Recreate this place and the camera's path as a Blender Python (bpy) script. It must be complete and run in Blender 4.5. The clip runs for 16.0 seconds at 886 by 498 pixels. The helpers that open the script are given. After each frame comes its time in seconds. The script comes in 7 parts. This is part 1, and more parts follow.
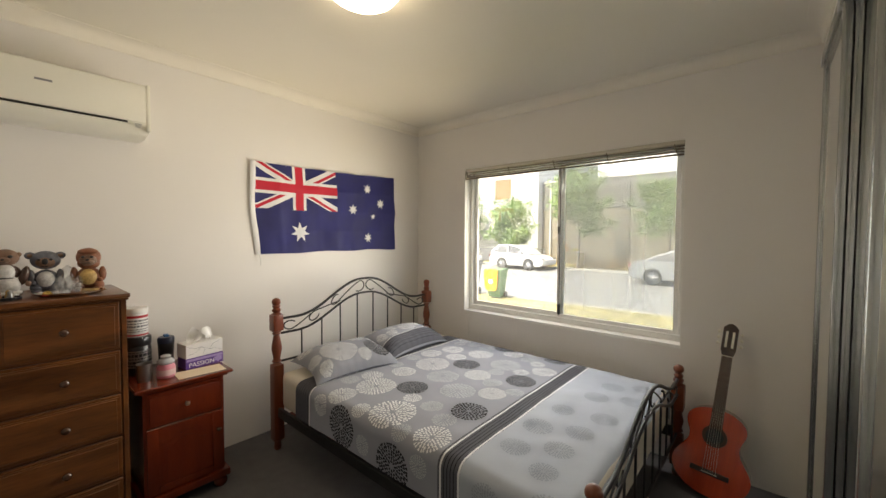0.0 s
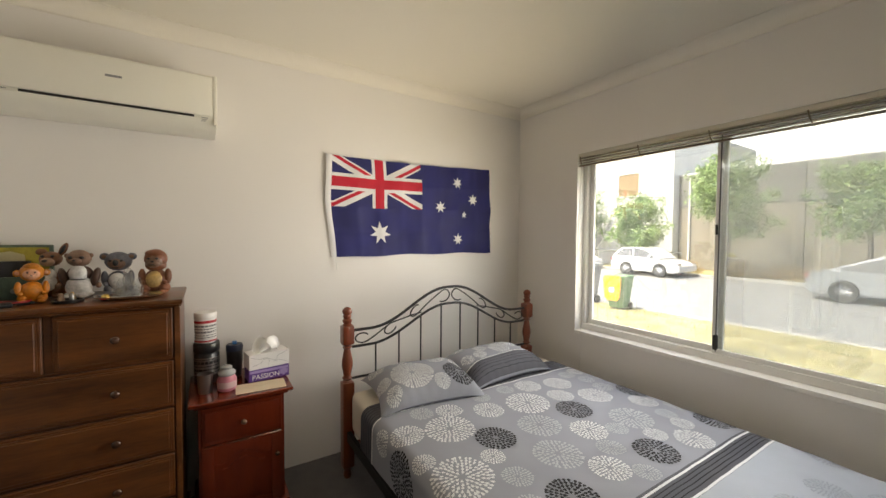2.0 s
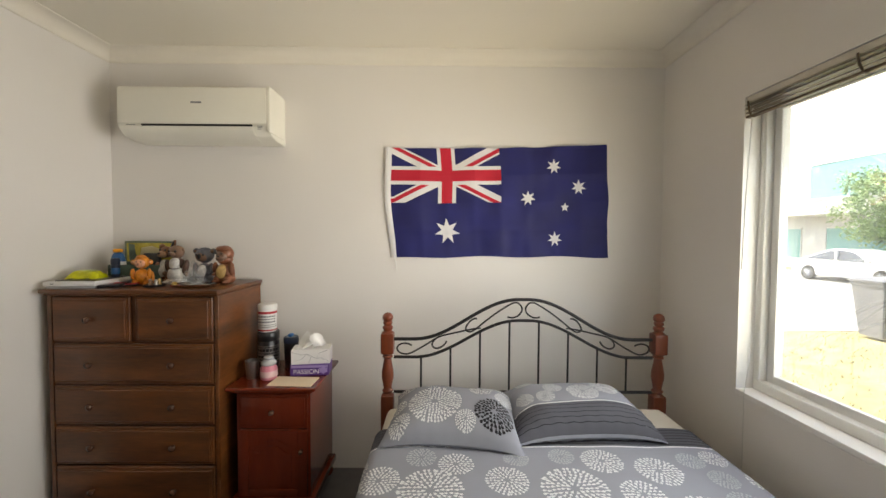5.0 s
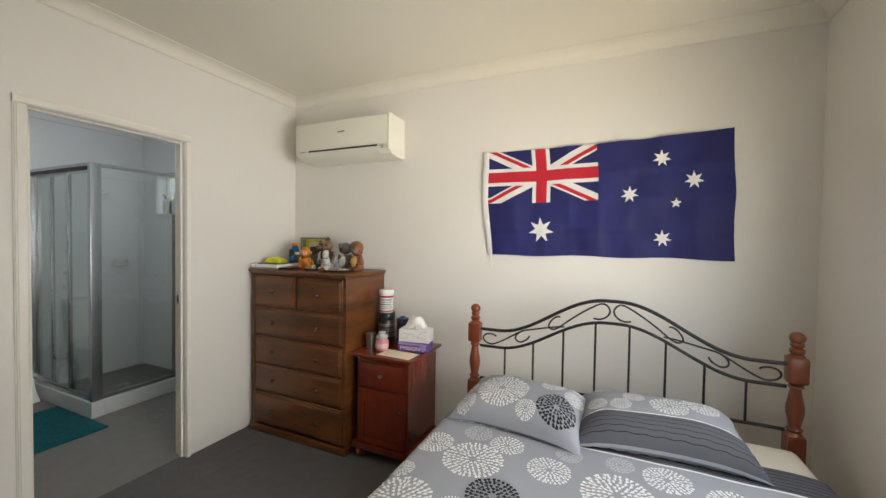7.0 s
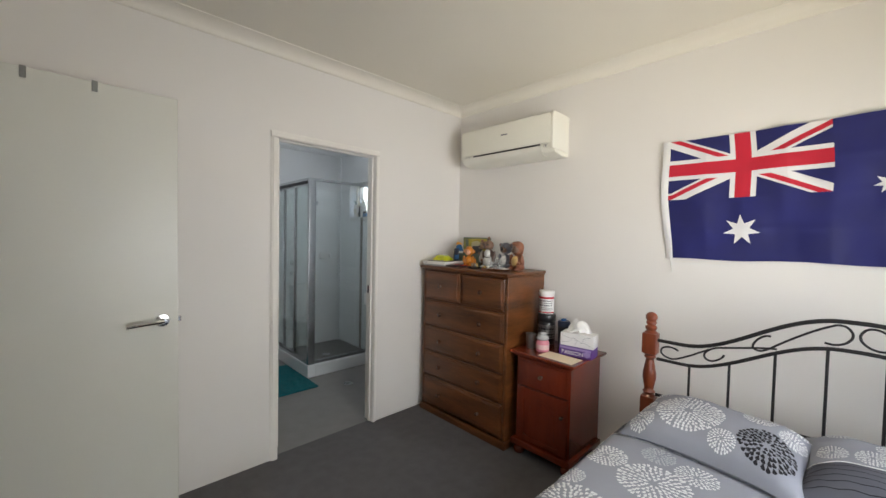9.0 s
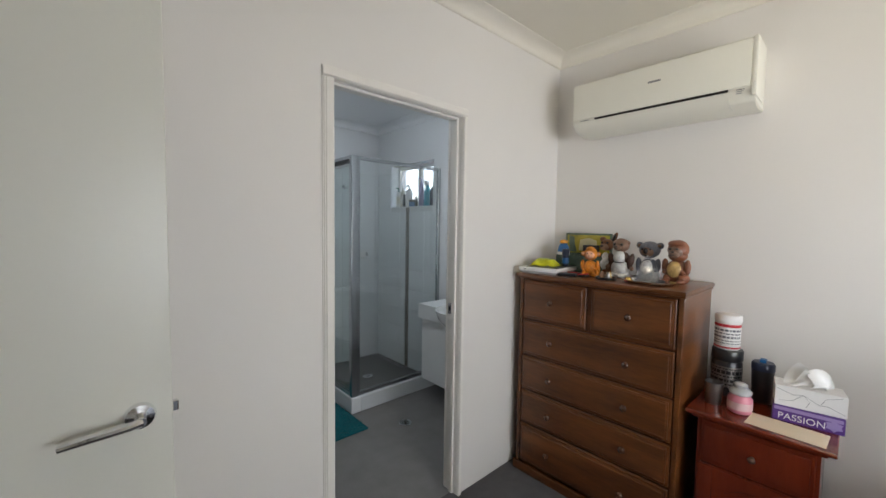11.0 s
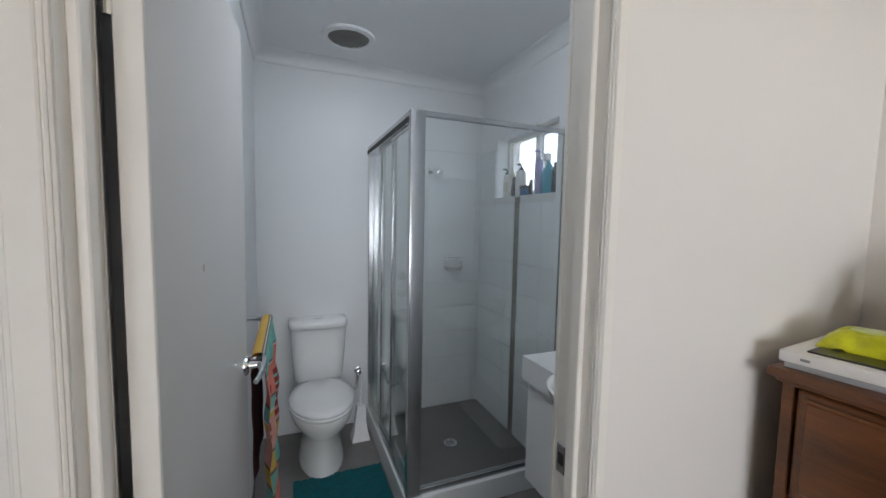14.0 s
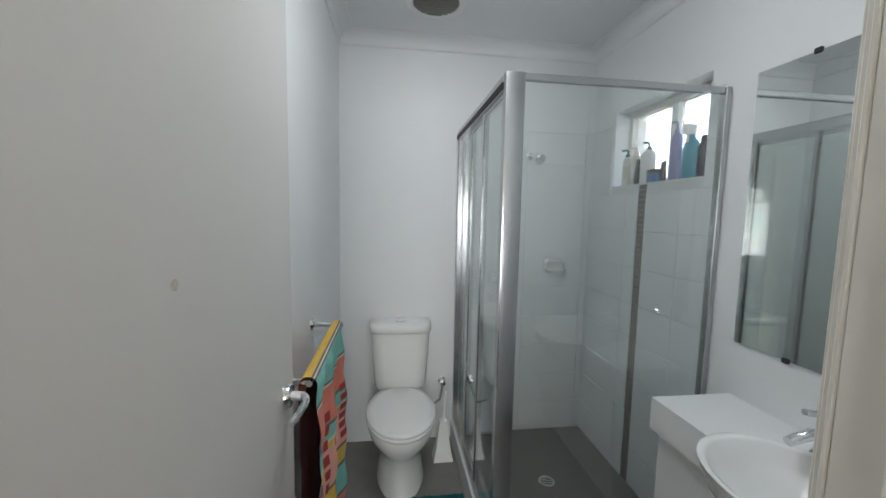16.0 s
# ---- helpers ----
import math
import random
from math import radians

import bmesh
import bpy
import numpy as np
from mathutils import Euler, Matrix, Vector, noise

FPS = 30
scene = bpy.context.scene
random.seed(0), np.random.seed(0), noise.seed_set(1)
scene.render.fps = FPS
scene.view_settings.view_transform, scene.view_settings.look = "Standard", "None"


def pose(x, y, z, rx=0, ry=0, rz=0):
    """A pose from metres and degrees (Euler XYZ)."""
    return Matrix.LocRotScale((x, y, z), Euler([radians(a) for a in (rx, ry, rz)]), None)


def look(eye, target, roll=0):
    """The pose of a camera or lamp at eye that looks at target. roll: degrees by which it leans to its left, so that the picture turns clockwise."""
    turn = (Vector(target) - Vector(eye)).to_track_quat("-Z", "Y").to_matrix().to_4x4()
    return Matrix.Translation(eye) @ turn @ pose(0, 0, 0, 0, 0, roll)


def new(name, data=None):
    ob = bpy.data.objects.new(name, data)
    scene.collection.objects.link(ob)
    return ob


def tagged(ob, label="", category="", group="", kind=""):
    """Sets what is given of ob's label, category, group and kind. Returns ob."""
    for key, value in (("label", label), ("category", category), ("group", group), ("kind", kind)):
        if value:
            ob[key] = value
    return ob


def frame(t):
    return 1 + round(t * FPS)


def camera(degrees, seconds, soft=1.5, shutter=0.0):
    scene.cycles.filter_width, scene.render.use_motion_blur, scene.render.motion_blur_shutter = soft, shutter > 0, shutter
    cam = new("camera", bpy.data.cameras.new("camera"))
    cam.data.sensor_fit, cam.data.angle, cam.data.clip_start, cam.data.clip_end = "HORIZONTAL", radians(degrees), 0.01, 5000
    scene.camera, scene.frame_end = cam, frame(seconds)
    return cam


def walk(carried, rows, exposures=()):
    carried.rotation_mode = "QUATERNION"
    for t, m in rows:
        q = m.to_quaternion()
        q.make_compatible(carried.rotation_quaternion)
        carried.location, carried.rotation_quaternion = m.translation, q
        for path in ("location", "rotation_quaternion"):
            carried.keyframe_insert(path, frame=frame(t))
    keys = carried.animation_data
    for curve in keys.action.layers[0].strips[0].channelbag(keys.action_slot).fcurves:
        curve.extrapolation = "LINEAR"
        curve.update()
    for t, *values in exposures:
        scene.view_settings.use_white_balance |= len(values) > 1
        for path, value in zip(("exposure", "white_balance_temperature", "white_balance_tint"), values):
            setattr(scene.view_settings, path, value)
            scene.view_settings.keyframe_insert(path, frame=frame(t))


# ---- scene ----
cam = camera(99.0, 16.0)
EXPOSURE = 2.2
PATH = [
    (0, (-0.14, 1.021, 1.502), (-1.444, 2.537, 1.43), 0.3),
    (0.5, (-0.218, 1.164, 1.502), (-1.511, 2.689, 1.426), 0.3),
    (1, (-0.321, 1.296, 1.502), (-1.636, 2.801, 1.429), 0.4),
    (1.5, (-0.418, 1.392, 1.497), (-1.837, 2.8, 1.427), 0.4),
    (2, (-0.45, 1.506, 1.504), (-2.139, 2.574, 1.434), 0.4),
    (2.5, (-0.51, 1.588, 1.491), (-2.355, 2.357, 1.421), 0.5),
    (3, (-0.558, 1.766, 1.498), (-2.497, 2.248, 1.428), 0.6),
    (3.5, (-0.57, 1.911, 1.504), (-2.559, 2.115, 1.433), 0.7),
    (4, (-0.597, 2.071, 1.498), (-2.588, 2.246, 1.426), 0.7),
    (4.2, (-0.617, 2.174, 1.489), (-2.61, 2.324, 1.42), 0.7),
    (6.3, (-0.564, 2.838, 1.492), (-2.529, 2.47, 1.419), 0.6),
    (6.5, (-0.544, 2.86, 1.499), (-2.489, 2.399, 1.428), 0.9),
    (7, (-0.528, 2.997, 1.453), (-2.353, 2.181, 1.401), 0.9),
    (7.5, (-0.497, 3.022, 1.457), (-2.175, 1.935, 1.396), 1.1),
    (8, (-0.47, 3.02, 1.453), (-2.021, 1.76, 1.387), 1.2),
    (8.5, (-0.443, 3.017, 1.456), (-1.904, 1.653, 1.39), 1.3),
    (9, (-0.452, 2.938, 1.455), (-1.835, 1.495, 1.387), 1.2),
    (9.5, (-0.464, 2.693, 1.46), (-1.817, 1.222, 1.387), 1.4),
    (10, (-0.454, 2.429, 1.475), (-1.806, 0.959, 1.379), 1.4),
    (10.2, (-0.469, 2.323, 1.465), (-1.818, 0.85, 1.361), 1.2),
    (12.3, (-1.082, 1.38, 1.503), (-2.427, -0.094, 1.372), 0.6),
    (12.5, (-1.137, 1.331, 1.489), (-2.443, -0.178, 1.363), 0.8),
    (13, (-1.289, 1.169, 1.481), (-2.487, -0.428, 1.345), 1.2),
    (13.5, (-1.427, 1.057, 1.494), (-2.437, -0.664, 1.35), 1.2),
    (14, (-1.574, 0.993, 1.502), (-2.323, -0.856, 1.35), 1.1),
    (14.5, (-1.688, 0.98, 1.512), (-2.127, -0.964, 1.35), 1.2),
    (15, (-1.714, 0.934, 1.501), (-1.994, -1.039, 1.337), 1.4),
    (15.5, (-1.706, 0.793, 1.5), (-1.97, -1.181, 1.314), 1.1),
    (16, (-1.693, 0.658, 1.498), (-1.957, -1.316, 1.309), 1.1),
]
walk(cam, [(t, look(eye, target, roll)) for t, eye, target, roll in PATH], [(0.0, EXPOSURE + 0.05, 7450, 11), (2.0, EXPOSURE - 0.05, 7300, 11), (4.0, EXPOSURE - 0.05, 7100, 11), (7.0, EXPOSURE + 0.15, 6800, 9), (8.0, EXPOSURE + 0.28, 6600, 9), (9.0, EXPOSURE + 0.17, 6400, 11), (12.5, EXPOSURE + 0.18, 6150, 11), (14.0, EXPOSURE + 0.25, 6200, 13), (15.0, EXPOSURE + 0.36, 6350, 12), (16.0, EXPOSURE + 0.55, 6600, 10)])

# ---- light ----
world = bpy.data.worlds.new("world")
scene.world = world
world.use_nodes = True
wn = world.node_tree
sky = wn.nodes.new("ShaderNodeTexSky")
sky.sky_type = "NISHITA"
sky.sun_disc = False
sky.sun_elevation = radians(58)
sky.sun_rotation = radians(200)
sky.dust_density = 3.0
wn.links.new(sky.outputs[0], wn.nodes["Background"].inputs[0])
wn.nodes["Background"].inputs[1].default_value = 0.15
sun = new("sun", bpy.data.lights.new("sun", "SUN"))
sun.data.energy, sun.data.angle, sun.data.color = 2.8, radians(0.5), (1.0, 0.96, 0.88)
sun.matrix_world = look((-3, -10, 20), (0, 0, 0))


def window_lamp(name, x, z, width, height, turn, watts, colour, spread=84):
    """An added area lamp in the bedroom window's opening, standing in for daylight; turn as (tilt, heading) in degrees.
    """
    ob = new(name, bpy.data.lights.new(name, "AREA"))
    ob.data.shape, ob.data.size, ob.data.size_y = "RECTANGLE", width, height
    ob.data.energy, ob.data.color, ob.data.spread = watts, colour, radians(spread)
    ob.matrix_world = pose(x, 3.955, z, turn[0], 0, turn[1])
    return ob


window_lamp("sky_fill_lamp", -1.47, 1.97, 1.70, 0.22, (-25, 0), 1.5, (0.92, 0.96, 1.0))
window_lamp("ground_glow_fill_lamp", -1.47, 0.90, 1.70, 0.22, (-128, -45), 0.85, (1.0, 0.89, 0.66), 74)
# added fill aimed at the west wall, south wall and wardrobe; no street lamp
for heading, watts in ((-45, 1.1), (-12, 1.75), (42, 0.45)):
    window_lamp("street_daylight_fill_lamp", -1.47, 1.32, 1.70, 0.90, (-93, heading), watts, (0.96, 0.97, 0.99), 86)


# ---- materials ----
def mat(name, rgb, rough=0.5, metal=0.0, var=0.06, scale=5.0, bump=0.06, bscale=80.0, stretch=(1, 1, 1), coat=0.0, emit=None, random_tint=0.0, fine=0.5):
    m = bpy.data.materials.new(name)
    m.use_nodes = True
    n, l = m.node_tree.nodes, m.node_tree.links
    b = n["Principled BSDF"]
    co = n.new("ShaderNodeTexCoord")
    mp = n.new("ShaderNodeMapping")
    mp.inputs["Scale"].default_value = stretch
    l.new(co.outputs["Object"], mp.inputs[0])
    big = n.new("ShaderNodeTexNoise")
    big.inputs["Scale"].default_value, big.inputs["Detail"].default_value = scale, 6
    small = n.new("ShaderNodeTexNoise")
    small.inputs["Scale"].default_value, small.inputs["Detail"].default_value = bscale, 4
    l.new(mp.outputs[0], big.inputs[0]), l.new(mp.outputs[0], small.inputs[0])
    mix = n.new("ShaderNodeMix")
    mix.inputs["Factor"].default_value = 0.5 * fine
    l.new(big.outputs["Fac"], mix.inputs["A"]), l.new(small.outputs["Fac"], mix.inputs["B"])
    ramp = n.new("ShaderNodeValToRGB")
    ramp.color_ramp.elements[0].position, ramp.color_ramp.elements[1].position = 0.3, 0.7
    ramp.color_ramp.elements[0].color = (*[max(0, c * (1 - var)) for c in rgb], 1)
    ramp.color_ramp.elements[1].color = (*[min(1, c * (1 + var)) for c in rgb], 1)
    l.new(mix.outputs[0], ramp.inputs[0])
    out = ramp.outputs[0]
    if random_tint:
        info = n.new("ShaderNodeObjectInfo")
        hsv = n.new("ShaderNodeHueSaturation")
        mr = n.new("ShaderNodeMapRange")
        mr.inputs["To Min"].default_value, mr.inputs["To Max"].default_value = 1 - random_tint, 1 + random_tint
        l.new(info.outputs["Random"], mr.inputs[0]), l.new(mr.outputs[0], hsv.inputs["Value"]), l.new(out, hsv.inputs["Color"])
        out = hsv.outputs[0]
    l.new(out, b.inputs["Base Color"])
    rr = n.new("ShaderNodeMapRange")
    rr.inputs["To Min"].default_value, rr.inputs["To Max"].default_value = max(0.02, rough * 0.85), min(1, rough * 1.15)
    l.new(big.outputs["Fac"], rr.inputs[0]), l.new(rr.outputs[0], b.inputs["Roughness"])
    b.inputs["Metallic"].default_value = metal
    b.inputs["Coat Weight"].default_value = coat
    b.inputs["Coat Roughness"].default_value = 0.15
    if bump:
        bp = n.new("ShaderNodeBump")
        bp.inputs["Strength"].default_value, bp.inputs["Distance"].default_value = bump, 0.004
        l.new(small.outputs["Fac"], bp.inputs["Height"]), l.new(bp.outputs[0], b.inputs["Normal"])
    if emit:
        b.inputs["Emission Color"].default_value, b.inputs["Emission Strength"].default_value = (*emit[0], 1), emit[1]
    return m


def glass(name, tint=(1, 1, 1), gloss=1.0, rough=0.0, haze=0.0, haze_rgb=(0.8, 0.8, 0.8), glow_through=False):
    """A thin clear pane: it lets the light through and mirrors by Fresnel."""
    m = bpy.data.materials.new(name)
    m.use_nodes = True
    n, l = m.node_tree.nodes, m.node_tree.links
    tr, gl, mx = n.new("ShaderNodeBsdfTransparent"), n.new("ShaderNodeBsdfGlossy"), n.new("ShaderNodeMixShader")
    lw, pw, fr = n.new("ShaderNodeLayerWeight"), n.new("ShaderNodeMath"), n.new("ShaderNodeMath")
    tr.inputs[0].default_value = (*tint, 1)
    gl.inputs["Roughness"].default_value = rough
    gl.inputs["Color"].default_value = (gloss, gloss, gloss, 1)
    lw.inputs["Blend"].default_value = 0.5
    pw.operation, pw.inputs[1].default_value = "POWER", 4.0
    fr.operation, fr.inputs[1].default_value, fr.inputs[2].default_value = "MULTIPLY_ADD", 0.9, 0.07
    l.new(lw.outputs["Facing"], pw.inputs[0]), l.new(pw.outputs[0], fr.inputs[0])
    l.new(fr.outputs[0], mx.inputs[0]), l.new(tr.outputs[0], mx.inputs[1]), l.new(gl.outputs[0], mx.inputs[2])
    out = mx.outputs[0]
    if haze:
        df, m2 = n.new("ShaderNodeBsdfTranslucent" if glow_through else "ShaderNodeBsdfDiffuse"), n.new("ShaderNodeMixShader")
        df.inputs[0].default_value = (*haze_rgb, 1)
        m2.inputs[0].default_value = haze
        l.new(out, m2.inputs[1]), l.new(df.outputs[0], m2.inputs[2])
        out = m2.outputs[0]
    l.new(out, n["Material Output"].inputs[0])
    return m


PAINT = mat("wall_paint", (0.80, 0.77, 0.735), 0.55, var=0.02, scale=1.5, bump=0.05, bscale=220)
CEIL = mat("ceiling_paint", (0.82, 0.78, 0.69), 0.7, var=0.02, scale=1.2, bump=0.03, bscale=150)
CORNICE = mat("cornice_paint", (0.83, 0.79, 0.71), 0.55, var=0.015, bump=0.02)
BATHPAINT = mat("bath_paint", (0.80, 0.81, 0.82), 0.45, var=0.02, scale=1.5, bump=0.04, bscale=200)
GLOSSPAINT = mat("gloss_trim_paint", (0.83, 0.80, 0.75), 0.3, var=0.03, scale=7, bump=0.03, bscale=60)
DOORPAINT = mat("door_paint", (0.70, 0.69, 0.625), 0.33, var=0.02, scale=3, bump=0.04, bscale=120)
BATHDOOR = mat("bath_door_paint", (0.62, 0.61, 0.60), 0.3, var=0.02, scale=3, bump=0.04, bscale=120)
CARPET = mat("carpet", (0.108, 0.103, 0.108), 0.95, var=0.25, scale=14, bump=0.6, bscale=420, fine=1.0)
BATHFLOOR = mat("bath_floor_tile", (0.20, 0.19, 0.185), 0.42, var=0.12, scale=9, bump=0.06, bscale=180)
SHOWERFLOOR = mat("shower_floor_tile", (0.13, 0.12, 0.115), 0.45, var=0.12, scale=9, bump=0.06, bscale=180)
GROUT = mat("grout", (0.66, 0.67, 0.67), 0.8, var=0.08)
TILE = mat("white_wall_tile", (0.80, 0.82, 0.83), 0.12, var=0.015, scale=3, bump=0.01, bscale=20, random_tint=0.015)
MOSAIC = mat("mosaic", (0.17, 0.14, 0.11), 0.3, var=0.35, scale=60, bump=0.03)
REVEAL = mat("reveal_paint", (0.84, 0.82, 0.78), 0.45, var=0.02, bump=0.03)
ALU = mat("white_aluminium", (0.78, 0.77, 0.74), 0.35, var=0.03, bump=0.01)
SILVER = mat("anodised_silver", (0.50, 0.51, 0.52), 0.26, metal=1.0, var=0.05, scale=3, bump=0.02, bscale=200, stretch=(1, 1, 0.05))
CHROME = mat("chrome", (0.82, 0.83, 0.84), 0.1, metal=1.0, var=0.03, bump=0.0)
# black rubber; also stands for shade in the latch hole, drain and shower track
RUBBERSHADE = mat("rubber_and_shade", (0.03, 0.03, 0.03), 0.7)
MIRROR = mat("mirror", (0.86, 0.89, 0.88), 0.02, metal=1.0, var=0.0, bump=0.0)
# slight translucent haze paints glare over the view through the panes
CLEAR = glass("window_glass", (0.93, 0.95, 0.94), 1.0, 0.0, 0.03, (0.80, 0.81, 0.80), True)
SHOWERGLASS = glass("shower_glass", (0.955, 0.967, 0.966), 1.0, 0.0, 0.03, (0.75, 0.82, 0.82))
DOORGLASS = glass("shower_door_glass", (0.81, 0.865, 0.855), 1.0, 0.0, 0.03, (0.75, 0.82, 0.82))
FLYSCREEN = glass("fly_screen", (0.80, 0.81, 0.81), 0.0, 0.5, 0.10, (0.75, 0.76, 0.76), True)
DRESSERWOOD = mat("walnut_stained_pine", (0.128, 0.043, 0.0115), 0.30, var=0.70, scale=2.2, bump=0.08, bscale=24, stretch=(1, 0.7, 5), coat=0.15)
# chest wood darkened: the shade in the drawer gaps is in its colour
DRESSERDARK = mat("drawer_gap_shade", (0.05, 0.022, 0.012), 0.6, var=0.3)
CHERRY = mat("cherry_veneer", (0.150, 0.020, 0.006), 0.22, var=0.22, scale=3.0, bump=0.05, bscale=26, stretch=(5, 5, 0.8), coat=0.4)
POSTWOOD = mat("red_brown_turned_wood", (0.17, 0.036, 0.012), 0.3, var=0.25, scale=6, bump=0.04, bscale=30, stretch=(4, 4, 0.8), coat=0.4)
IRON = mat("black_powdercoated_iron", (0.008, 0.0075, 0.008), 0.45, var=0.2, bump=0.04)
KNOB = mat("antique_bronze", (0.22, 0.13, 0.085), 0.28, metal=0.8, var=0.2)
KNOBWOOD = mat("dark_wood_knob", (0.085, 0.034, 0.018), 0.25, coat=0.5)
ACWHITE = mat("ac_plastic", (0.83, 0.81, 0.72), 0.32, var=0.015, bump=0.0)
ACDARK = mat("ac_slot", (0.02, 0.018, 0.016), 0.6)
GREYPRINT = mat("grey_print", (0.25, 0.25, 0.25), 0.6)
FLAGBLUE = mat("flag_blue", (0.010, 0.012, 0.115), 0.70, var=0.22, scale=6, bump=0.12, bscale=350)
FLAGRED = mat("flag_red", (0.55, 0.012, 0.035), 0.75, var=0.06, scale=10, bump=0.12, bscale=350)
FLAGWHITE = mat("flag_white", (0.78, 0.77, 0.77), 0.75, var=0.03, scale=10, bump=0.12, bscale=350)
DUVET = mat("grey_cotton", (0.275, 0.285, 0.325), 0.85, var=0.06, scale=8, bump=0.12, bscale=300)
DUVETPALE = mat("pale_grey_cotton", (0.40, 0.435, 0.50), 0.85, var=0.04, scale=8, bump=0.12, bscale=300)
STRIPE = mat("charcoal_cotton", (0.085, 0.087, 0.105), 0.85, var=0.08, bump=0.12, bscale=300)
INKBLACK = mat("black_print", (0.010, 0.010, 0.014), 0.9)
INKWHITE = mat("white_print", (0.72, 0.73, 0.74), 0.85)
INKGREY = mat("grey_print", (0.31, 0.34, 0.395), 0.85)
INKPALE = mat("pale_print", (0.47, 0.485, 0.52), 0.85)
SHEET = mat("cream_sheet", (0.66, 0.61, 0.52), 0.85, var=0.05, bump=0.1, bscale=200)
CERAMIC = mat("white_ceramic", (0.84, 0.84, 0.83), 0.07, var=0.01, bump=0.0, coat=0.3)
SEATPLASTIC = mat("white_toilet_seat", (0.84, 0.84, 0.84), 0.16, var=0.01, bump=0.0)
LAMINATE = mat("white_laminate", (0.80, 0.81, 0.81), 0.3, var=0.015, bump=0.01)
MATTEAL = mat("teal_bath_mat", (0.0, 0.105, 0.125), 0.95, var=0.3, scale=30, bump=0.9, bscale=260, fine=1.0)
OPAL = mat("opal_lamp_glass", (0.9, 0.88, 0.82), 0.25, var=0.0, bump=0, emit=((1.0, 0.86, 0.62), 3.1))
OPALCOOL = mat("opal_lamp_glass_cool", (0.9, 0.9, 0.9), 0.25, var=0.0, bump=0, emit=((0.92, 0.975, 1.0), 5.2))


# ---- mesh helpers ----
def box(bm, x0, x1, y0, y1, z0, z1, bevel=0.0, seg=1):
    r = bmesh.ops.create_cube(bm, size=1.0)
    vs = r["verts"]
    bmesh.ops.transform(bm, verts=vs, matrix=Matrix.Translation(((x0 + x1) / 2, (y0 + y1) / 2, (z0 + z1) / 2)) @ Matrix.Diagonal((x1 - x0, y1 - y0, z1 - z0, 1)))
    if bevel:
        es = list({e for v in vs for e in v.link_edges})
        bmesh.ops.bevel(bm, geom=es, offset=bevel, segments=seg, affect="EDGES", profile=0.6)
    return bm


def lathe(bm, profile, m=None, seg=20, cap=True, sx=1.0, sy=1.0):
    """Turned solid from (radius, height) pairs about z."""
    m = m or Matrix.Identity(4)
    rings = []
    for r, z in profile:
        rings.append([bm.verts.new(m @ Vector((r * sx * math.cos(2 * math.pi * k / seg), r * sy * math.sin(2 * math.pi * k / seg), z))) for k in range(seg)])
    for a, b in zip(rings, rings[1:]):
        for k in range(seg):
            bm.faces.new((a[k], a[(k + 1) % seg], b[(k + 1) % seg], b[k]))
    if cap:
        bm.faces.new(list(reversed(rings[0]))), bm.faces.new(rings[-1])
    return bm


def tube(bm, pts, r, seg=8, closed=False):
    """A round bar along points."""
    pts = [Vector(p) for p in pts]
    rings, up = [], None
    for i, p in enumerate(pts):
        a = pts[i - 1] if i else (pts[-1] if closed else p)
        b = pts[(i + 1) % len(pts)] if i < len(pts) - 1 or closed else p
        t = (b - a).normalized()
        if up is None:
            up = t.orthogonal().normalized()
        up = (up - t * up.dot(t)).normalized()
        side = t.cross(up)
        rr = r[i] if isinstance(r, (list, tuple)) else r
        rings.append([bm.verts.new(p + (up * math.cos(2 * math.pi * k / seg) + side * math.sin(2 * math.pi * k / seg)) * rr) for k in range(seg)])
    for a, b in list(zip(rings, rings[1:])) + ([(rings[-1], rings[0])] if closed else []):
        for k in range(seg):
            bm.faces.new((a[k], a[(k + 1) % seg], b[(k + 1) % seg], b[k]))
    if not closed:
        bm.faces.new(list(reversed(rings[0]))), bm.faces.new(rings[-1])
    return bm


def prism(bm, outline, axis, a, b):
    """An outline of 2D points pushed out along an axis ('x', 'y' or 'z') from a to b."""
    def at(p, t):
        u, v = p
        return {"x": (t, u, v), "y": (u, t, v), "z": (u, v, t)}[axis]
    lo = [bm.verts.new(at(p, a)) for p in outline]
    hi = [bm.verts.new(at(p, b)) for p in outline]
    k = len(outline)
    for i in range(k):
        bm.faces.new((lo[i], lo[(i + 1) % k], hi[(i + 1) % k], hi[i]))
    bm.faces.new(list(reversed(lo))), bm.faces.new(hi)
    return bm


def surface(bm, fn, nu, nv):
    """A grid of fn(u, v) points, u and v from 0 to 1."""
    g = [[bm.verts.new(fn(i / nu, j / nv)) for j in range(nv + 1)] for i in range(nu + 1)]
    for i in range(nu):
        for j in range(nv):
            bm.faces.new((g[i][j], g[i + 1][j], g[i + 1][j + 1], g[i][j + 1]))
    return g


def B():
    return bmesh.new()


def link(name, bm, material, smooth=30):
    bmesh.ops.recalc_face_normals(bm, faces=bm.faces)
    me = bpy.data.meshes.new(name)
    bm.to_mesh(me)
    bm.free()
    me.materials.append(material)
    if smooth:
        me.shade_smooth()
        me.set_sharp_from_angle(angle=radians(smooth))
    return new(name, me)


def part(name, bm, material, parent, label="", smooth=30):
    ob = link(name, bm, material, smooth)
    ob.parent = parent
    if label:
        ob["label"] = label
    return ob


def thing(name, label, category, group="", m=None):
    ob = new(name)
    ob.empty_display_size = 0.1
    if m is not None:
        ob.matrix_world = m
    return tagged(ob, label, category, group)


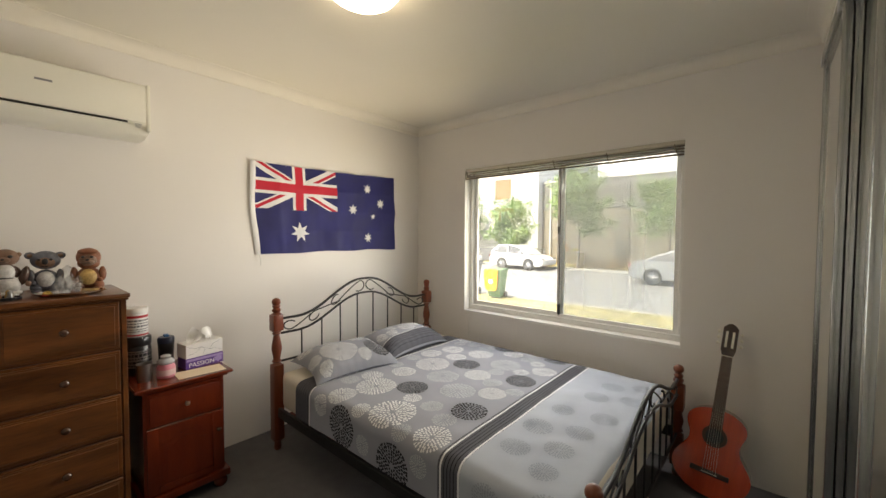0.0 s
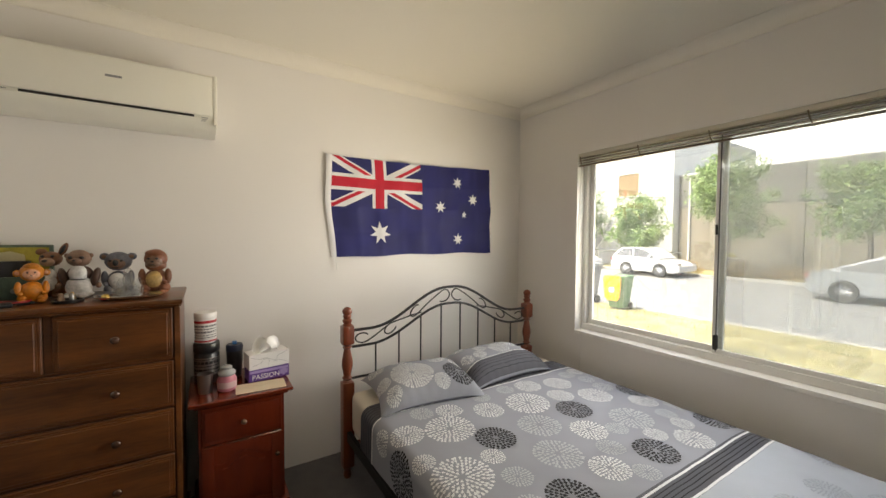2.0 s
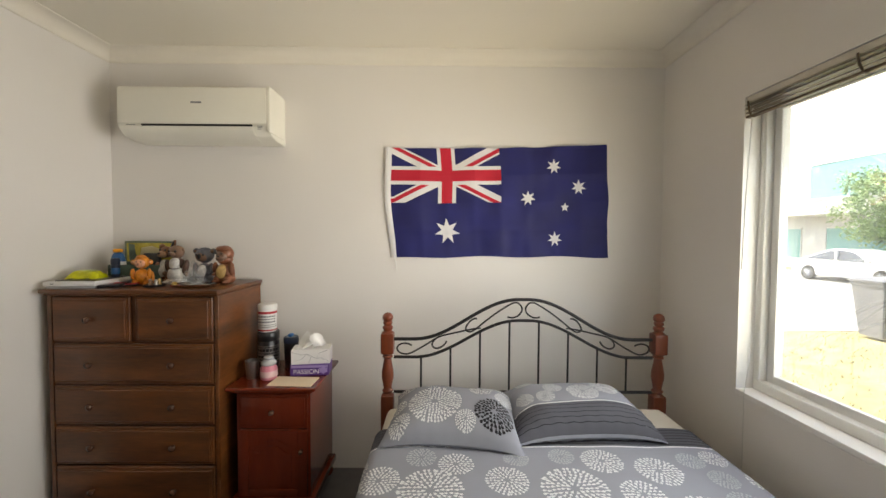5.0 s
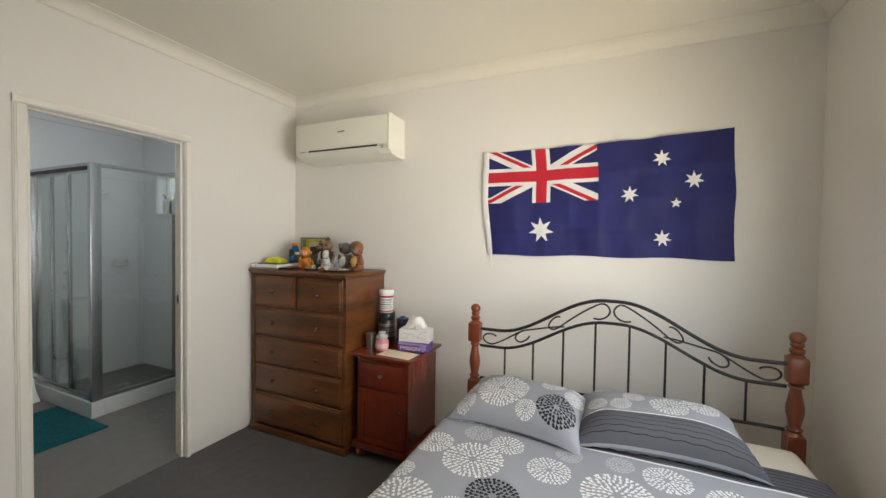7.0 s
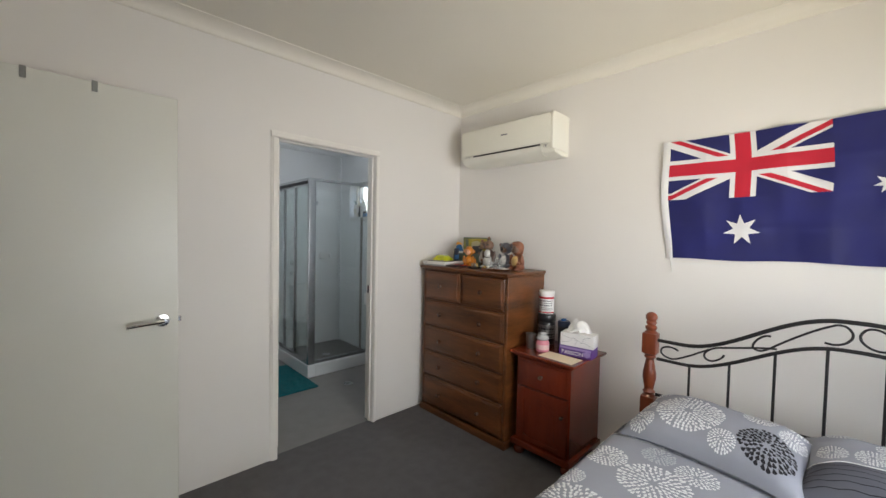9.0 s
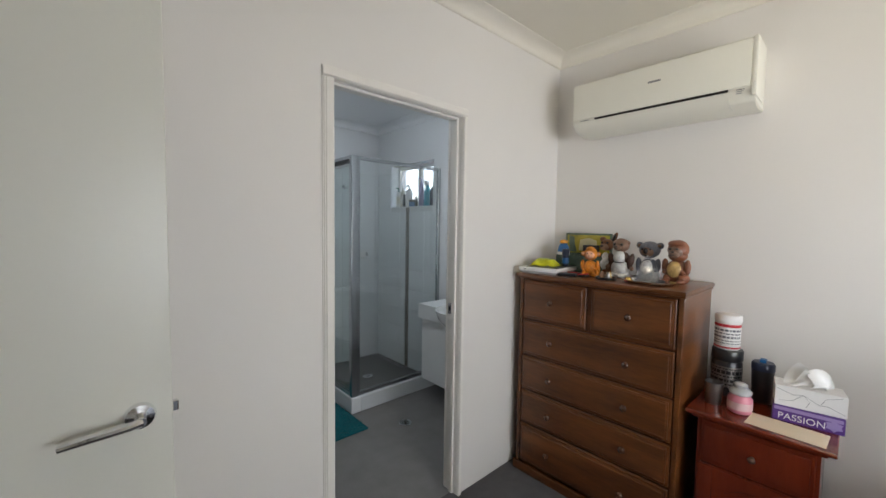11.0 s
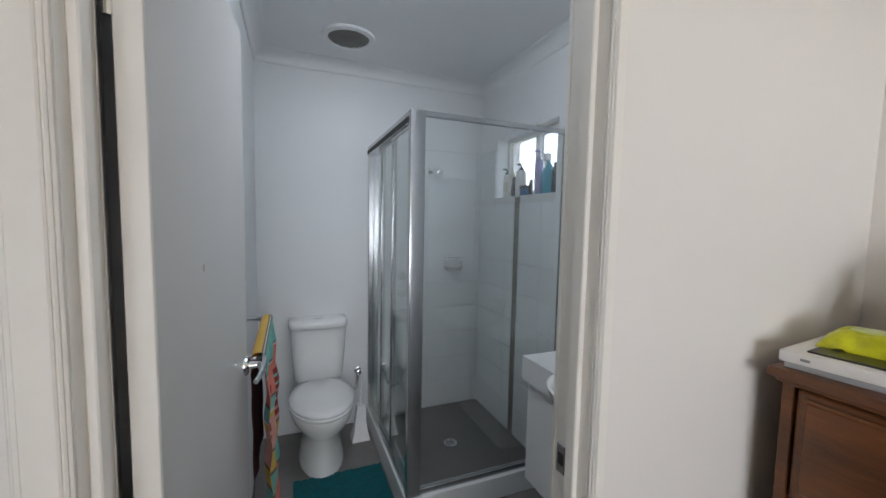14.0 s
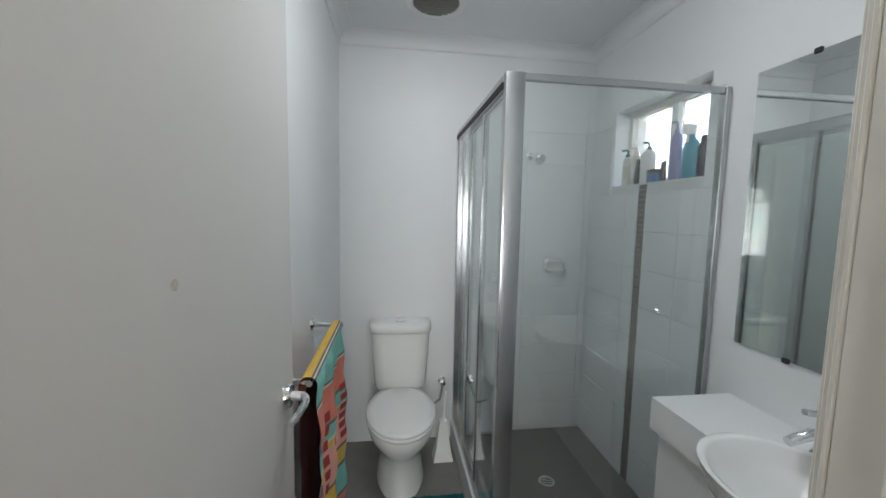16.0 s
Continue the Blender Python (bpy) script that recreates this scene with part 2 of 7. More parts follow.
def structure(name, bm, material, label="", category="", smooth=30):
    return tagged(link(name, bm, material, smooth), label, category, "", "structure")


# ---- bedroom shell ----
XW, XE, YS, YN, ZC = -3.0, 0.06, 0.485, 3.935, 2.615
WX0, WX1, WZ0, WZ1 = -2.372, -0.565, 0.778, 2.14
DX0, DX1, DZ = -2.074, -1.357, 2.048
BY = 0.395
BXW, BXE, BYS, BZC = -3.0, -1.37, -1.735, 2.545
VY0, VY1, VZ0, VZ1 = -1.495, -0.80, 1.67, 2.11

structure("floor", box(B(), XW - 0.2, 1.6, YS - 0.04, YN + 0.2, -0.12, 0), CARPET, "dark grey cut pile carpet", "floor")
structure("floor_bathroom", box(B(), BXW - 0.2, BXE + 0.1, BYS - 0.2, YS - 0.042, -0.12, -0.003), BATHFLOOR, "grey tiled bathroom floor", "floor")
structure("ceiling", box(B(), XW - 0.2, 1.6, YS - 0.05, YN + 0.2, ZC, ZC + 0.15), CEIL, "cream painted plaster ceiling", "ceiling")
structure("ceiling_bathroom", box(B(), BXW - 0.2, BXE + 0.1, BYS - 0.2, YS - 0.052, BZC, ZC + 0.15), BATHPAINT, "white bathroom ceiling", "ceiling")

bm = box(B(), XW - 0.2, XW, YS - 0.1, YN + 0.22, 0, ZC)
structure("wall_west", bm, PAINT, "warm white painted plaster wall", "wall")
bm = box(B(), XW, WX0, YN, YN + 0.22, 0, ZC)
box(bm, WX1, 1.6, YN, YN + 0.22, 0, ZC), box(bm, WX0, WX1, YN, YN + 0.22, 0, WZ0), box(bm, WX0, WX1, YN, YN + 0.22, WZ1, ZC)
structure("wall_north", bm, PAINT, "warm white painted wall around the window", "wall")
bm = box(B(), XW, DX0 - 0.02, BY, YS, 0, ZC)
box(bm, DX1 + 0.02, 1.6, BY, YS, 0, ZC), box(bm, DX0 - 0.02, DX1 + 0.02, BY, YS, DZ + 0.02, ZC)
structure("wall_south", bm, PAINT, "warm white painted wall with the bathroom doorway", "wall")
EY0, EY1 = 0.86, 1.66
bm = box(B(), XE, XE + 0.1, YS, EY0, 0, ZC)
box(bm, XE, XE + 0.1, EY1, EY1 + 0.12, 0, ZC), box(bm, XE, XE + 0.1, EY0, EY1, 2.06, ZC), box(bm, XE, XE + 0.1, EY1 + 0.12, YN, 2.47, ZC)
structure("wall_east", bm, PAINT, "warm white painted wall with the entry doorway", "wall")
bm = box(B(), 1.5, 1.6, YS, EY1 + 0.12, 0, ZC)
box(bm, XE + 0.1, 1.5, EY1 + 0.06, EY1 + 0.12, 0, ZC)
structure("wall_hallway", bm, PAINT, "plain painted hallway wall", "wall")
bm = box(B(), 0.72, 0.8, EY1 + 0.12, YN, 0, ZC)
structure("wall_wardrobe_back", bm, PAINT, "plain painted wardrobe back wall", "wall")


def cove(run, sgn, at, a, b, zc, axis, s=0.085, h=0.07):
    """A cornice of concave section along a wall; sgn points into the room."""
    prof = [(at, zc - h), (at + sgn * 0.006, zc - h)]
    for k in range(7):
        f = radians(15 * k)
        prof.append((at + sgn * (0.012 + (s - 0.02) * (1 - math.cos(f))), zc - h + 0.008 + (h - 0.014) * math.sin(f)))
    prof += [(at + sgn * s, zc - 0.004), (at + sgn * s, zc), (at, zc)]
    return prism(run, prof, axis, a, b)


for k, (sgn, at, a, b, axis) in enumerate(((1, XW, YS, YN, "y"), (-1, YN, XW, XE, "x"), (1, YS, XW, XE, "x"), (-1, XE, YS, YN, "y"))):
    structure("trim_cornice", cove(B(), sgn, at, a, b, ZC, axis), CORNICE, "cream coved plaster cornice", "cornice", 60)

# ---- bathroom shell ----
bm = box(B(), BXW - 0.2, BXW, BYS - 0.1, VY0, 0, BZC)
box(bm, BXW - 0.2, BXW, VY1, BY, 0, BZC), box(bm, BXW - 0.2, BXW, VY0, VY1, 0, VZ0), box(bm, BXW - 0.2, BXW, VY0, VY1, VZ1, BZC)
bath_west = structure("wall_bath_west", bm, BATHPAINT, "white bathroom wall with a small window", "wall")
bath_back = structure("wall_bath_south", box(B(), BXW, BXE, BYS - 0.1, BYS, 0, BZC), BATHPAINT, "white painted bathroom back wall", "wall")
structure("wall_bath_east", box(box(B(), BXE, BXE + 0.1, BYS - 0.1, 0.24, 0, BZC), BXE + 0.06, BXE + 0.1, 0.24, BY, 0, BZC), BATHPAINT, "white painted bathroom side wall", "wall")
structure("wall_bath_north", box(box(B(), BXW, DX0 - 0.02, BY - 0.004, BY, 0, BZC), DX0 - 0.02, BXE, BY - 0.004, BY, DZ + 0.02, BZC), BATHPAINT, "white painted bathroom face of the doorway wall", "wall")
for sgn, at, a, b, axis in ((1, BXW, BYS, BY, "y"), (1, BYS, BXW, BXE, "x"), (-1, BXE, BYS, BY, "y"), (-1, BY - 0.004, BXW, BXE, "x")):
    structure("trim_cornice_bath", cove(B(), sgn, at, a, b, BZC, axis), BATHPAINT, "white coved bathroom cornice", "cornice", 60)
structure("skirting_bath", box(B(), BXW, BXW + 0.01, -0.6, BY - 0.01, 0, 0.1, 0.002), TILE, "white tiled bathroom skirting", "skirting")


# ---- door frames ----
def architrave(x0, x1, top, y, out, w=0.044, w0=0.032, w1=0.051):
    """Three moulded strips round a doorway in an x-running wall."""
    for name, a, b, horizontal in (("l", x0, x0 - w0, 0), ("r", x1, x1 + w1, 0), ("t", 0, 0, 1)):
        bm = B()
        for inset, depth in ((0.0, 0.007), (0.10, 0.012), (0.24, 0.016)):
            inset *= w if horizontal else abs(b - a)
            if horizontal:
                box(bm, x0 - w0, x1 + w1, min(y, y + out * depth), max(y, y + out * depth), top + 0.5 * inset, top + w - inset, 0.002)
            else:
                s = 1 if b > a else -1
                lo, hi = sorted((a + 0.5 * s * inset, b - s * inset))
                box(bm, lo, hi, min(y, y + out * depth), max(y, y + out * depth), 0, top, 0.002)
        structure("trim_architrave", bm, GLOSSPAINT, "cream gloss painted door architrave", "architrave")


architrave(DX0, DX1, DZ, YS, 1)
architrave(DX0, DX1, DZ, BY - 0.004, -1)
bm = box(B(), DX0 - 0.02, DX0, BY - 0.004, YS, 0, DZ + 0.02, 0.002)
box(bm, DX1, DX1 + 0.02, BY - 0.004, YS, 0, DZ + 0.02, 0.002), box(bm, DX0, DX1, BY - 0.004, YS, DZ, DZ + 0.02, 0.002)
box(bm, DX0, DX0 + 0.012, BY + 0.04, YS - 0.025, 0, DZ, 0.002), box(bm, DX1 - 0.012, DX1, BY + 0.04, YS - 0.025, 0, DZ, 0.002), box(bm, DX0 + 0.012, DX1 - 0.012, BY + 0.04, YS - 0.025, DZ - 0.012, DZ, 0.002)
frame_bath = structure("trim_door_jamb", bm, GLOSSPAINT, "cream painted bathroom door jamb", "door jamb")
sp = part("strike_plate", box(box(B(), DX0, DX0 + 0.003, BY + 0.006, BY + 0.030, 1.00, 1.06, 0.001), DX0 + 0.001, DX0 + 0.006, BY + 0.034, BY + 0.044, 1.01, 1.05, 0.001), SILVER, frame_bath, "metal latch strike plate")
part("latch_hole", box(B(), DX0 + 0.0028, DX0 + 0.0036, BY + 0.011, BY + 0.025, 1.018, 1.042), RUBBERSHADE, sp, "dark latch hole")


def lever(leaf, x, z, y, out, way, m=CHROME):
    """A round rose with a bent lever on a leaf's face; way is the side to which the lever points."""
    rose = part("door_handle", lathe(B(), [(0.029, 0), (0.029, 0.006), (0.026, 0.012), (0.012, 0.014), (0.010, 0.045)], pose(x, y, z, -90 * out, 0, 0), 24), m, leaf, "satin chrome lever handle")
    pts = [(x, y + out * 0.040, z), (x + way * 0.02, y + out * 0.050, z), (x + way * 0.06, y + out * 0.052, z - 0.002), (x + way * 0.10, y + out * 0.050, z - 0.006), (x + way * 0.125, y + out * 0.046, z - 0.010)]
    part("lever", tube(B(), pts, [0.010, 0.010, 0.009, 0.008, 0.007], 10), m, rose)


# entry door, open into the room
leaf = tagged(link("door_1", box(B(), -0.82, 0, 0, 0.036, 0.01, 2.045, 0.002), DOORPAINT), "cream painted flush entry door standing open", "door", "", "structure")
leaf.matrix_world = pose(0.046, 0.805, 0, 0, 0, -1.0)
lever(leaf, -0.76, 1.052, 0.036, 1, 1)
lever(leaf, -0.76, 1.052, 0.0, -1, 1)
part("latch", box(B(), -0.832, -0.82, 0.011, 0.025, 1.037, 1.062, 0.002), CHROME, leaf, "small brass latch tongue")
hook_mat = mat("grey_hook", (0.30, 0.30, 0.28), 0.4, metal=0.7)
for hx in (-0.545, -0.35):
    bm = box(B(), hx - 0.009, hx + 0.009, 0.036, 0.039, 2.005, 2.048, 0.001)
    box(bm, hx - 0.009, hx + 0.009, -0.002, 0.039, 2.0455, 2.0485, 0.001), box(bm, hx - 0.009, hx + 0.009, -0.004, -0.001, 2.0, 2.048, 0.001)
    tagged(link("over_door_hook", bm, hook_mat), "grey metal hook hung over the door top", "hook", "hooks on the entry door").matrix_world = leaf.matrix_world.copy()

# bathroom door, open inwards
leaf = tagged(link("door_2", box(B(), 0, 0.035, -0.68, 0, 0.012, 2.035, 0.002), BATHDOOR), "off-white flush bathroom door standing open", "door", "", "structure")
leaf.matrix_world = pose(-1.403, 0.376, 0, 0, 0, -3.6)
for out, x in ((-1, 0.0), (1, 0.035)):
    rose = part("door_handle", lathe(B(), [(0.029, 0), (0.029, 0.006), (0.026, 0.012), (0.012, 0.014), (0.010, 0.045)], pose(x, -0.628, 1.055, 0, 90 * out, 0), 24), CHROME, leaf, "satin chrome lever handle")
    part("lever", tube(B(), [(x + out * 0.040, -0.628, 1.055), (x + out * 0.05, -0.613, 1.055), (x + out * 0.055, -0.585, 1.053), (x + out * 0.052, -0.55, 1.050), (x + out * 0.047, -0.515, 1.048)], [0.010, 0.010, 0.009, 0.008, 0.007], 10), CHROME, rose)
part("hinge_edge", box(B(), 0.001, 0.034, 0.0, 0.002, 0.013, 2.034, 0.0008), GLOSSPAINT, leaf, "cream painted hinge edge")
part("stain", lathe(B(), [(0.0005, 0), (0.007, 0.0), (0.008, -0.0004)], pose(-0.0006, -0.235, 1.40, 0, -90, 0), 14, False), mat("brown_stain", (0.50, 0.46, 0.40), 0.6, var=0.2, scale=200), leaf, "small brown stain")
for z in (0.25, 1.05, 1.8):
    part("hinge", lathe(B(), [(0.006, -0.05), (0.006, 0.05)], pose(0.038, 0.002, z), 10), CHROME, leaf)

# ---- window ----
FY = 4.015
win = structure("window_1", box(box(box(box(B(), WX0, WX1, FY, FY + 0.07, WZ0 + 0.004, WZ0 + 0.05, 0.003), WX0, WX1, FY, FY + 0.07, WZ1 - 0.04, WZ1, 0.003), WX0, WX0 + 0.035, FY, FY + 0.07, WZ0 + 0.05, WZ1 - 0.04, 0.003), WX1 - 0.035, WX1, FY, FY + 0.07, WZ0 + 0.05, WZ1 - 0.04, 0.003), ALU, "white aluminium sliding window in a deep reveal", "window")


def sash(x0, x1, y, z0, z1, w, name):
    bm = box(B(), x0, x0 + w, y, y + 0.022, z0, z1, 0.002)
    box(bm, x1 - w, x1, y, y + 0.022, z0, z1, 0.002), box(bm, x0 + w, x1 - w, y, y + 0.022, z0, z0 + w, 0.002), box(bm, x0 + w, x1 - w, y, y + 0.022, z1 - w, z1, 0.002)
    s = part("sash", bm, ALU, win, "white aluminium sash")
    p = part("pane", box(B(), x0 + w - 0.004, x1 - w + 0.004, y + 0.009, y + 0.013, z0 + w - 0.004, z1 - w + 0.004), CLEAR, s, "clear glass pane", 0)
    p.visible_shadow = False
    return s


MX = -1.446
sash(WX0 + 0.035, MX + 0.022, FY + 0.036, WZ0 + 0.05, WZ1 - 0.04, 0.035, "left")
sl = sash(MX - 0.022, WX1 - 0.035, FY + 0.008, WZ0 + 0.05, WZ1 - 0.04, 0.026, "right")
part("seal", box(B(), MX - 0.002, MX + 0.002, FY + 0.002, FY + 0.009, WZ0 + 0.06, WZ1 - 0.05), RUBBERSHADE, win, "dark window seal")
part("lock", box(B(), MX - 0.012, MX + 0.012, FY - 0.012, FY + 0.008, WZ0 + 0.075, WZ0 + 0.16, 0.004), RUBBERSHADE, win, "dark window lock")
part("catch", box(B(), MX - 0.018, MX - 0.006, FY - 0.006, FY + 0.008, 1.52, 1.58, 0.003), RUBBERSHADE, win, "dark pull catch")
fs = part("fly_screen", box(B(), MX, WX1 - 0.035, FY + 0.062, FY + 0.064, WZ0 + 0.05, WZ1 - 0.04), FLYSCREEN, win, "grey mesh insect screen", 0)
structure("window_sill", box(B(), WX0, WX1, YN - 0.004, FY, WZ0 - 0.02, WZ0 + 0.004, 0.002), REVEAL, "white painted window sill", "sill")
bm = box(B(), WX0, WX0 + 0.004, YN, FY, WZ0 + 0.004, WZ1)
box(bm, WX1 - 0.004, WX1, YN, FY, WZ0 + 0.004, WZ1), box(bm, WX0 + 0.004, WX1 - 0.004, YN, FY, WZ1 - 0.004, WZ1)
structure("trim_window_reveal", bm, REVEAL, "white painted window reveal", "reveal")

# bath window
bw = structure("window_2", box(box(box(box(B(), BXW - 0.15, BXW - 0.09, VY0, VY1, VZ0, VZ0 + 0.03, 0.002), BXW - 0.15, BXW - 0.09, VY0, VY1, VZ1 - 0.035, VZ1, 0.002), BXW - 0.15, BXW - 0.09, VY0, VY0 + 0.03, VZ0 + 0.03, VZ1 - 0.035, 0.002), BXW - 0.15, BXW - 0.09, VY1 - 0.03, VY1, VZ0 + 0.03, VZ1 - 0.035, 0.002), ALU, "small white aluminium sliding bathroom window", "window")
part("mullion", box(B(), BXW - 0.14, BXW - 0.10, -1.16, -1.115, VZ0 + 0.03, VZ1 - 0.035, 0.002), ALU, bw)
FROST = glass("frosted_glass", (0.95, 0.97, 0.98), 0.3, 0.4, 0.25, (0.9, 0.92, 0.94))
for y0, y1 in ((VY0 + 0.03, -1.16), (-1.115, VY1 - 0.03)):
    part("pane", box(B(), BXW - 0.124, BXW - 0.120, y0, y1, VZ0 + 0.03, VZ1 - 0.035), FROST, bw, "frosted glass pane", 0).visible_shadow = False
bm = box(B(), BXW - 0.09, BXW + 0.001, VY0, VY1, VZ0, VZ0 + 0.006, 0.001)
box(bm, BXW - 0.09, BXW, VY0, VY0 + 0.005, VZ0 + 0.006, VZ1), box(bm, BXW - 0.09, BXW, VY1 - 0.005, VY1, VZ0 + 0.006, VZ1), box(bm, BXW - 0.09, BXW, VY0 + 0.005, VY1 - 0.005, VZ1 - 0.005, VZ1)
structure("window_sill_bath", bm, TILE, "white tiled bathroom window reveal", "sill")


# ---- blind ----
BLIND = mat("brown_blind_slat", (0.125, 0.085, 0.048), 0.3, var=0.12, scale=10, bump=0.02, random_tint=0.35)
BLINDRAIL = mat("blind_rail", (0.62, 0.58, 0.50), 0.4)
CORD = mat("white_cord", (0.75, 0.74, 0.70), 0.7)
vb = thing("venetian_blind", "brown slatted venetian blind raised to the top of the window", "blind", "", pose(0, 0, WZ1))
part("head_rail", box(B(), WX0 + 0.008, WX1 - 0.008, YN + 0.004, YN + 0.044, -0.034, -0.005, 0.003), BLINDRAIL, vb, "pale metal head rail")
for k, drop in enumerate((0.040, 0.0435, 0.056, 0.0595, 0.063, 0.0775, 0.081)):
    z, dx = -drop, random.uniform(-0.002, 0.002)
    bm = B()
    prof = [(YN - 0.002 + random.uniform(-0.006, 0.004) + 0.025 * f, z + 0.0012 * (1 - (2 * f - 1) ** 2)) for f in (0, 0.25, 0.5, 0.75, 1.0)]
    prism(bm, prof + [(y, zz - 0.0010) for y, zz in reversed(prof)], "x", WX0 + 0.010 + dx, WX1 - 0.010 + dx)
    part("slat", bm, BLIND, vb)
part("bottom_rail", box(B(), WX0 + 0.010, WX1 - 0.010, YN - 0.002, YN + 0.024, -0.103, -0.092, 0.003), BLIND, vb)
for f in (0.02, 0.27, 0.5, 0.73, 0.97):
    x = WX0 + f * (WX1 - WX0)
    part("ladder_tape", tube(B(), [(x - 0.008, YN - 0.006, -0.03), (x, YN - 0.007, -0.07), (x + 0.012, YN - 0.006, -0.10), (x + 0.016, YN + 0.01, -0.106)], 0.0040, 6), BLIND, vb, "bunched blind tape")
part("tilt_wand", tube(B(), [(WX0 + 0.035, YN + 0.012, -0.06), (WX0 + 0.022, YN + 0.004, -0.45), (WX0 + 0.012, YN + 0.002, -0.80)], 0.003, 6), CORD, vb, "white plastic tilt wand")
part("cord", tube(B(), [(WX0 + 0.075, YN + 0.03, -0.06), (WX0 + 0.072, YN + 0.03, -0.6), (WX0 + 0.068, YN + 0.025, -1.1), (WX0 + 0.062, YN - 0.009, -1.36), (WX0 + 0.06, YN - 0.006, -1.75)], 0.0016, 5), CORD, vb)

# ---- wardrobe with mirrored sliding doors ----
wd = thing("wardrobe", "built-in wardrobe with mirrored sliding doors in silver frames", "wardrobe", "", pose(XE, 0, 0))
WY0, WY1, WZT = EY1 + 0.12, YN, 2.47
part("side_panel", box(B(), 0.0, 0.05, WY1 - 0.05, WY1 - 0.002, 0, WZT, 0.002), PAINT, wd)
part("top_track", box(B(), -0.012, 0.075, WY0, WY1 - 0.002, WZT - 0.05, WZT - 0.002, 0.003), SILVER, wd, "silver top track")
part("bottom_track", box(B(), -0.004, 0.075, WY0, WY1 - 0.05, 0.001, 0.02, 0.003), SILVER, wd, "silver floor track")
dw = (WY1 - 0.05 - WY0) / 3 + 0.02
for k in range(3):
    y0 = WY0 + k * (dw - 0.03)
    x = 0.008 if k != 1 else 0.040
    bm = box(B(), x - 0.012, x + 0.016, y0, y0 + 0.032, 0.02, WZT - 0.05, 0.006, 2)
    box(bm, x - 0.012, x + 0.016, y0 + dw - 0.032, y0 + dw, 0.02, WZT - 0.05, 0.006, 2), box(bm, x - 0.008, x + 0.012, y0 + 0.03, y0 + dw - 0.03, 0.02, 0.06, 0.003), box(bm, x - 0.008, x + 0.012, y0 + 0.03, y0 + dw - 0.03, WZT - 0.09, WZT - 0.05, 0.003)
    d = part("sliding_door", bm, SILVER, wd, "silver framed sliding door")
    part("mirror_panel", box(B(), x, x + 0.004, y0 + 0.03, y0 + dw - 0.03, 0.055, WZT - 0.085), MIRROR, d, "mirror panel", 0)

# ---- air conditioner ----
ac = thing("air_conditioner", "cream wall-mounted split air conditioner", "air conditioner", "", pose(XW, 0.718, 2.04))
prof = [(0, 0.0), (0.12, 0.0), (0.185, 0.014), (0.220, 0.050), (0.226, 0.068), (0.228, 0.26), (0.215, 0.283), (0, 0.285)]
bm = B()
vs = [[bm.verts.new((x, y, z)) for x, z in prof] for y in (0.0, 0.850)]
for a in range(len(prof)):
    b = (a + 1) % len(prof)
    bm.faces.new((vs[0][a], vs[0][b], vs[1][b], vs[1][a]))
bm.faces.new(vs[0]), bm.faces.new(list(reversed(vs[1])))
bmesh.ops.bevel(bm, geom=[e for e in bm.edges], offset=0.004, segments=2, affect="EDGES")
part("body", bm, ACWHITE, ac)
part("front_panel", box(B(), 0.2275, 0.234, 0.006, 0.834, 0.072, 0.272, 0.004, 2), ACWHITE, ac, "smooth cream front panel")
part("side_trim", box(B(), 0.03, 0.231, 0.838, 0.856, 0.03, 0.284, 0.006, 2), ACWHITE, ac)
part("outlet_slot", box(B(), 0.20, 0.2305, 0.135, 0.755, 0.061, 0.071, 0.001), ACDARK, ac, "dark air outlet slot")
fl = part("flap", prism(B(), [(0.125, 0.003), (0.186, 0.013), (0.221, 0.049), (0.2275, 0.060), (0.2305, 0.058), (0.224, 0.046), (0.188, 0.009), (0.127, -0.002)], "y", 0.03, 0.755), ACWHITE, ac, "closed louvre flap", 60)
part("nameplate", box(B(), 0.2335, 0.2348, 0.415, 0.475, 0.185, 0.195), GREYPRINT, ac, "small grey maker's mark")
for k in range(3):
    part("marking", box(B(), 0.2285, 0.2296, 0.785, 0.815 - 0.004 * k, 0.060 - 0.008 * k, 0.063 - 0.008 * k), GREYPRINT, ac)
part("label_strip", box(B(), 0.2285, 0.2300, 0.05, 0.10, 0.064, 0.067), GREYPRINT, ac)
part("feed_pipe", tube(B(), [(0.03, 0.02, 0.03), (0.02, -0.02, 0.03), (0.0, -0.03, 0.03)], 0.02, 10), ACWHITE, ac)


# ---- ceiling lamps ----
def oyster(x, y, z, r, opal, label):
    o = thing("ceiling_light", label, "ceiling light", "", pose(x, y, z))
    part("base", lathe(B(), [(r * 1.02, 0), (r * 1.02, -0.018), (r * 0.96, -0.022)], None, 32), ALU, o)
    part("shade", lathe(B(), [(r, -0.018), (r * 0.98, -0.035), (r * 0.88, -0.058), (r * 0.68, -0.078), (r * 0.42, -0.092), (r * 0.15, -0.098), (0.003, -0.099)], None, 36, False), opal, o, "opal glass dome shade", 80)
    for k in range(3):
        a = 2.1 * k + 0.5
        part("clip", box(B(), r * math.cos(a) - 0.008, r * math.cos(a) + 0.008, r * math.sin(a) - 0.008, r * math.sin(a) + 0.008, -0.045, -0.012, 0.003), SILVER, o)
    return o


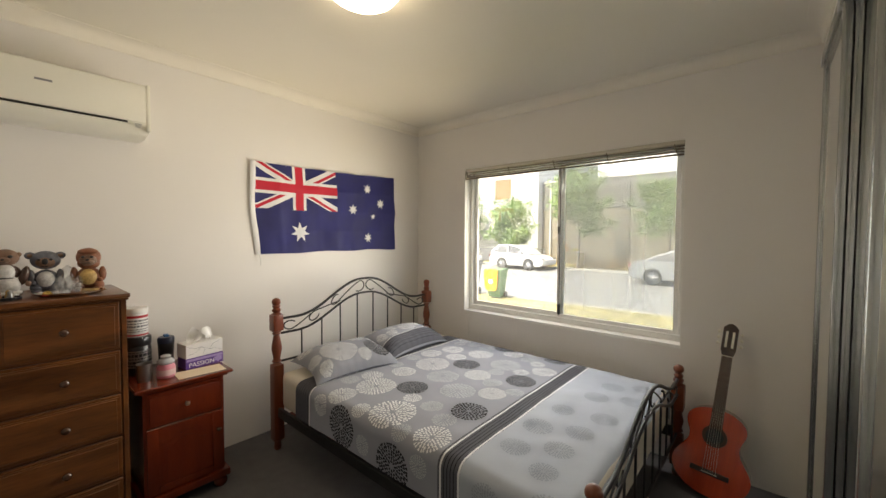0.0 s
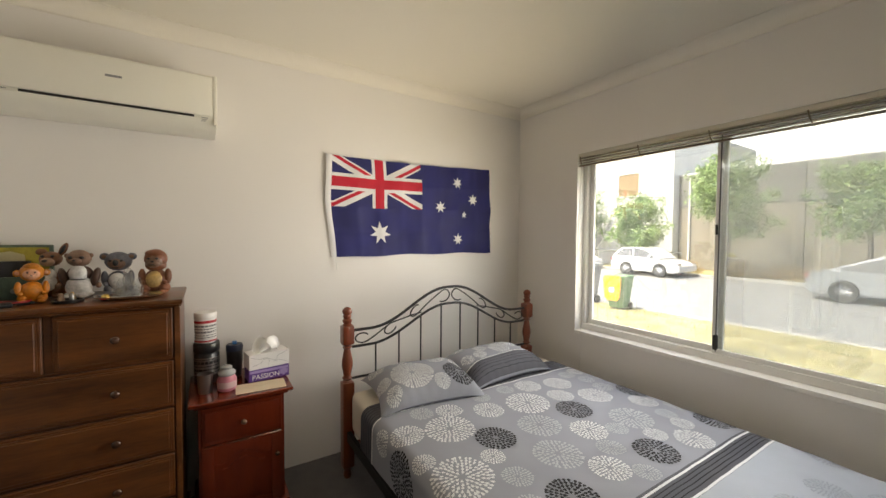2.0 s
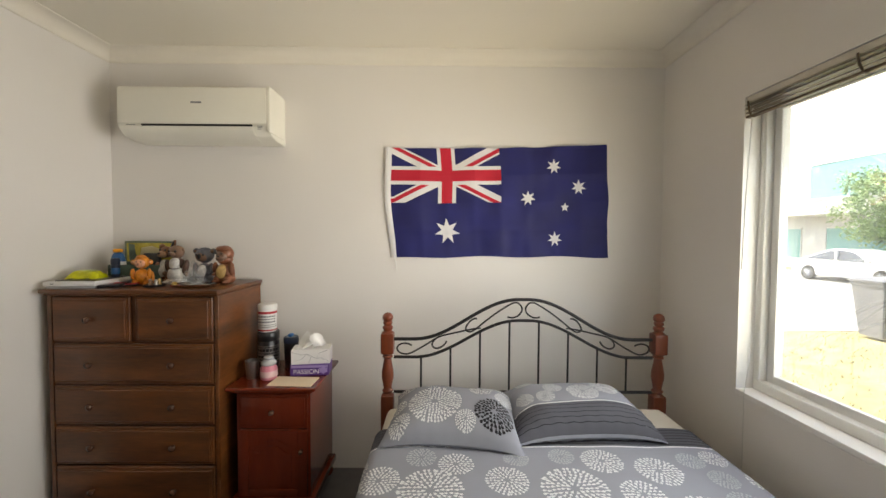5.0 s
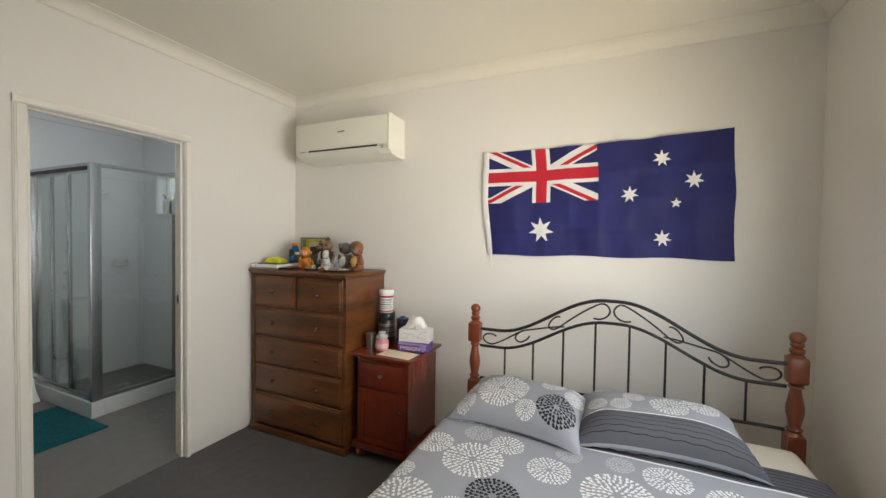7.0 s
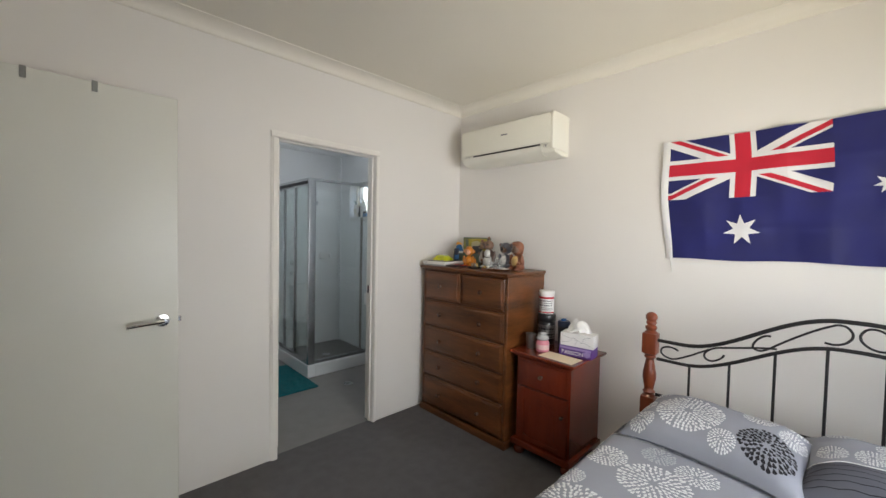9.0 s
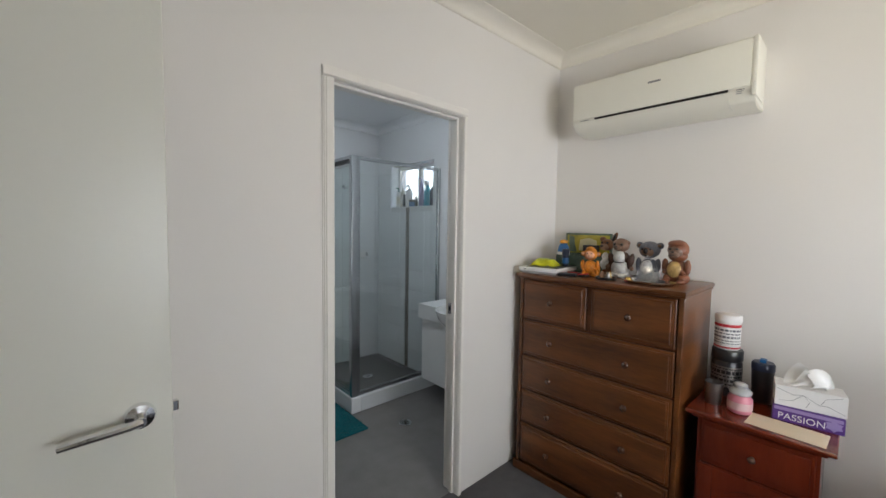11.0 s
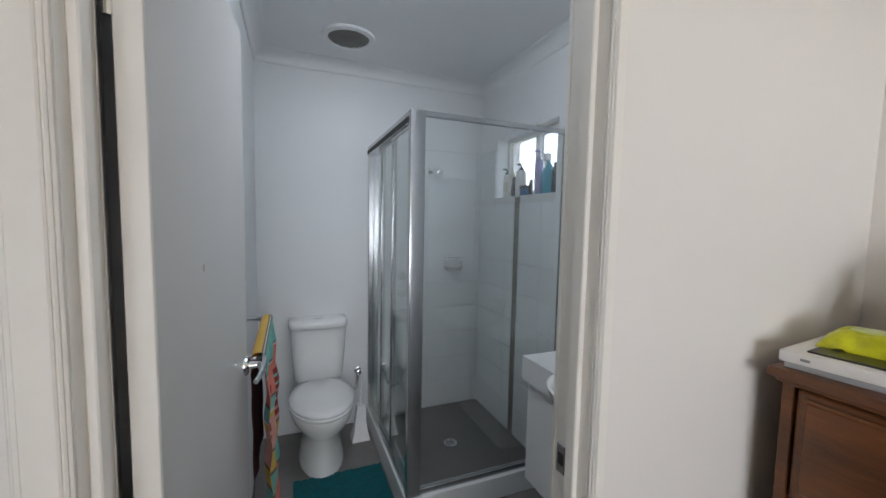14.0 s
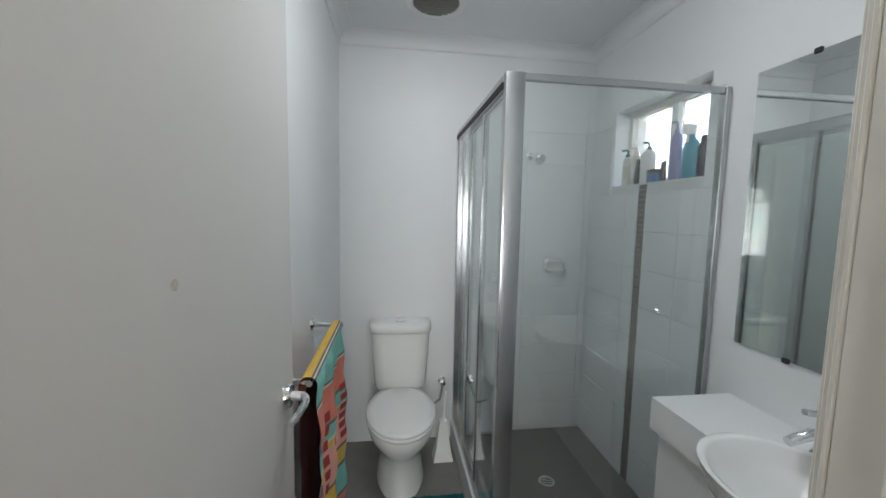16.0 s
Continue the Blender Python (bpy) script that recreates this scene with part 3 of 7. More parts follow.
oyster(-1.52, 2.08, ZC, 0.165, OPAL, "lit opal glass oyster light on the bedroom ceiling")
oyster(-1.96, -0.30, BZC, 0.15, OPALCOOL, "lit opal glass oyster light on the bathroom ceiling")
ex = thing("exhaust_fan", "round white ceiling exhaust fan with grey grille", "exhaust fan", "", pose(-1.90, -1.32, BZC))
part("rim", lathe(B(), [(0.115, 0), (0.150, 0), (0.148, -0.012), (0.120, -0.018), (0.115, -0.010)], None, 36, False), LAMINATE, ex, "white plastic rim", 60)
part("grille", lathe(B(), [(0.003, -0.009), (0.117, -0.006)], None, 36, False), mat("fan_grille_grey", (0.14, 0.135, 0.125), 0.6), ex, "dark grey grille disc")
for k in range(14):
    w = 0.113 * math.sqrt(max(0.02, 1 - ((k - 6.5) / 7) ** 2))
    part("slat", box(B(), -w, w, -0.1105 + 0.017 * k - 0.002, -0.1105 + 0.017 * k + 0.002, -0.012, -0.006), mat("grey_fan_slat", (0.33, 0.32, 0.30), 0.6), ex)

# ---- chest of drawers ----
ZD = 1.212


def round_knob(parent, x, y, z, m, r=0.017):
    return part("knob", lathe(B(), [(0.007, 0), (0.006, 0.010), (r * 0.8, 0.014), (r, 0.021), (r * 0.85, 0.028), (0.003, 0.031)], pose(x, y, z, 0, 90, 0), 14), m, parent, "round turned knob", 60)


cd = thing("chest_of_drawers", "dark walnut-stained pine chest with six rows of knobbed drawers", "chest of drawers", "", pose(XW + 0.015, 0.545, 0))
CW, CDp = 0.865, 0.452
bm = box(B(), 0, CDp, 0, 0.022, 0.0, ZD - 0.024, 0.002)
box(bm, 0, CDp, CW - 0.022, CW, 0.0, ZD - 0.024, 0.002), box(bm, 0, 0.012, 0.022, CW - 0.022, 0, ZD - 0.024), box(bm, 0.012, CDp - 0.03, 0.022, CW - 0.022, 0.03, 0.05)
part("carcass", bm, DRESSERWOOD, cd)
part("top", box(B(), -0.005, CDp + 0.03, -0.016, CW + 0.012, ZD - 0.022, ZD, 0.007, 2), DRESSERWOOD, cd, "overhanging moulded top")
part("top_moulding", box(B(), 0.0, CDp + 0.014, -0.006, CW + 0.008, ZD - 0.034, ZD - 0.022, 0.004), DRESSERWOOD, cd)
part("plinth", box(box(B(), CDp - 0.004, CDp + 0.014, -0.012, CW + 0.012, 0.0, 0.052, 0.005, 2), 0, CDp, CW - 0.004, CW + 0.012, 0, 0.052, 0.005), DRESSERWOOD, cd, "moulded plinth")
rows = [(0.945, 1.172), (0.728, 0.932), (0.518, 0.715), (0.310, 0.505), (0.062, 0.297)]
part("inner_frame", box(B(), CDp - 0.05, CDp - 0.012, 0.022, CW - 0.022, 0.052, ZD - 0.034), DRESSERDARK, cd)
for z in (0.9385, 0.7215, 0.5115, 0.3035):
    part("rail", box(B(), CDp - 0.020, CDp - 0.010, 0.022, CW - 0.022, z - 0.0035, z + 0.0035, 0.001), DRESSERWOOD, cd)
part("centre_stile", box(B(), CDp - 0.020, CDp - 0.010, CW / 2 - 0.012, CW / 2 + 0.012, 0.945, 1.18, 0.001), DRESSERWOOD, cd)
for r, (z0, z1) in enumerate(rows):
    for y0, y1 in (((0.028, CW / 2 - 0.014), (CW / 2 + 0.014, CW - 0.028)) if r == 0 else ((0.028, CW - 0.028),)):
        bm = box(B(), CDp - 0.012, CDp + 0.004, y0, y1, z0, z1, 0.004)
        box(bm, CDp + 0.003, CDp + 0.010, y0 + 0.012, y1 - 0.012, z0 + 0.012, z1 - 0.012)
        d = part("drawer", box(bm, CDp + 0.006, CDp + 0.0135, y0 + 0.018, y1 - 0.018, z0 + 0.018, z1 - 0.018, 0.003), DRESSERWOOD, cd, "bevelled drawer front")
        for f in ((0.5,) if r == 0 else (0.245, 0.755)):
            round_knob(d, CDp + 0.011, y0 + f * (y1 - y0), (z0 + z1) / 2, KNOBWOOD)

RINGWEAR = mat("worn_ring_mark", (0.22, 0.095, 0.035), 0.5, var=0.4, scale=60)
part("ring_mark", lathe(B(), [(0.015, 0.0), (0.0165, 0.0004), (0.020, 0.0004), (0.0215, 0.0)], pose(CDp + 0.0116, 0.352, 1.018, 0, 90, 0), 26, False), RINGWEAR, cd, "pale worn ring mark", 0)
# ---- bedside cabinet ----
ns = thing("bedside_cabinet", "glossy cherry-red bedside cabinet with drawer and arched door", "bedside cabinet", "", pose(XW + 0.02, 1.472, 0))
NW, ND, NZ = 0.385, 0.40, 0.702
bm = box(B(), 0, ND, 0, 0.018, 0.09, NZ - 0.03, 0.001)
box(bm, 0, ND, NW - 0.018, NW, 0.09, NZ - 0.03, 0.001), box(bm, 0, 0.01, 0.018, NW - 0.018, 0.09, NZ - 0.03), box(bm, 0.01, ND - 0.02, 0.018, NW - 0.018, 0.09, 0.11), box(bm, 0.01, ND - 0.02, 0.018, NW - 0.018, 0.45, 0.47), box(bm, ND - 0.03, ND - 0.018, 0.018, NW - 0.018, 0.11, NZ - 0.03)
part("carcass", bm, CHERRY, ns)
part("top", box(B(), -0.01, ND + 0.045, -0.04, NW + 0.04, NZ - 0.018, NZ, 0.008, 3), CHERRY, ns, "overhanging moulded top")
part("top_moulding", box(B(), 0, ND + 0.024, -0.018, NW + 0.018, NZ - 0.034, NZ - 0.018, 0.007, 2), CHERRY, ns)
part("base", box(B(), 0, ND + 0.03, -0.024, NW + 0.024, 0.065, 0.108, 0.010, 2), CHERRY, ns, "moulded base")
d = part("drawer", box(box(B(), ND - 0.018, ND + 0.004, 0.012, NW - 0.012, 0.474, 0.658, 0.003), ND + 0.003, ND + 0.012, 0.026, NW - 0.026, 0.496, 0.641, 0.005, 2), CHERRY, ns, "bevelled drawer front")
round_knob(d, ND + 0.011, NW / 2, 0.568, KNOB, 0.013)
d = part("door", box(B(), ND - 0.018, ND + 0.006, 0.012, NW - 0.012, 0.115, 0.468, 0.004), CHERRY, ns, "cabinet door with a raised arched panel")
def arch_line(y0, y1, low, rise, n=16):
    """A shouldered arch from y1 back to y0 above the height low."""
    pts = []
    for k in range(n + 1):
        u = k / n
        bump = max(0.0, math.sin(math.pi * min(1, max(0, (u - 0.16) / 0.68)))) ** 0.8
        pts.append((y1 - u * (y1 - y0), low + rise * bump))
    return pts


P0, P1 = 0.064, NW - 0.064
part("raised_panel", prism(B(), [(P0 + 0.012, 0.163), (P1 - 0.012, 0.163)] + arch_line(P0 + 0.012, P1 - 0.012, 0.372, 0.040), "x", ND + 0.004, ND + 0.0085), CHERRY, d)
part("panel_field", prism(B(), [(P0 + 0.034, 0.186), (P1 - 0.034, 0.186)] + arch_line(P0 + 0.034, P1 - 0.034, 0.346, 0.040), "x", ND + 0.0085, ND + 0.0135), CHERRY, d)
for z0, z1, y0, y1 in ((0.115, 0.152, P0, P1), (0.115, 0.468, 0.012, P0), (0.115, 0.468, P1, NW - 0.012)):
    part("door_rail", box(B(), ND + 0.004, ND + 0.0165, y0, y1, z0, z1, 0.004, 2), CHERRY, d)
part("door_rail", prism(B(), [(P0, 0.467), (P0, 0.384)] + list(reversed(arch_line(P0, P1, 0.384, 0.042))) + [(P1, 0.384), (P1, 0.467)], "x", ND + 0.004, ND + 0.0155), CHERRY, d, "arched top rail")
round_knob(d, ND + 0.016, NW - 0.040, 0.365, KNOB, 0.012)
for x in (0.05, ND - 0.015):
    for y in (0.02, NW - 0.02):
        part("bun_foot", lathe(B(), [(0.020, 0), (0.034, 0.010), (0.040, 0.030), (0.034, 0.048), (0.022, 0.056), (0.026, 0.066)], pose(x, y, 0), 18), CHERRY, ns, "turned bun foot", 60)

# ---- bed ----
HX, FX, BY0, BY1 = -2.715, -0.545, 2.245, 3.765
bed = thing("bed", "double bed with black iron scrollwork and turned red-brown posts", "bed", "", pose(HX, (BY0 + BY1) / 2, 0))
BH = (BY1 - BY0) / 2
BL = FX - HX


def turned_post(x, y, top, name):
    """Square blocks with turned vases and rings between, and a ball finial."""
    k = top
    pr = [(0.022, 0), (0.026, 0.02), (0.022, 0.05), (0.034, 0.07)]
    bm = lathe(B(), pr, pose(x, y, 0), 16)
    zb = 0.60 if top > 0.9 else 0.40
    if top > 0.9:
        box(bm, x - 0.035, x + 0.035, y - 0.035, y + 0.035, 0.07, zb, 0.008, 2)
        lathe(bm, [(0.034, zb), (0.024, zb + 0.012), (0.032, zb + 0.024), (0.022, zb + 0.036), (0.026, zb + 0.06), (0.034, zb + 0.10), (0.033, zb + 0.13), (0.022, zb + 0.19), (0.020, zb + 0.205), (0.030, zb + 0.215), (0.024, zb + 0.225), (0.036, zb + 0.235)], pose(x, y, 0), 18)
        z1 = zb + 0.235
        box(bm, x - 0.036, x + 0.036, y - 0.036, y + 0.036, z1, z1 + 0.115, 0.010, 2)
        z1 += 0.115
    else:
        box(bm, x - 0.034, x + 0.034, y - 0.034, y + 0.034, 0.07, 0.26, 0.008, 2)
        lathe(bm, [(0.034, 0.26), (0.024, 0.272), (0.032, 0.284), (0.024, 0.30), (0.034, 0.35), (0.024, 0.40), (0.032, 0.41), (0.034, 0.42)], pose(x, y, 0), 18)
        z1 = 0.42
        box(bm, x - 0.036, x + 0.036, y - 0.036, y + 0.036, z1, z1 + 0.155, 0.010, 2)
        z1 += 0.155
    lathe(bm, [(0.034, z1), (0.022, z1 + 0.012), (0.029, z1 + 0.024), (0.029, z1 + 0.034), (0.019, z1 + 0.042), (0.026, z1 + 0.052), (0.026, z1 + 0.060), (0.017, z1 + 0.070), (0.022, z1 + 0.078)], pose(x, y, 0), 18)
    c = top - 0.027
    lathe(bm, [(0.016, z1 + 0.076)] + [(0.030 * math.cos(a), c + 0.028 * math.sin(a)) for a in [radians(d) for d in range(-50, 90, 17)]] + [(0.003, top)], pose(x, y, 0), 18)
    return part(name, bm, POSTWOOD, bed, "turned red-brown wooden post", 50)


for y in (-BH, BH):
    turned_post(0, y, 1.062, "head_post")
    turned_post(BL, y, 0.70, "foot_post")


def arch_z(s, lo, hi):
    """Height of the swept rail at s from -1 to 1."""
    a = abs(s)
    f = 0.5 + 0.5 * math.cos(math.pi * min(1.0, max(0.0, (a - 0.04) / 0.80)))
    return lo + (hi - lo) * f


def scroll_panel(x, lo_t, hi_t, lo_b, hi_b, bottom, bars, name):
    """Two swept rails, upright bars and S-scrolls between them."""
    e = BH - 0.034
    for label, lo, hi, r in (("upper_rail", lo_t, hi_t, 0.0095), ("lower_rail", lo_b, hi_b, 0.0085)):
        part(label, tube(B(), [(x, e * s / 24, arch_z(s / 24, lo, hi)) for s in range(-24, 25)], r, 10), IRON, bed, "", 60)
    for k in range(bars):
        s = -0.79 + 1.59 * k / (bars - 1)
        part("bar", tube(B(), [(x, e * s, bottom), (x, e * s, arch_z(s, lo_b, hi_b))], 0.0058, 8), IRON, bed, "", 60)
    part("bottom_rail", tube(B(), [(x, -e, bottom), (x, e, bottom)], 0.0085, 8), IRON, bed)
    # three S-scrolls a side, as (place along the rail, height between the rails)
    shapes = (((0.125, 0.14), (0.085, 0.06), (0.045, 0.16), (0.018, 0.40), (0.016, 0.66), (0.040, 0.90), (0.075, 0.95), (0.11, 0.86), (0.20, 0.60), (0.30, 0.34), (0.375, 0.16), (0.415, 0.20), (0.442, 0.42), (0.444, 0.64), (0.42, 0.86), (0.385, 0.90), (0.355, 0.76)),
              ((0.33, 0.06), (0.42, 0.36), (0.52, 0.66), (0.61, 0.90), (0.66, 0.94), (0.695, 0.78), (0.705, 0.52), (0.685, 0.26), (0.65, 0.16), (0.61, 0.24), (0.59, 0.46)),
              ((0.68, 0.92), (0.74, 0.72), (0.81, 0.42), (0.87, 0.14), (0.91, 0.06), (0.955, 0.18), (0.975, 0.44), (0.96, 0.72), (0.92, 0.84), (0.88, 0.78), (0.86, 0.64)))
    for sgn in (-1, 1):
        for shape in shapes:
            pts = []
            for i in range(len(shape) - 1):
                q = [Vector(shape[min(max(j, 0), len(shape) - 1)]) for j in (i - 1, i, i + 1, i + 2)]
                for n in range(4):
                    f = n / 4
                    c = 0.5 * (2 * q[1] + (q[2] - q[0]) * f + (2 * q[0] - 5 * q[1] + 4 * q[2] - q[3]) * f * f + (3 * q[1] - q[0] - 3 * q[2] + q[3]) * f ** 3)
                    z0, z1 = arch_z(c.x, lo_b, hi_b), arch_z(c.x, lo_t, hi_t)
                    pts.append((x, e * sgn * c.x, z0 + 0.012 + (z1 - z0 - 0.024) * c.y))
            part("scroll", tube(B(), pts, 0.0048, 7), IRON, bed, "curled iron scroll", 60)


scroll_panel(0, 0.914, 1.138, 0.812, 1.020, 0.615, 8, "head")
scroll_panel(BL, 0.615, 0.765, 0.52, 0.66, 0.27, 8, "foot")
for y in (-BH, BH):
    part("side_rail", box(B(), 0.03, BL - 0.03, y - 0.012, y + 0.012, 0.235, 0.30, 0.003), IRON, bed, "black steel side rail")
for k in range(9):
    part("slat", box(B(), 0.15 + k * 0.225, 0.21 + k * 0.225, -BH + 0.012, BH - 0.012, 0.285, 0.30, 0.002), POSTWOOD, bed)

MTX = [HX + 0.045, FX - 0.05]
MZ = 0.555


def pillowbox(bm, x0, x1, y0, y1, z0, z1, r):
    box(bm, x0, x1, y0, y1, z0, z1, r, 4)
    return bm


mattress = thing("mattress", "thick mattress in a cream fitted sheet on the bed", "mattress", "", pose(0, 0, 0.30))
part("cover", pillowbox(B(), MTX[0], MTX[1], BY0 + 0.005, BY1 - 0.005, 0.0, MZ - 0.302, 0.05), SHEET, mattress, "cream fitted sheet", 60)

# ---- quilt with printed dahlias ----
QX0, QX1 = HX + 0.30, FX - 0.045
QW = (BY1 - BY0) / 2 + 0.015
QC = (BY0 + BY1) / 2
DROP = 0.27


def quilt(s, w):
    """A point on the quilt: s along the bed in metres, w across it, folding down at the sides."""
    a = abs(w)
    flat = QW - 0.05
    x = QX0 + s
    wr = 0.006 * noise.noise(Vector((x * 3.1, w * 3.3, 0.2))) + 0.003 * noise.noise(Vector((x * 9, w * 8, 4.0)))
    if a <= flat:
        y, z = a, MZ + 0.012 + wr - 0.02 * max(0, (a - flat + 0.25) / 0.25) ** 3 * 0.5
    else:
        t = a - flat
        bend = min(1.0, t / 0.09)
        y = flat + 0.057 * math.sin(bend * math.pi / 2) + 0.020 * noise.noise(Vector((x * 2.6, 1.3 * (1 if w > 0 else -1), 0))) * min(1, t / 0.25)
        z = MZ + 0.002 - 0.057 * (1 - math.cos(bend * math.pi / 2)) - max(0, t - 0.09) + wr
    end = max(0.0, s - (QX1 - QX0 - 0.06)) / 0.06
    z -= 0.05 * end * end if a <= flat else 0
    return Vector((x, QC + (y if w > 0 else -y), z))


def quilt_n(s, w, lift):
    p = quilt(s, w)
    d1 = quilt(s + 0.004, w) - p
    d2 = quilt(s, w + 0.004) - p
    n = d1.cross(d2).normalized()
    return p + n * lift


QL = QX1 - QX0
WMAX = QW - 0.05 + 0.09 + 0.17
qd = thing("quilt", "grey cotton quilt printed with black and white dahlias", "quilt", "", Matrix.Identity(4))
BAND0, BAND1 = 1.215, 1.335


def cloth(name, s0, s1, ns_, m, label, lift=0.0):
    bm = B()
    surface(bm, lambda u, v: quilt_n(s0 + (s1 - s0) * u, -WMAX + 2 * WMAX * v, lift), ns_, 110)
    ob = part(name, bm, m, qd, label, 80)
    return ob


cloth("head_band", 0.0, 0.17, 10, STRIPE, "charcoal pinstriped band")
cloth("printed_field", 0.17, BAND0, 60, DUVET, "mid grey printed cotton")
cloth("stripe_band", BAND0, BAND1, 14, STRIPE, "charcoal pinstriped band")
cloth("foot_field", BAND1, QL, 40, DUVETPALE, "pale grey printed cotton")
for s in (0.166, BAND0 + 0.012, BAND1 - 0.010):
    bm = B()
    surface(bm, lambda u, v: quilt_n(s + 0.010 * u, -WMAX + 2 * WMAX * v, 0.0014), 1, 110)
    part("white_piping", bm, INKWHITE, qd, "white stripe", 80)
for s in [0.02, 0.045, 0.07, 0.095, 0.12, 0.145] + [BAND0 + 0.034 + 0.018 * k for k in range(4)]:
    bm = B()
    surface(bm, lambda u, v: quilt_n(s + 0.0045 * u, -WMAX + 2 * WMAX * v, 0.0012), 1, 110)
    part("pinstripe", bm, INKBLACK, qd, "thin black stripes", 80)


def petals(bm, place, cu, cv, r, rings=4, rnd=None, fill=0.66):
    """A dahlia head of rings of leaf-shaped petals, laid on place(u, v)."""
    first = 0.10 * r
    for k in range(rings):
        r0 = first + (r - first) * k / rings * 0.92
        ln = (r - r0) / (rings - k) * (1.18 if k < rings - 1 else 1.0)
        n = 8 + 6 * k
        off = 0.5 * (k % 2) + rnd.uniform(0, 0.2)
        for i in range(n):
            a = 2 * math.pi * (i + off) / n + rnd.uniform(-0.05, 0.05)
            l = ln * rnd.uniform(0.80, 1.04)
            w = min((r0 + l * 0.7) * math.pi / n * fill, 0.0095)
            pts = []
            for f, g_ in ((0.12, 0), (0.40, 0.45), (0.74, 1.0), (0.92, 0.72), (1.0, 0), (0.92, -0.72), (0.74, -1.0), (0.40, -0.45)):
                rr, tt = r0 + l * f, w * g_
                pts.append(bm.verts.new(place(cu + rr * math.cos(a) - tt * math.sin(a), cv + rr * math.sin(a) + tt * math.cos(a))))
            bm.faces.new(pts)


rnd = random.Random(5)
prints = {"black": B(), "white": B(), "pale": B(), "grey": B()}
taken = []


def sow(kind, s, w, r):
    taken.append((s, w, r))
    petals(prints[kind], lambda u, v: quilt_n(u, max(-WMAX, min(WMAX, v)), 0.0016), s, w, r, 6 if r > 0.11 else (5 if r > 0.08 else 4), rnd, 0.82 if kind == "black" else 0.64)


# the black heads and the largest white ones, in their places along (s) and across (w) the bed
for s, w, r in ((0.64, -0.364, 0.098), (0.64, 0.186, 0.098), (0.64, 0.73, 0.095), (1.09, -0.386, 0.10), (1.09, 0.17, 0.098), (1.09, 0.72, 0.095), (0.50, -0.88, 0.115), (0.92, -0.93, 0.115)):
    sow("black", s, w, r)
for s, w, r in ((0.395, -0.70, 0.085), (0.46, -0.50, 0.125), (0.30, -0.40, 0.075), (0.40, -0.21, 0.085), (0.45, 0.03, 0.125), (0.28, 0.20, 0.085), (0.34, 0.40, 0.09), (0.58, 0.45, 0.10), (0.79, -0.66, 0.13), (0.66, -0.10, 0.11), (0.86, 0.36, 0.11), (1.11, -0.70, 0.095), (0.88, -0.22, 0.11), (1.06, -0.12, 0.085), (0.82, 0.07, 0.09), (1.13, 0.42, 0.085)):
    sow("white" if r < 0.108 or s < 0.5 or w < -0.6 else "pale", s, w, r)
for tries in range(4000):
    s, w, r = rnd.uniform(0.24, BAND0 - 0.06), rnd.uniform(-WMAX + 0.06, WMAX - 0.06), rnd.choice((0.055, 0.065, 0.08, 0.10))
    if s - r > 0.18 and s + r < BAND0 and all((s - a) ** 2 + (w - b) ** 2 > (0.97 * (r + c)) ** 2 for a, b, c in taken):
        sow(rnd.choice(("white", "pale", "pale")), s, w, r)
for tries in range(1200):
    s, w, r = rnd.uniform(BAND1 + 0.1, QL - 0.1), rnd.uniform(-WMAX + 0.08, WMAX - 0.08), rnd.choice((0.060, 0.075, 0.068))
    if all((s - a) ** 2 + (w - b) ** 2 > (1.35 * (r + c)) ** 2 for a, b, c in taken):
        (taken.append((s, w, r)), petals(prints["grey"], lambda u, v: quilt_n(u, max(-WMAX, min(WMAX, v)), 0.0016), s, w, r, 5, rnd))
for kind, m in (("black", INKBLACK), ("white", INKWHITE), ("pale", INKPALE), ("grey", INKGREY)):
    part("dahlia_print", prints[kind], m, qd, kind + " printed dahlia petals", 0)["kind"] = "stuff"


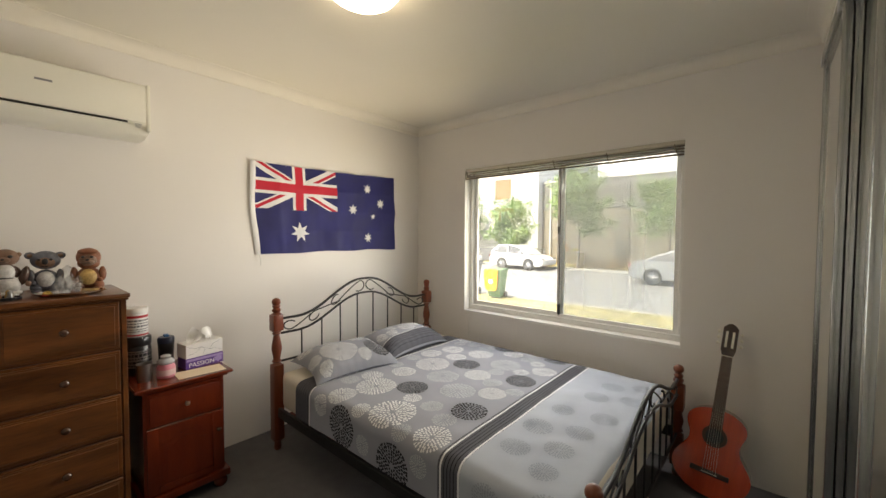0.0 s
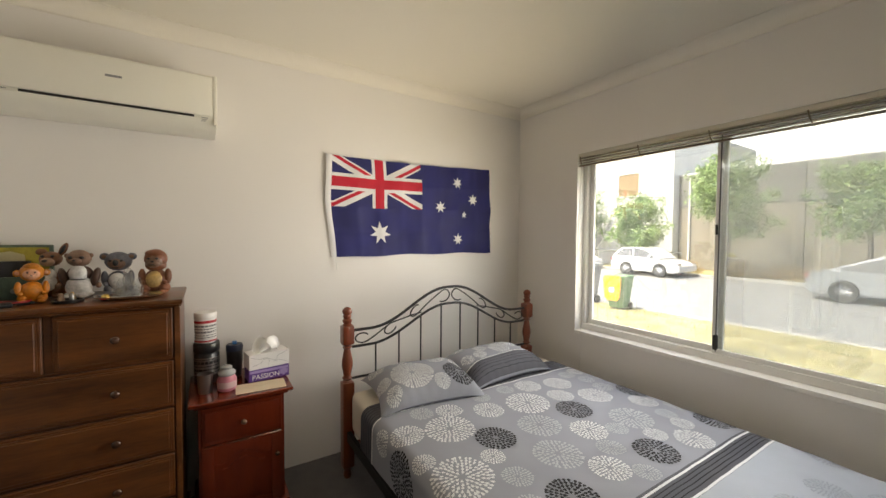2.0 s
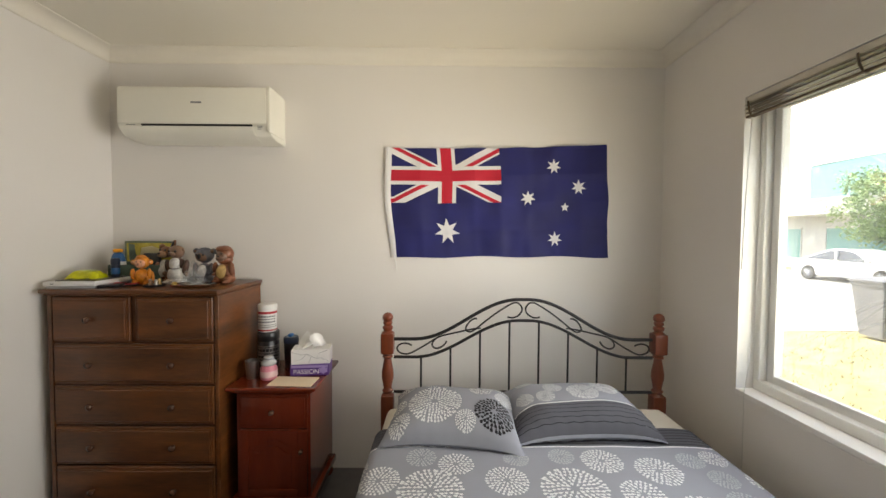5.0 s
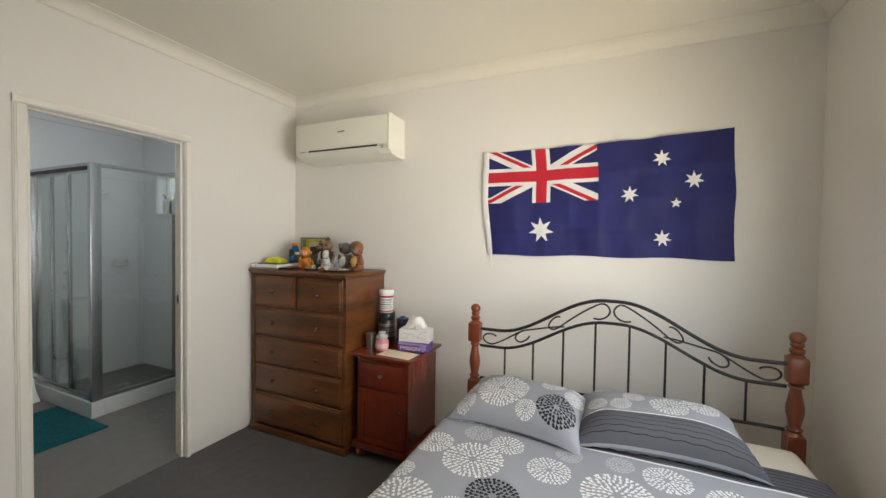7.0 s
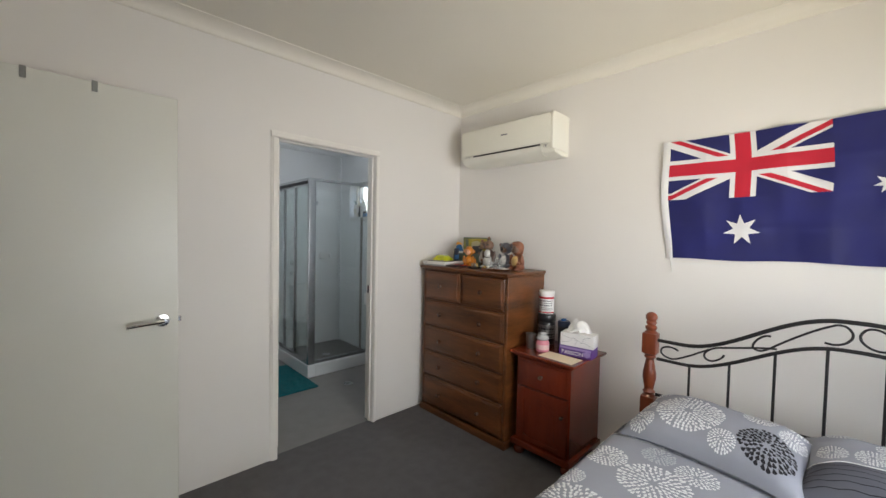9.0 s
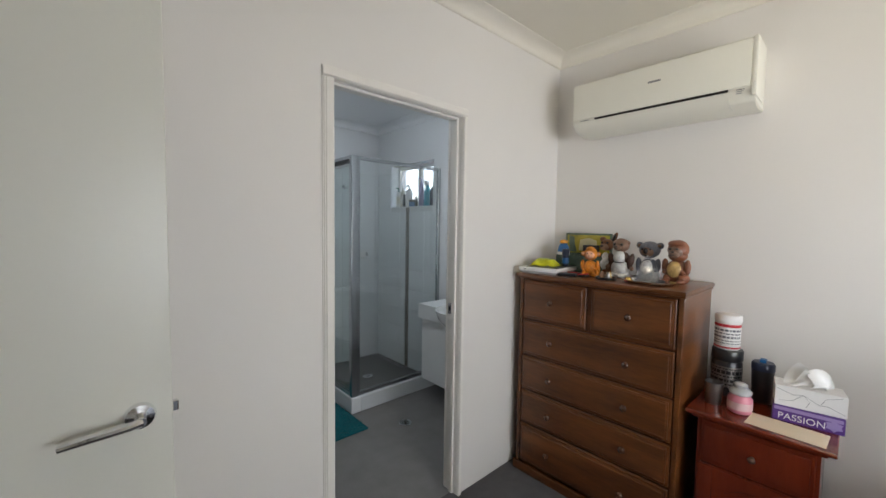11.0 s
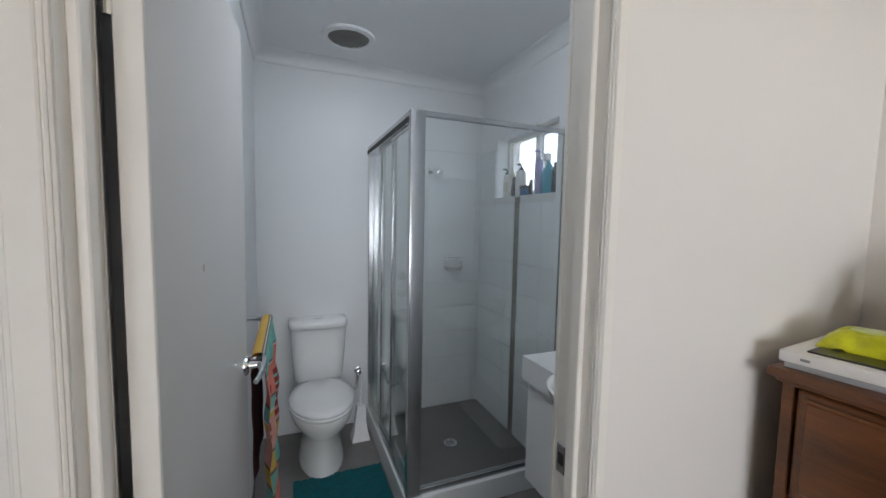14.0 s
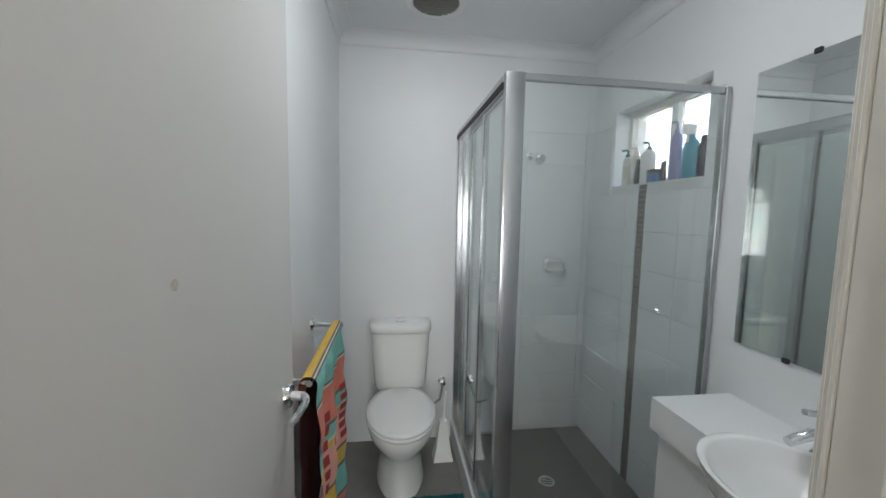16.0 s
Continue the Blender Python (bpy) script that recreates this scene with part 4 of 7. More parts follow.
# ---- pillows ----
def pillow(m, band, seed, label, L=0.64):
    p = thing("pillow", label, "pillow", "pillows on the bed", m)
    W, H = 0.43, 0.155

    def top(u, v, sgn=1, lift=0.0):
        a, b = max(-1, min(1, 2 * u / L)), max(-1, min(1, 2 * v / W))
        puff = max(0.0, 1 - abs(a) ** 4.0) ** 0.62 * max(0.0, 1 - abs(b) ** 3.4) ** 0.60
        edge = max(abs(a), abs(b))
        inx, iny = 1 - 0.10 * (1 - a * a) * abs(b), 1 - 0.10 * (1 - b * b) * abs(a)
        q = noise.noise(Vector((u * 7 + seed, v * 7, sgn))) * 0.010 * puff
        crease = 0.006 * math.sin(26 * (a * b) + 9 * a + seed) * edge ** 4 * (1 - edge ** 12)
        slump = -0.012 * max(0.0, b) ** 2 - 0.012 * max(0, abs(a) - 0.6) - 0.02 * (abs(a * b) ** 3)
        return Vector((v * inx, u * iny, slump + sgn * (H * (0.66 if sgn > 0 else 0.34) * puff + lift) + q + crease))
    for sgn, nm in ((1, "upper_cover"), (-1, "under_cover")):
        bm = B()
        surface(bm, lambda i, j: top(-L / 2 + L * i, -W / 2 + W * j, sgn), 44, 32)
        part(nm, bm, DUVET, p, "", 80)
    rr = random.Random(seed)
    bm, bk = B(), B()
    on = lambda a, b: top(max(-L / 2, min(L / 2, a)), max(-W / 2, min(W / 2, b)), 1, 0.0022)
    got = []
    if not band:
        petals(bk, on, 0.20, 0.09, 0.100, 5, rr, 0.84)
        petals(bm, on, -0.09, 0.04, 0.135, 8, rr)
        got = [(0.20, 0.09, 0.100), (-0.09, 0.04, 0.135)]
    for tries in range(1500):
        u, v, r = rr.uniform(-0.29, 0.29), rr.uniform(-0.19, 0.03 if band else 0.19), rr.choice((0.05, 0.065, 0.08))
        if all((u - a) ** 2 + (v - b) ** 2 > (0.98 * (r + c)) ** 2 for a, b, c in got) and v + r < (0.075 if band else 0.23):
            got.append((u, v, r))
            petals(bm, on, u, v, r, 4 if r < 0.06 else 5, rr)
    part("dahlia_print", bm, INKWHITE, p, "white printed dahlia petals", 0)["kind"] = "stuff"
    if band:
        bs = B()
        surface(bs, lambda i, j: top(-L / 2 * 0.99 + L * 0.99 * i, 0.075 + (W / 2 - 0.077) * j, 1, 0.0015), 40, 14)
        part("stripe_band", bs, STRIPE, p, "charcoal pinstriped band", 80)
        for v0, wd, ink in ((0.080, 0.007, INKWHITE), (0.103, 0.0025, INKBLACK), (0.124, 0.0025, INKBLACK), (0.145, 0.0025, INKBLACK), (0.166, 0.0025, INKBLACK), (0.187, 0.0025, INKBLACK)):
            bl = B()
            surface(bl, lambda i, j: top(-L / 2 * 0.98 + L * 0.98 * i, v0 + wd * j, 1, 0.0030), 40, 1)
            part("pinstripe", bl, ink, p, "", 0)
    else:
        part("black_dahlia_print", bk, INKBLACK, p, "black printed dahlia petals", 0)["kind"] = "stuff"
    return p


pillow(pose(-2.41, 2.605, MZ + 0.062, 0, 5, -6), False, 3, "plump grey pillow printed with white and black dahlias")
pillow(pose(-2.46, 3.20, MZ + 0.066, 0, 4, 3), True, 8, "plump grey pillow with a charcoal striped hem", 0.70)


# ---- flag ----
FLW, FLH = 1.345, 0.685
fl = thing("flag", "blue ensign flag with white stars pinned to the wall", "flag", "", pose(XW, 2.228, 1.352))


def flag_pt(u, v, lift=0.0):
    """u along the fly 0..1, v up 0..1, on the softly creased cloth."""
    y = u * FLW + 0.034 * (1 - v) * (1 - 0.45 * u) + 0.004 * math.sin(9 * v + 3 * u) - (0.015 * math.sin(math.pi * v) if u < 0.001 else 0)
    z = v * FLH + 0.030 * v * u + 0.010 * u * (1 - v) - 0.018 * math.sin(math.pi * u) * (v - 0.3) + 0.004 * math.sin(17 * u + 1) * (1 - v)
    x = 0.012 + 0.006 * math.sin(14 * u + 2 * v) * (1 - v * 0.4) + 0.010 * math.exp(-((u - 0.72 + 0.25 * (v - 0.5)) / 0.07) ** 2) * v + 0.004 * math.sin(31 * u - 4 * v) + 0.0025 * math.sin(41 * u + 9 * v) * (1 - v) + 0.005 * math.exp(-((u - 0.55 - 0.2 * v) / 0.03) ** 2)
    x += sum(0.0032 * math.exp(-((u - c) / 0.020) ** 2) for c in (0.125, 0.25, 0.375, 0.5, 0.625, 0.75, 0.875)) + sum(0.0035 * math.exp(-((v - c) / 0.03) ** 2) for c in (0.25, 0.5, 0.75)) + 0.007 * math.exp(-((u - 0.93 + 0.55 * v) / 0.06) ** 2) * (0.4 + v) + 0.004 * math.sin(23 * u - 17 * v) * u
    return Vector((x + lift, y, z))


bm = B()
surface(bm, lambda u, v: flag_pt(u, v), 180, 72)
part("cloth", bm, FLAGBLUE, fl, "navy blue cloth", 80)
bm = B()
surface(bm, lambda u, v: flag_pt(-0.028 * (1 - u), v, 0.001 + 0.004 * math.sin(math.pi * u)), 4, 30)
part("hoist_sleeve", bm, FLAGWHITE, fl, "white canvas hoist sleeve", 80)
part("toggle_cord", tube(B(), [flag_pt(0.0, 0.0) + Vector((0.006, -0.012, 0.0)), flag_pt(0.0, 0.0) + Vector((0.006, -0.004, -0.04)), flag_pt(0, 0) + Vector((0.005, 0.0, -0.085))], 0.003, 6), CORD, fl, "white cord")


def clip_poly(poly, axis, lim, keep_less):
    out = []
    for i, p in enumerate(poly):
        q = poly[(i + 1) % len(poly)]
        a, b = (p[axis] <= lim) == keep_less or p[axis] == lim, (q[axis] <= lim) == keep_less or q[axis] == lim
        if a:
            out.append(p)
        if a != b:
            f = (lim - p[axis]) / (q[axis] - p[axis])
            out.append((p[0] + f * (q[0] - p[0]), p[1] + f * (q[1] - p[1])))
    return out


def lay(bm, poly, lift, cell=0.018):
    """Lays a convex outline in (u, v) on the cloth, cell by cell."""
    us, vs_ = [p[0] for p in poly], [p[1] for p in poly]
    for i in range(int(min(us) / cell), int(max(us) / cell) + 1):
        col = clip_poly(clip_poly(poly, 0, i * cell, False), 0, (i + 1) * cell, True)
        if len(col) < 3:
            continue
        for j in range(int(min(vs_) / cell), int(max(vs_) / cell) + 1):
            c = clip_poly(clip_poly(col, 1, j * cell, False), 1, (j + 1) * cell, True)
            if len(c) > 2:
                area = sum(c[k][0] * c[(k + 1) % len(c)][1] - c[(k + 1) % len(c)][0] * c[k][1] for k in range(len(c)))
                if abs(area) > 1e-7:
                    bm.faces.new([bm.verts.new(flag_pt(u, v, lift)) for u, v in c])


def canton(poly):
    """From canton units (0..2 by 0..1) to the flag, kept inside the canton."""
    for axis, lim, less in ((0, 0.0, False), (0, 2.0, True), (1, 0.0, False), (1, 1.0, True)):
        poly = clip_poly(poly, axis, lim, less)
    return [(x * 0.25, 0.5 + y * 0.5) for x, y in poly]


def strip(x0, y0, x1, y1, a, b):
    """A band along a line, from a to b to its left."""
    d = Vector((x1 - x0, y1 - y0)).normalized()
    n = Vector((-d.y, d.x))
    return [(x0 + n.x * a - d.x, y0 + n.y * a - d.y), (x1 + n.x * a + d.x, y1 + n.y * a + d.y), (x1 + n.x * b + d.x, y1 + n.y * b + d.y), (x0 + n.x * b - d.x, y0 + n.y * b - d.y)]


white, red = B(), B()
for q in (strip(0, 0, 2, 1, -0.1, 0.1), strip(0, 1, 2, 0, -0.1, 0.1)):
    lay(white, canton(q), 0.0012)
part("white_saltire", white, FLAGWHITE, fl, "white diagonal bands", 0)
for (ax, ay), lo, hi in (((0, 0), -0.0, 0.067), ((2, 1), -0.0, 0.067), ((0, 1), -0.0, 0.067), ((2, 0), -0.0, 0.067)):
    q = strip(ax, ay, 1, 0.5, lo, hi)
    q = clip_poly(q, 0, 1.0, ax == 0)
    lay(red, canton(q), 0.0018)
part("red_saltire", red, FLAGRED, fl, "red diagonal bands", 0)
white, red = B(), B()
lay(white, canton([(0, 1 / 3), (2, 1 / 3), (2, 2 / 3), (0, 2 / 3)]), 0.0024)
lay(white, canton([(5 / 6, 0), (7 / 6, 0), (7 / 6, 1 / 3), (5 / 6, 1 / 3)]), 0.0024), lay(white, canton([(5 / 6, 2 / 3), (7 / 6, 2 / 3), (7 / 6, 1), (5 / 6, 1)]), 0.0024)
part("white_cross", white, FLAGWHITE, fl, "white upright cross", 0)
lay(red, canton([(0, 0.4), (2, 0.4), (2, 0.6), (0, 0.6)]), 0.0030)
lay(red, canton([(0.9, 0), (1.1, 0), (1.1, 0.4), (0.9, 0.4)]), 0.0030), lay(red, canton([(0.9, 0.6), (1.1, 0.6), (1.1, 1), (0.9, 1)]), 0.0030)
part("red_cross", red, FLAGRED, fl, "red upright cross", 0)
for u, v, r, n in ((0.243, 0.245, 0.122, 7), (0.75, 0.16, 0.0714, 7), (0.625, 0.54, 0.0714, 7), (0.75, 0.82, 0.0714, 7), (0.861, 0.63, 0.0714, 7), (0.80, 0.45, 0.0417, 5)):
    bm = B()
    k_in = 4 / 9 if n == 7 else 0.45
    for i in range(2 * n):
        q = [(u, v)]
        for j in (i, i + 1):
            rr = r * (1 if j % 2 == 0 else k_in)
            a = math.pi / 2 + math.pi * j / n
            q.append((u + rr * math.cos(a) * 0.5, v + rr * math.sin(a)))
        lay(bm, q, 0.0014)
    part("star", bm, FLAGWHITE, fl, "white star", 0)

# ---- shower ----
SX, SY, SZ0, SZ1 = -2.085, -0.69, 0.125, 2.008
sh = thing("shower_enclosure", "corner shower with silver frame and clear sliding glass doors", "shower", "", pose(0, 0, 0))
bm = box(B(), SX - 0.085, SX, BYS + 0.001, SY, -0.002, SZ0, 0.004)
box(bm, BXW + 0.001, SX - 0.085, SY - 0.085, SY, -0.002, SZ0, 0.004)
part("hob", bm, TILE, sh, "white tiled hob")
part("corner_post", box(B(), SX - 0.078, SX - 0.005, SY - 0.05, SY - 0.008, SZ0, SZ1, 0.006, 2), SILVER, sh, "wide silver corner post")
# shadow along the top track, laid on as a black strip
part("track_shadow_strip", box(B(), SX - 0.0052, SX - 0.0025, BYS + 0.002, SY - 0.05, SZ1 - 0.056, SZ1 - 0.026, 0.001), RUBBERSHADE, sh, "black strip in place of the track's shadow")
part("top_rail", box(B(), SX - 0.055, SX - 0.005, BYS + 0.002, SY - 0.05, SZ1 - 0.055, SZ1, 0.004), SILVER, sh, "silver top track")
part("bottom_rail", box(B(), SX - 0.055, SX - 0.010, BYS + 0.002, SY - 0.05, SZ0, SZ0 + 0.028, 0.003), SILVER, sh)
part("wall_channel", box(B(), SX - 0.045, SX - 0.008, BYS + 0.002, BYS + 0.032, SZ0 + 0.028, SZ1 - 0.055, 0.003), SILVER, sh)
part("wall_channel", box(B(), BXW + 0.002, BXW + 0.028, SY - 0.045, SY - 0.012, SZ0, SZ1, 0.003), SILVER, sh)
part("sill_rail", box(B(), BXW + 0.028, SX - 0.045, SY - 0.042, SY - 0.016, SZ0, SZ0 + 0.032, 0.003), SILVER, sh)
fp = part("head_rail", box(B(), BXW + 0.028, SX - 0.045, SY - 0.040, SY - 0.018, SZ1 - 0.026, SZ1, 0.003), SILVER, sh, "silver framed fixed panel")
part("pane", box(B(), BXW + 0.026, SX - 0.043, SY - 0.032, SY - 0.027, SZ0 + 0.03, SZ1 - 0.024), SHOWERGLASS, fp, "clear glass pane", 0).visible_shadow = False
span = (SY - 0.05) - (BYS + 0.03)
for k in range(3):
    w = span / 3 + 0.03
    y1 = SY - 0.05 - k * (span / 3)
    y0 = max(BYS + 0.032, y1 - w)
    x = SX - 0.020 - 0.013 * k
    d = part("sliding_door", box(box(box(box(B(), x - 0.007, x + 0.007, y0, y0 + 0.022, SZ0 + 0.028, SZ1 - 0.05, 0.003), x - 0.007, x + 0.007, y1 - 0.022, y1, SZ0 + 0.028, SZ1 - 0.05, 0.003), x - 0.007, x + 0.007, y0 + 0.022, y1 - 0.022, SZ0 + 0.028, SZ0 + 0.048, 0.002), x - 0.007, x + 0.007, y0 + 0.022, y1 - 0.022, SZ1 - 0.075, SZ1 - 0.05, 0.002), SILVER, sh, "silver framed glass sliding door")
    part("pane", box(B(), x - 0.0025, x + 0.0025, y0 + 0.020, y1 - 0.020, SZ0 + 0.046, SZ1 - 0.073), DOORGLASS, d, "clear glass pane", 0).visible_shadow = False
    part("edge_seal", box(B(), x - 0.004, x + 0.009, y1 + 0.0005, y1 + 0.005, SZ0 + 0.03, SZ1 - 0.052), RUBBERSHADE, d, "black rubber edge seal")
structure("floor_shower", box(B(), BXW + 0.001, SX - 0.086, BYS + 0.001, SY - 0.086, -0.003, 0.022), SHOWERFLOOR, "dark grey tiled shower floor", "floor")


def drain(x, y, z):
    d = thing("floor_drain", "round chrome floor waste grate", "drain", "", pose(x, y, z))
    part("rim", lathe(B(), [(0.032, 0), (0.045, 0), (0.045, 0.004), (0.032, 0.004)], None, 24, False), CHROME, d)
    part("well", lathe(B(), [(0.002, 0.001), (0.033, 0.001)], None, 20, False), RUBBERSHADE, d)
    for k in range(5):
        w = 0.032 * math.sqrt(1 - ((k - 2) / 2.7) ** 2)
        part("bar", box(B(), -w, w, -0.026 + 0.013 * k - 0.003, -0.026 + 0.013 * k + 0.003, 0.001, 0.004), CHROME, d)


drain(-2.55, -1.22, 0.022)
drain(-2.33, -0.32, -0.003)

# shower tiles: white, laid in courses on the two walls
TW, TH, GP = 0.40, 0.20, 0.0025


def tile_mesh(w, h, axis):
    bm = B()
    if axis == "y":
        box(bm, 0, w, 0, 0.007, 0, h, 0.0015)
    else:
        box(bm, 0, 0.007, 0, w, 0, h, 0.0015)
    bmesh.ops.recalc_face_normals(bm, faces=bm.faces)
    me = bpy.data.meshes.new("tile")
    bm.to_mesh(me), bm.free()
    me.materials.append(TILE)
    return me


part("tile_bed", box(B(), BXW + 0.001, SX - 0.06, BYS, BYS + 0.004, 0.022, 2.03), GROUT, bath_back, "pale grout", 0)
bm = box(B(), BXW, BXW + 0.004, BYS + 0.001, SY - 0.05, 0.022, VZ0)
box(bm, BXW, BXW + 0.004, BYS + 0.001, VY0, VZ0, 2.03), box(bm, BXW, BXW + 0.004, VY1, SY - 0.05, VZ0, 2.03)
part("tile_bed", bm, GROUT, bath_west, "pale grout", 0)
tiles = {}


def put_tile(axis, w, h, place, owner):
    key = (axis, round(w, 3), round(h, 3))
    if key not in tiles:
        tiles[key] = tile_mesh(w - GP, h - GP, axis)
    o = new("tile", tiles[key])
    o.parent = owner
    o.location = place


z = 0.024
while z < 2.02:
    h = min(TH, 2.03 - z)
    x = SX - 0.06
    while x > BXW + 0.03:
        w = min(TW, x - BXW - 0.006)
        put_tile("y", w, h, (x - w, BYS + 0.003, z), bath_back)
        x -= w
    y = BYS + 0.012
    while y < SY - 0.06:
        w = min(TW, SY - 0.052 - y)
        segs = [(y, y + w)]
        cut = [(-1.225, -1.165)]
        if z + h > VZ0 + 0.01:
            cut.append((VY0, VY1))
        for c0, c1 in cut:
            segs = [s for a, b in segs for s in ((a, min(b, c0)), (max(a, c1), b)) if s[1] - s[0] > 0.012]
        for a, b in segs:
            put_tile("x", b - a, h, (BXW + 0.003, a, z), bath_west)
        y += w
    z += h
bm = B()
zz, k = 0.026, 0
while zz < VZ0 - 0.01:
    for c in range(2):
        box(bm, BXW + 0.003, BXW + 0.009, -1.222 + 0.0285 * c, -1.222 + 0.0285 * c + 0.0265, zz, zz + 0.024)
    zz += 0.0265
part("mosaic_strip", bm, MOSAIC, bath_west, "brown-grey mosaic strip", 0)["kind"] = "stuff"
sd = thing("soap_dish", "white ceramic soap dish fixed to the tiles", "soap dish", "", pose(-2.755, BYS + 0.010, 1.150))
part("back_plate", box(B(), -0.075, 0.075, 0, 0.012, -0.03, 0.055, 0.006, 2), CERAMIC, sd)
part("hood", prism(B(), [(-0.075, 0.0), (-0.066, 0.0), (-0.06, 0.038), (0.06, 0.038), (0.066, 0.0), (0.075, 0.0), (0.070, 0.042), (0.055, 0.062), (-0.055, 0.062), (-0.070, 0.042)], "y", 0.0, 0.055), CERAMIC, sd)
part("tray", lathe(B(), [(0.01, -0.03), (0.06, -0.028), (0.075, -0.005), (0.068, -0.005), (0.05, -0.018), (0.01, -0.02)], pose(0, 0.03, 0), 24, True, 1.0, 0.75), CERAMIC, sd, "", 60)
hd = thing("wall_shower", "chrome shower head on a short wall arm", "shower head", "", pose(-2.56, BYS + 0.010, 1.87))
part("wall_flange", lathe(B(), [(0.026, 0), (0.024, 0.012), (0.012, 0.016)], pose(0, 0, 0, -90, 0, 0), 20), CHROME, hd)
part("arm", tube(B(), [(0, 0.005, 0), (0, 0.05, 0.0), (-0.01, 0.08, -0.008)], 0.011, 12), CHROME, hd)
part("rose", lathe(B(), [(0.014, 0.01), (0.030, -0.020), (0.036, -0.050), (0.032, -0.057)], pose(-0.012, 0.085, -0.005, 55, 0, 20), 20), CHROME, hd)
for zt in (1.085, 0.955):
    tp = thing("shower_tap", "round chrome shower tap on the tiles", "tap", "shower taps", pose(-2.34, BYS + 0.010, zt))
    part("handle", lathe(B(), [(0.030, 0), (0.030, 0.008), (0.018, 0.012), (0.018, 0.03), (0.024, 0.034), (0.024, 0.055), (0.018, 0.06)], pose(0, 0, 0, -90, 0, 0), 20), CHROME, tp)

# ---- toilet ----
TX = -1.745
wc = thing("toilet", "white ceramic close-coupled toilet with the lid down", "toilet", "", pose(TX, BYS, 0))


def ell(rx, ry, cy, z, n=28, flat=None):
    pts = []
    for k in range(n):
        a = 2 * math.pi * k / n
        x, y = rx * math.cos(a), cy + ry * math.sin(a)
        pts.append((x, max(flat, y) if flat is not None else y, z))
    return pts


def loft(bm, rings, cap=True):
    vs_ = [[bm.verts.new(p) for p in r] for r in rings]
    for a, b in zip(vs_, vs_[1:]):
        for k in range(len(a)):
            bm.faces.new((a[k], a[(k + 1) % len(a)], b[(k + 1) % len(a)], b[k]))
    if cap:
        bm.faces.new(list(reversed(vs_[0]))), bm.faces.new(vs_[-1])
    return bm


part("pedestal", loft(B(), [ell(0.136, 0.27, 0.29, 0.0, flat=0.04), ell(0.136, 0.27, 0.29, 0.02, flat=0.04), ell(0.120, 0.245, 0.28, 0.10, flat=0.04), ell(0.112, 0.24, 0.29, 0.18, flat=0.04), ell(0.135, 0.26, 0.33, 0.25, flat=0.05), ell(0.175, 0.29, 0.36, 0.32, flat=0.06), ell(0.188, 0.30, 0.37, 0.375, flat=0.06), ell(0.185, 0.295, 0.37, 0.39, flat=0.06)]), CERAMIC, wc, "", 70)
part("seat", loft(B(), [ell(0.186, 0.272, 0.40, 0.391, flat=0.17), ell(0.190, 0.277, 0.40, 0.398, flat=0.17), ell(0.190, 0.277, 0.40, 0.408, flat=0.17), ell(0.186, 0.272, 0.40, 0.412, flat=0.17)]), SEATPLASTIC, wc, "white plastic seat", 70)
part("lid", loft(B(), [ell(0.186, 0.273, 0.40, 0.414, flat=0.165), ell(0.190, 0.277, 0.40, 0.420, flat=0.165), ell(0.186, 0.272, 0.40, 0.432, flat=0.165), ell(0.15, 0.23, 0.40, 0.440, flat=0.18), ell(0.02, 0.03, 0.40, 0.444)]), SEATPLASTIC, wc, "closed white lid", 70)


def cist(w, d, z, n=28):
    return [((w * math.copysign(abs(math.cos(a)) ** 0.35, math.cos(a))), (0.004 if math.sin(a) < 0 else 0.03 + (d - 0.03) * abs(math.sin(a)) ** 0.45), z) for a in [2 * math.pi * k / n for k in range(n)]]


part("cistern", loft(B(), [cist(0.150, 0.155, 0.415), cist(0.158, 0.165, 0.43), cist(0.172, 0.17, 0.60), cist(0.182, 0.175, 0.772)]), CERAMIC, wc, "white ceramic cistern", 70)
part("cistern_lid", loft(B(), [cist(0.184, 0.18, 0.774), cist(0.190, 0.187, 0.780), cist(0.190, 0.188, 0.812), cist(0.183, 0.18, 0.824), cist(0.13, 0.14, 0.830)]), CERAMIC, wc, "", 70)
part("flush_button", lathe(B(), [(0.030, 0.828), (0.030, 0.835), (0.026, 0.837)], pose(0, 0.095, 0), 20, True, 1.1, 0.8), CHROME, wc, "chrome dual flush button")
tv = thing("water_stop_tap", "chrome stop tap with a braided hose", "tap", "", pose(-2.02, BYS, 0.40))
part("flange", lathe(B(), [(0.028, 0), (0.024, 0.012), (0.012, 0.015), (0.012, 0.04), (0.020, 0.042), (0.020, 0.06), (0.012, 0.064)], pose(0, 0, 0, -90, 0, 0), 18), CHROME, tv)
part("hose", tube(B(), [(0, 0.035, 0), (0.005, 0.05, -0.05), (0.02, 0.07, -0.10), (0.07, 0.08, -0.13), (0.12, 0.10, -0.10)], 0.007, 8), SILVER, tv, "braided hose")
tb = thing("toilet_brush", "white plastic toilet brush in a white caddy", "toilet brush", "", pose(-2.005, BYS + 0.215, 0))
part("caddy", loft(B(), [[(x * 0.060, y * 0.05, 0.0) for x, y in ((-1, -1), (1, -1), (1, 1), (-1, 1))], [(x * 0.044, y * 0.036, 0.07) for x, y in ((-1, -1), (1, -1), (1, 1), (-1, 1))], [(x * 0.022, y * 0.02, 0.24) for x, y in ((-1, -1), (1, -1), (1, 1), (-1, 1))]]), SEATPLASTIC, tb, "white tapered plastic caddy")
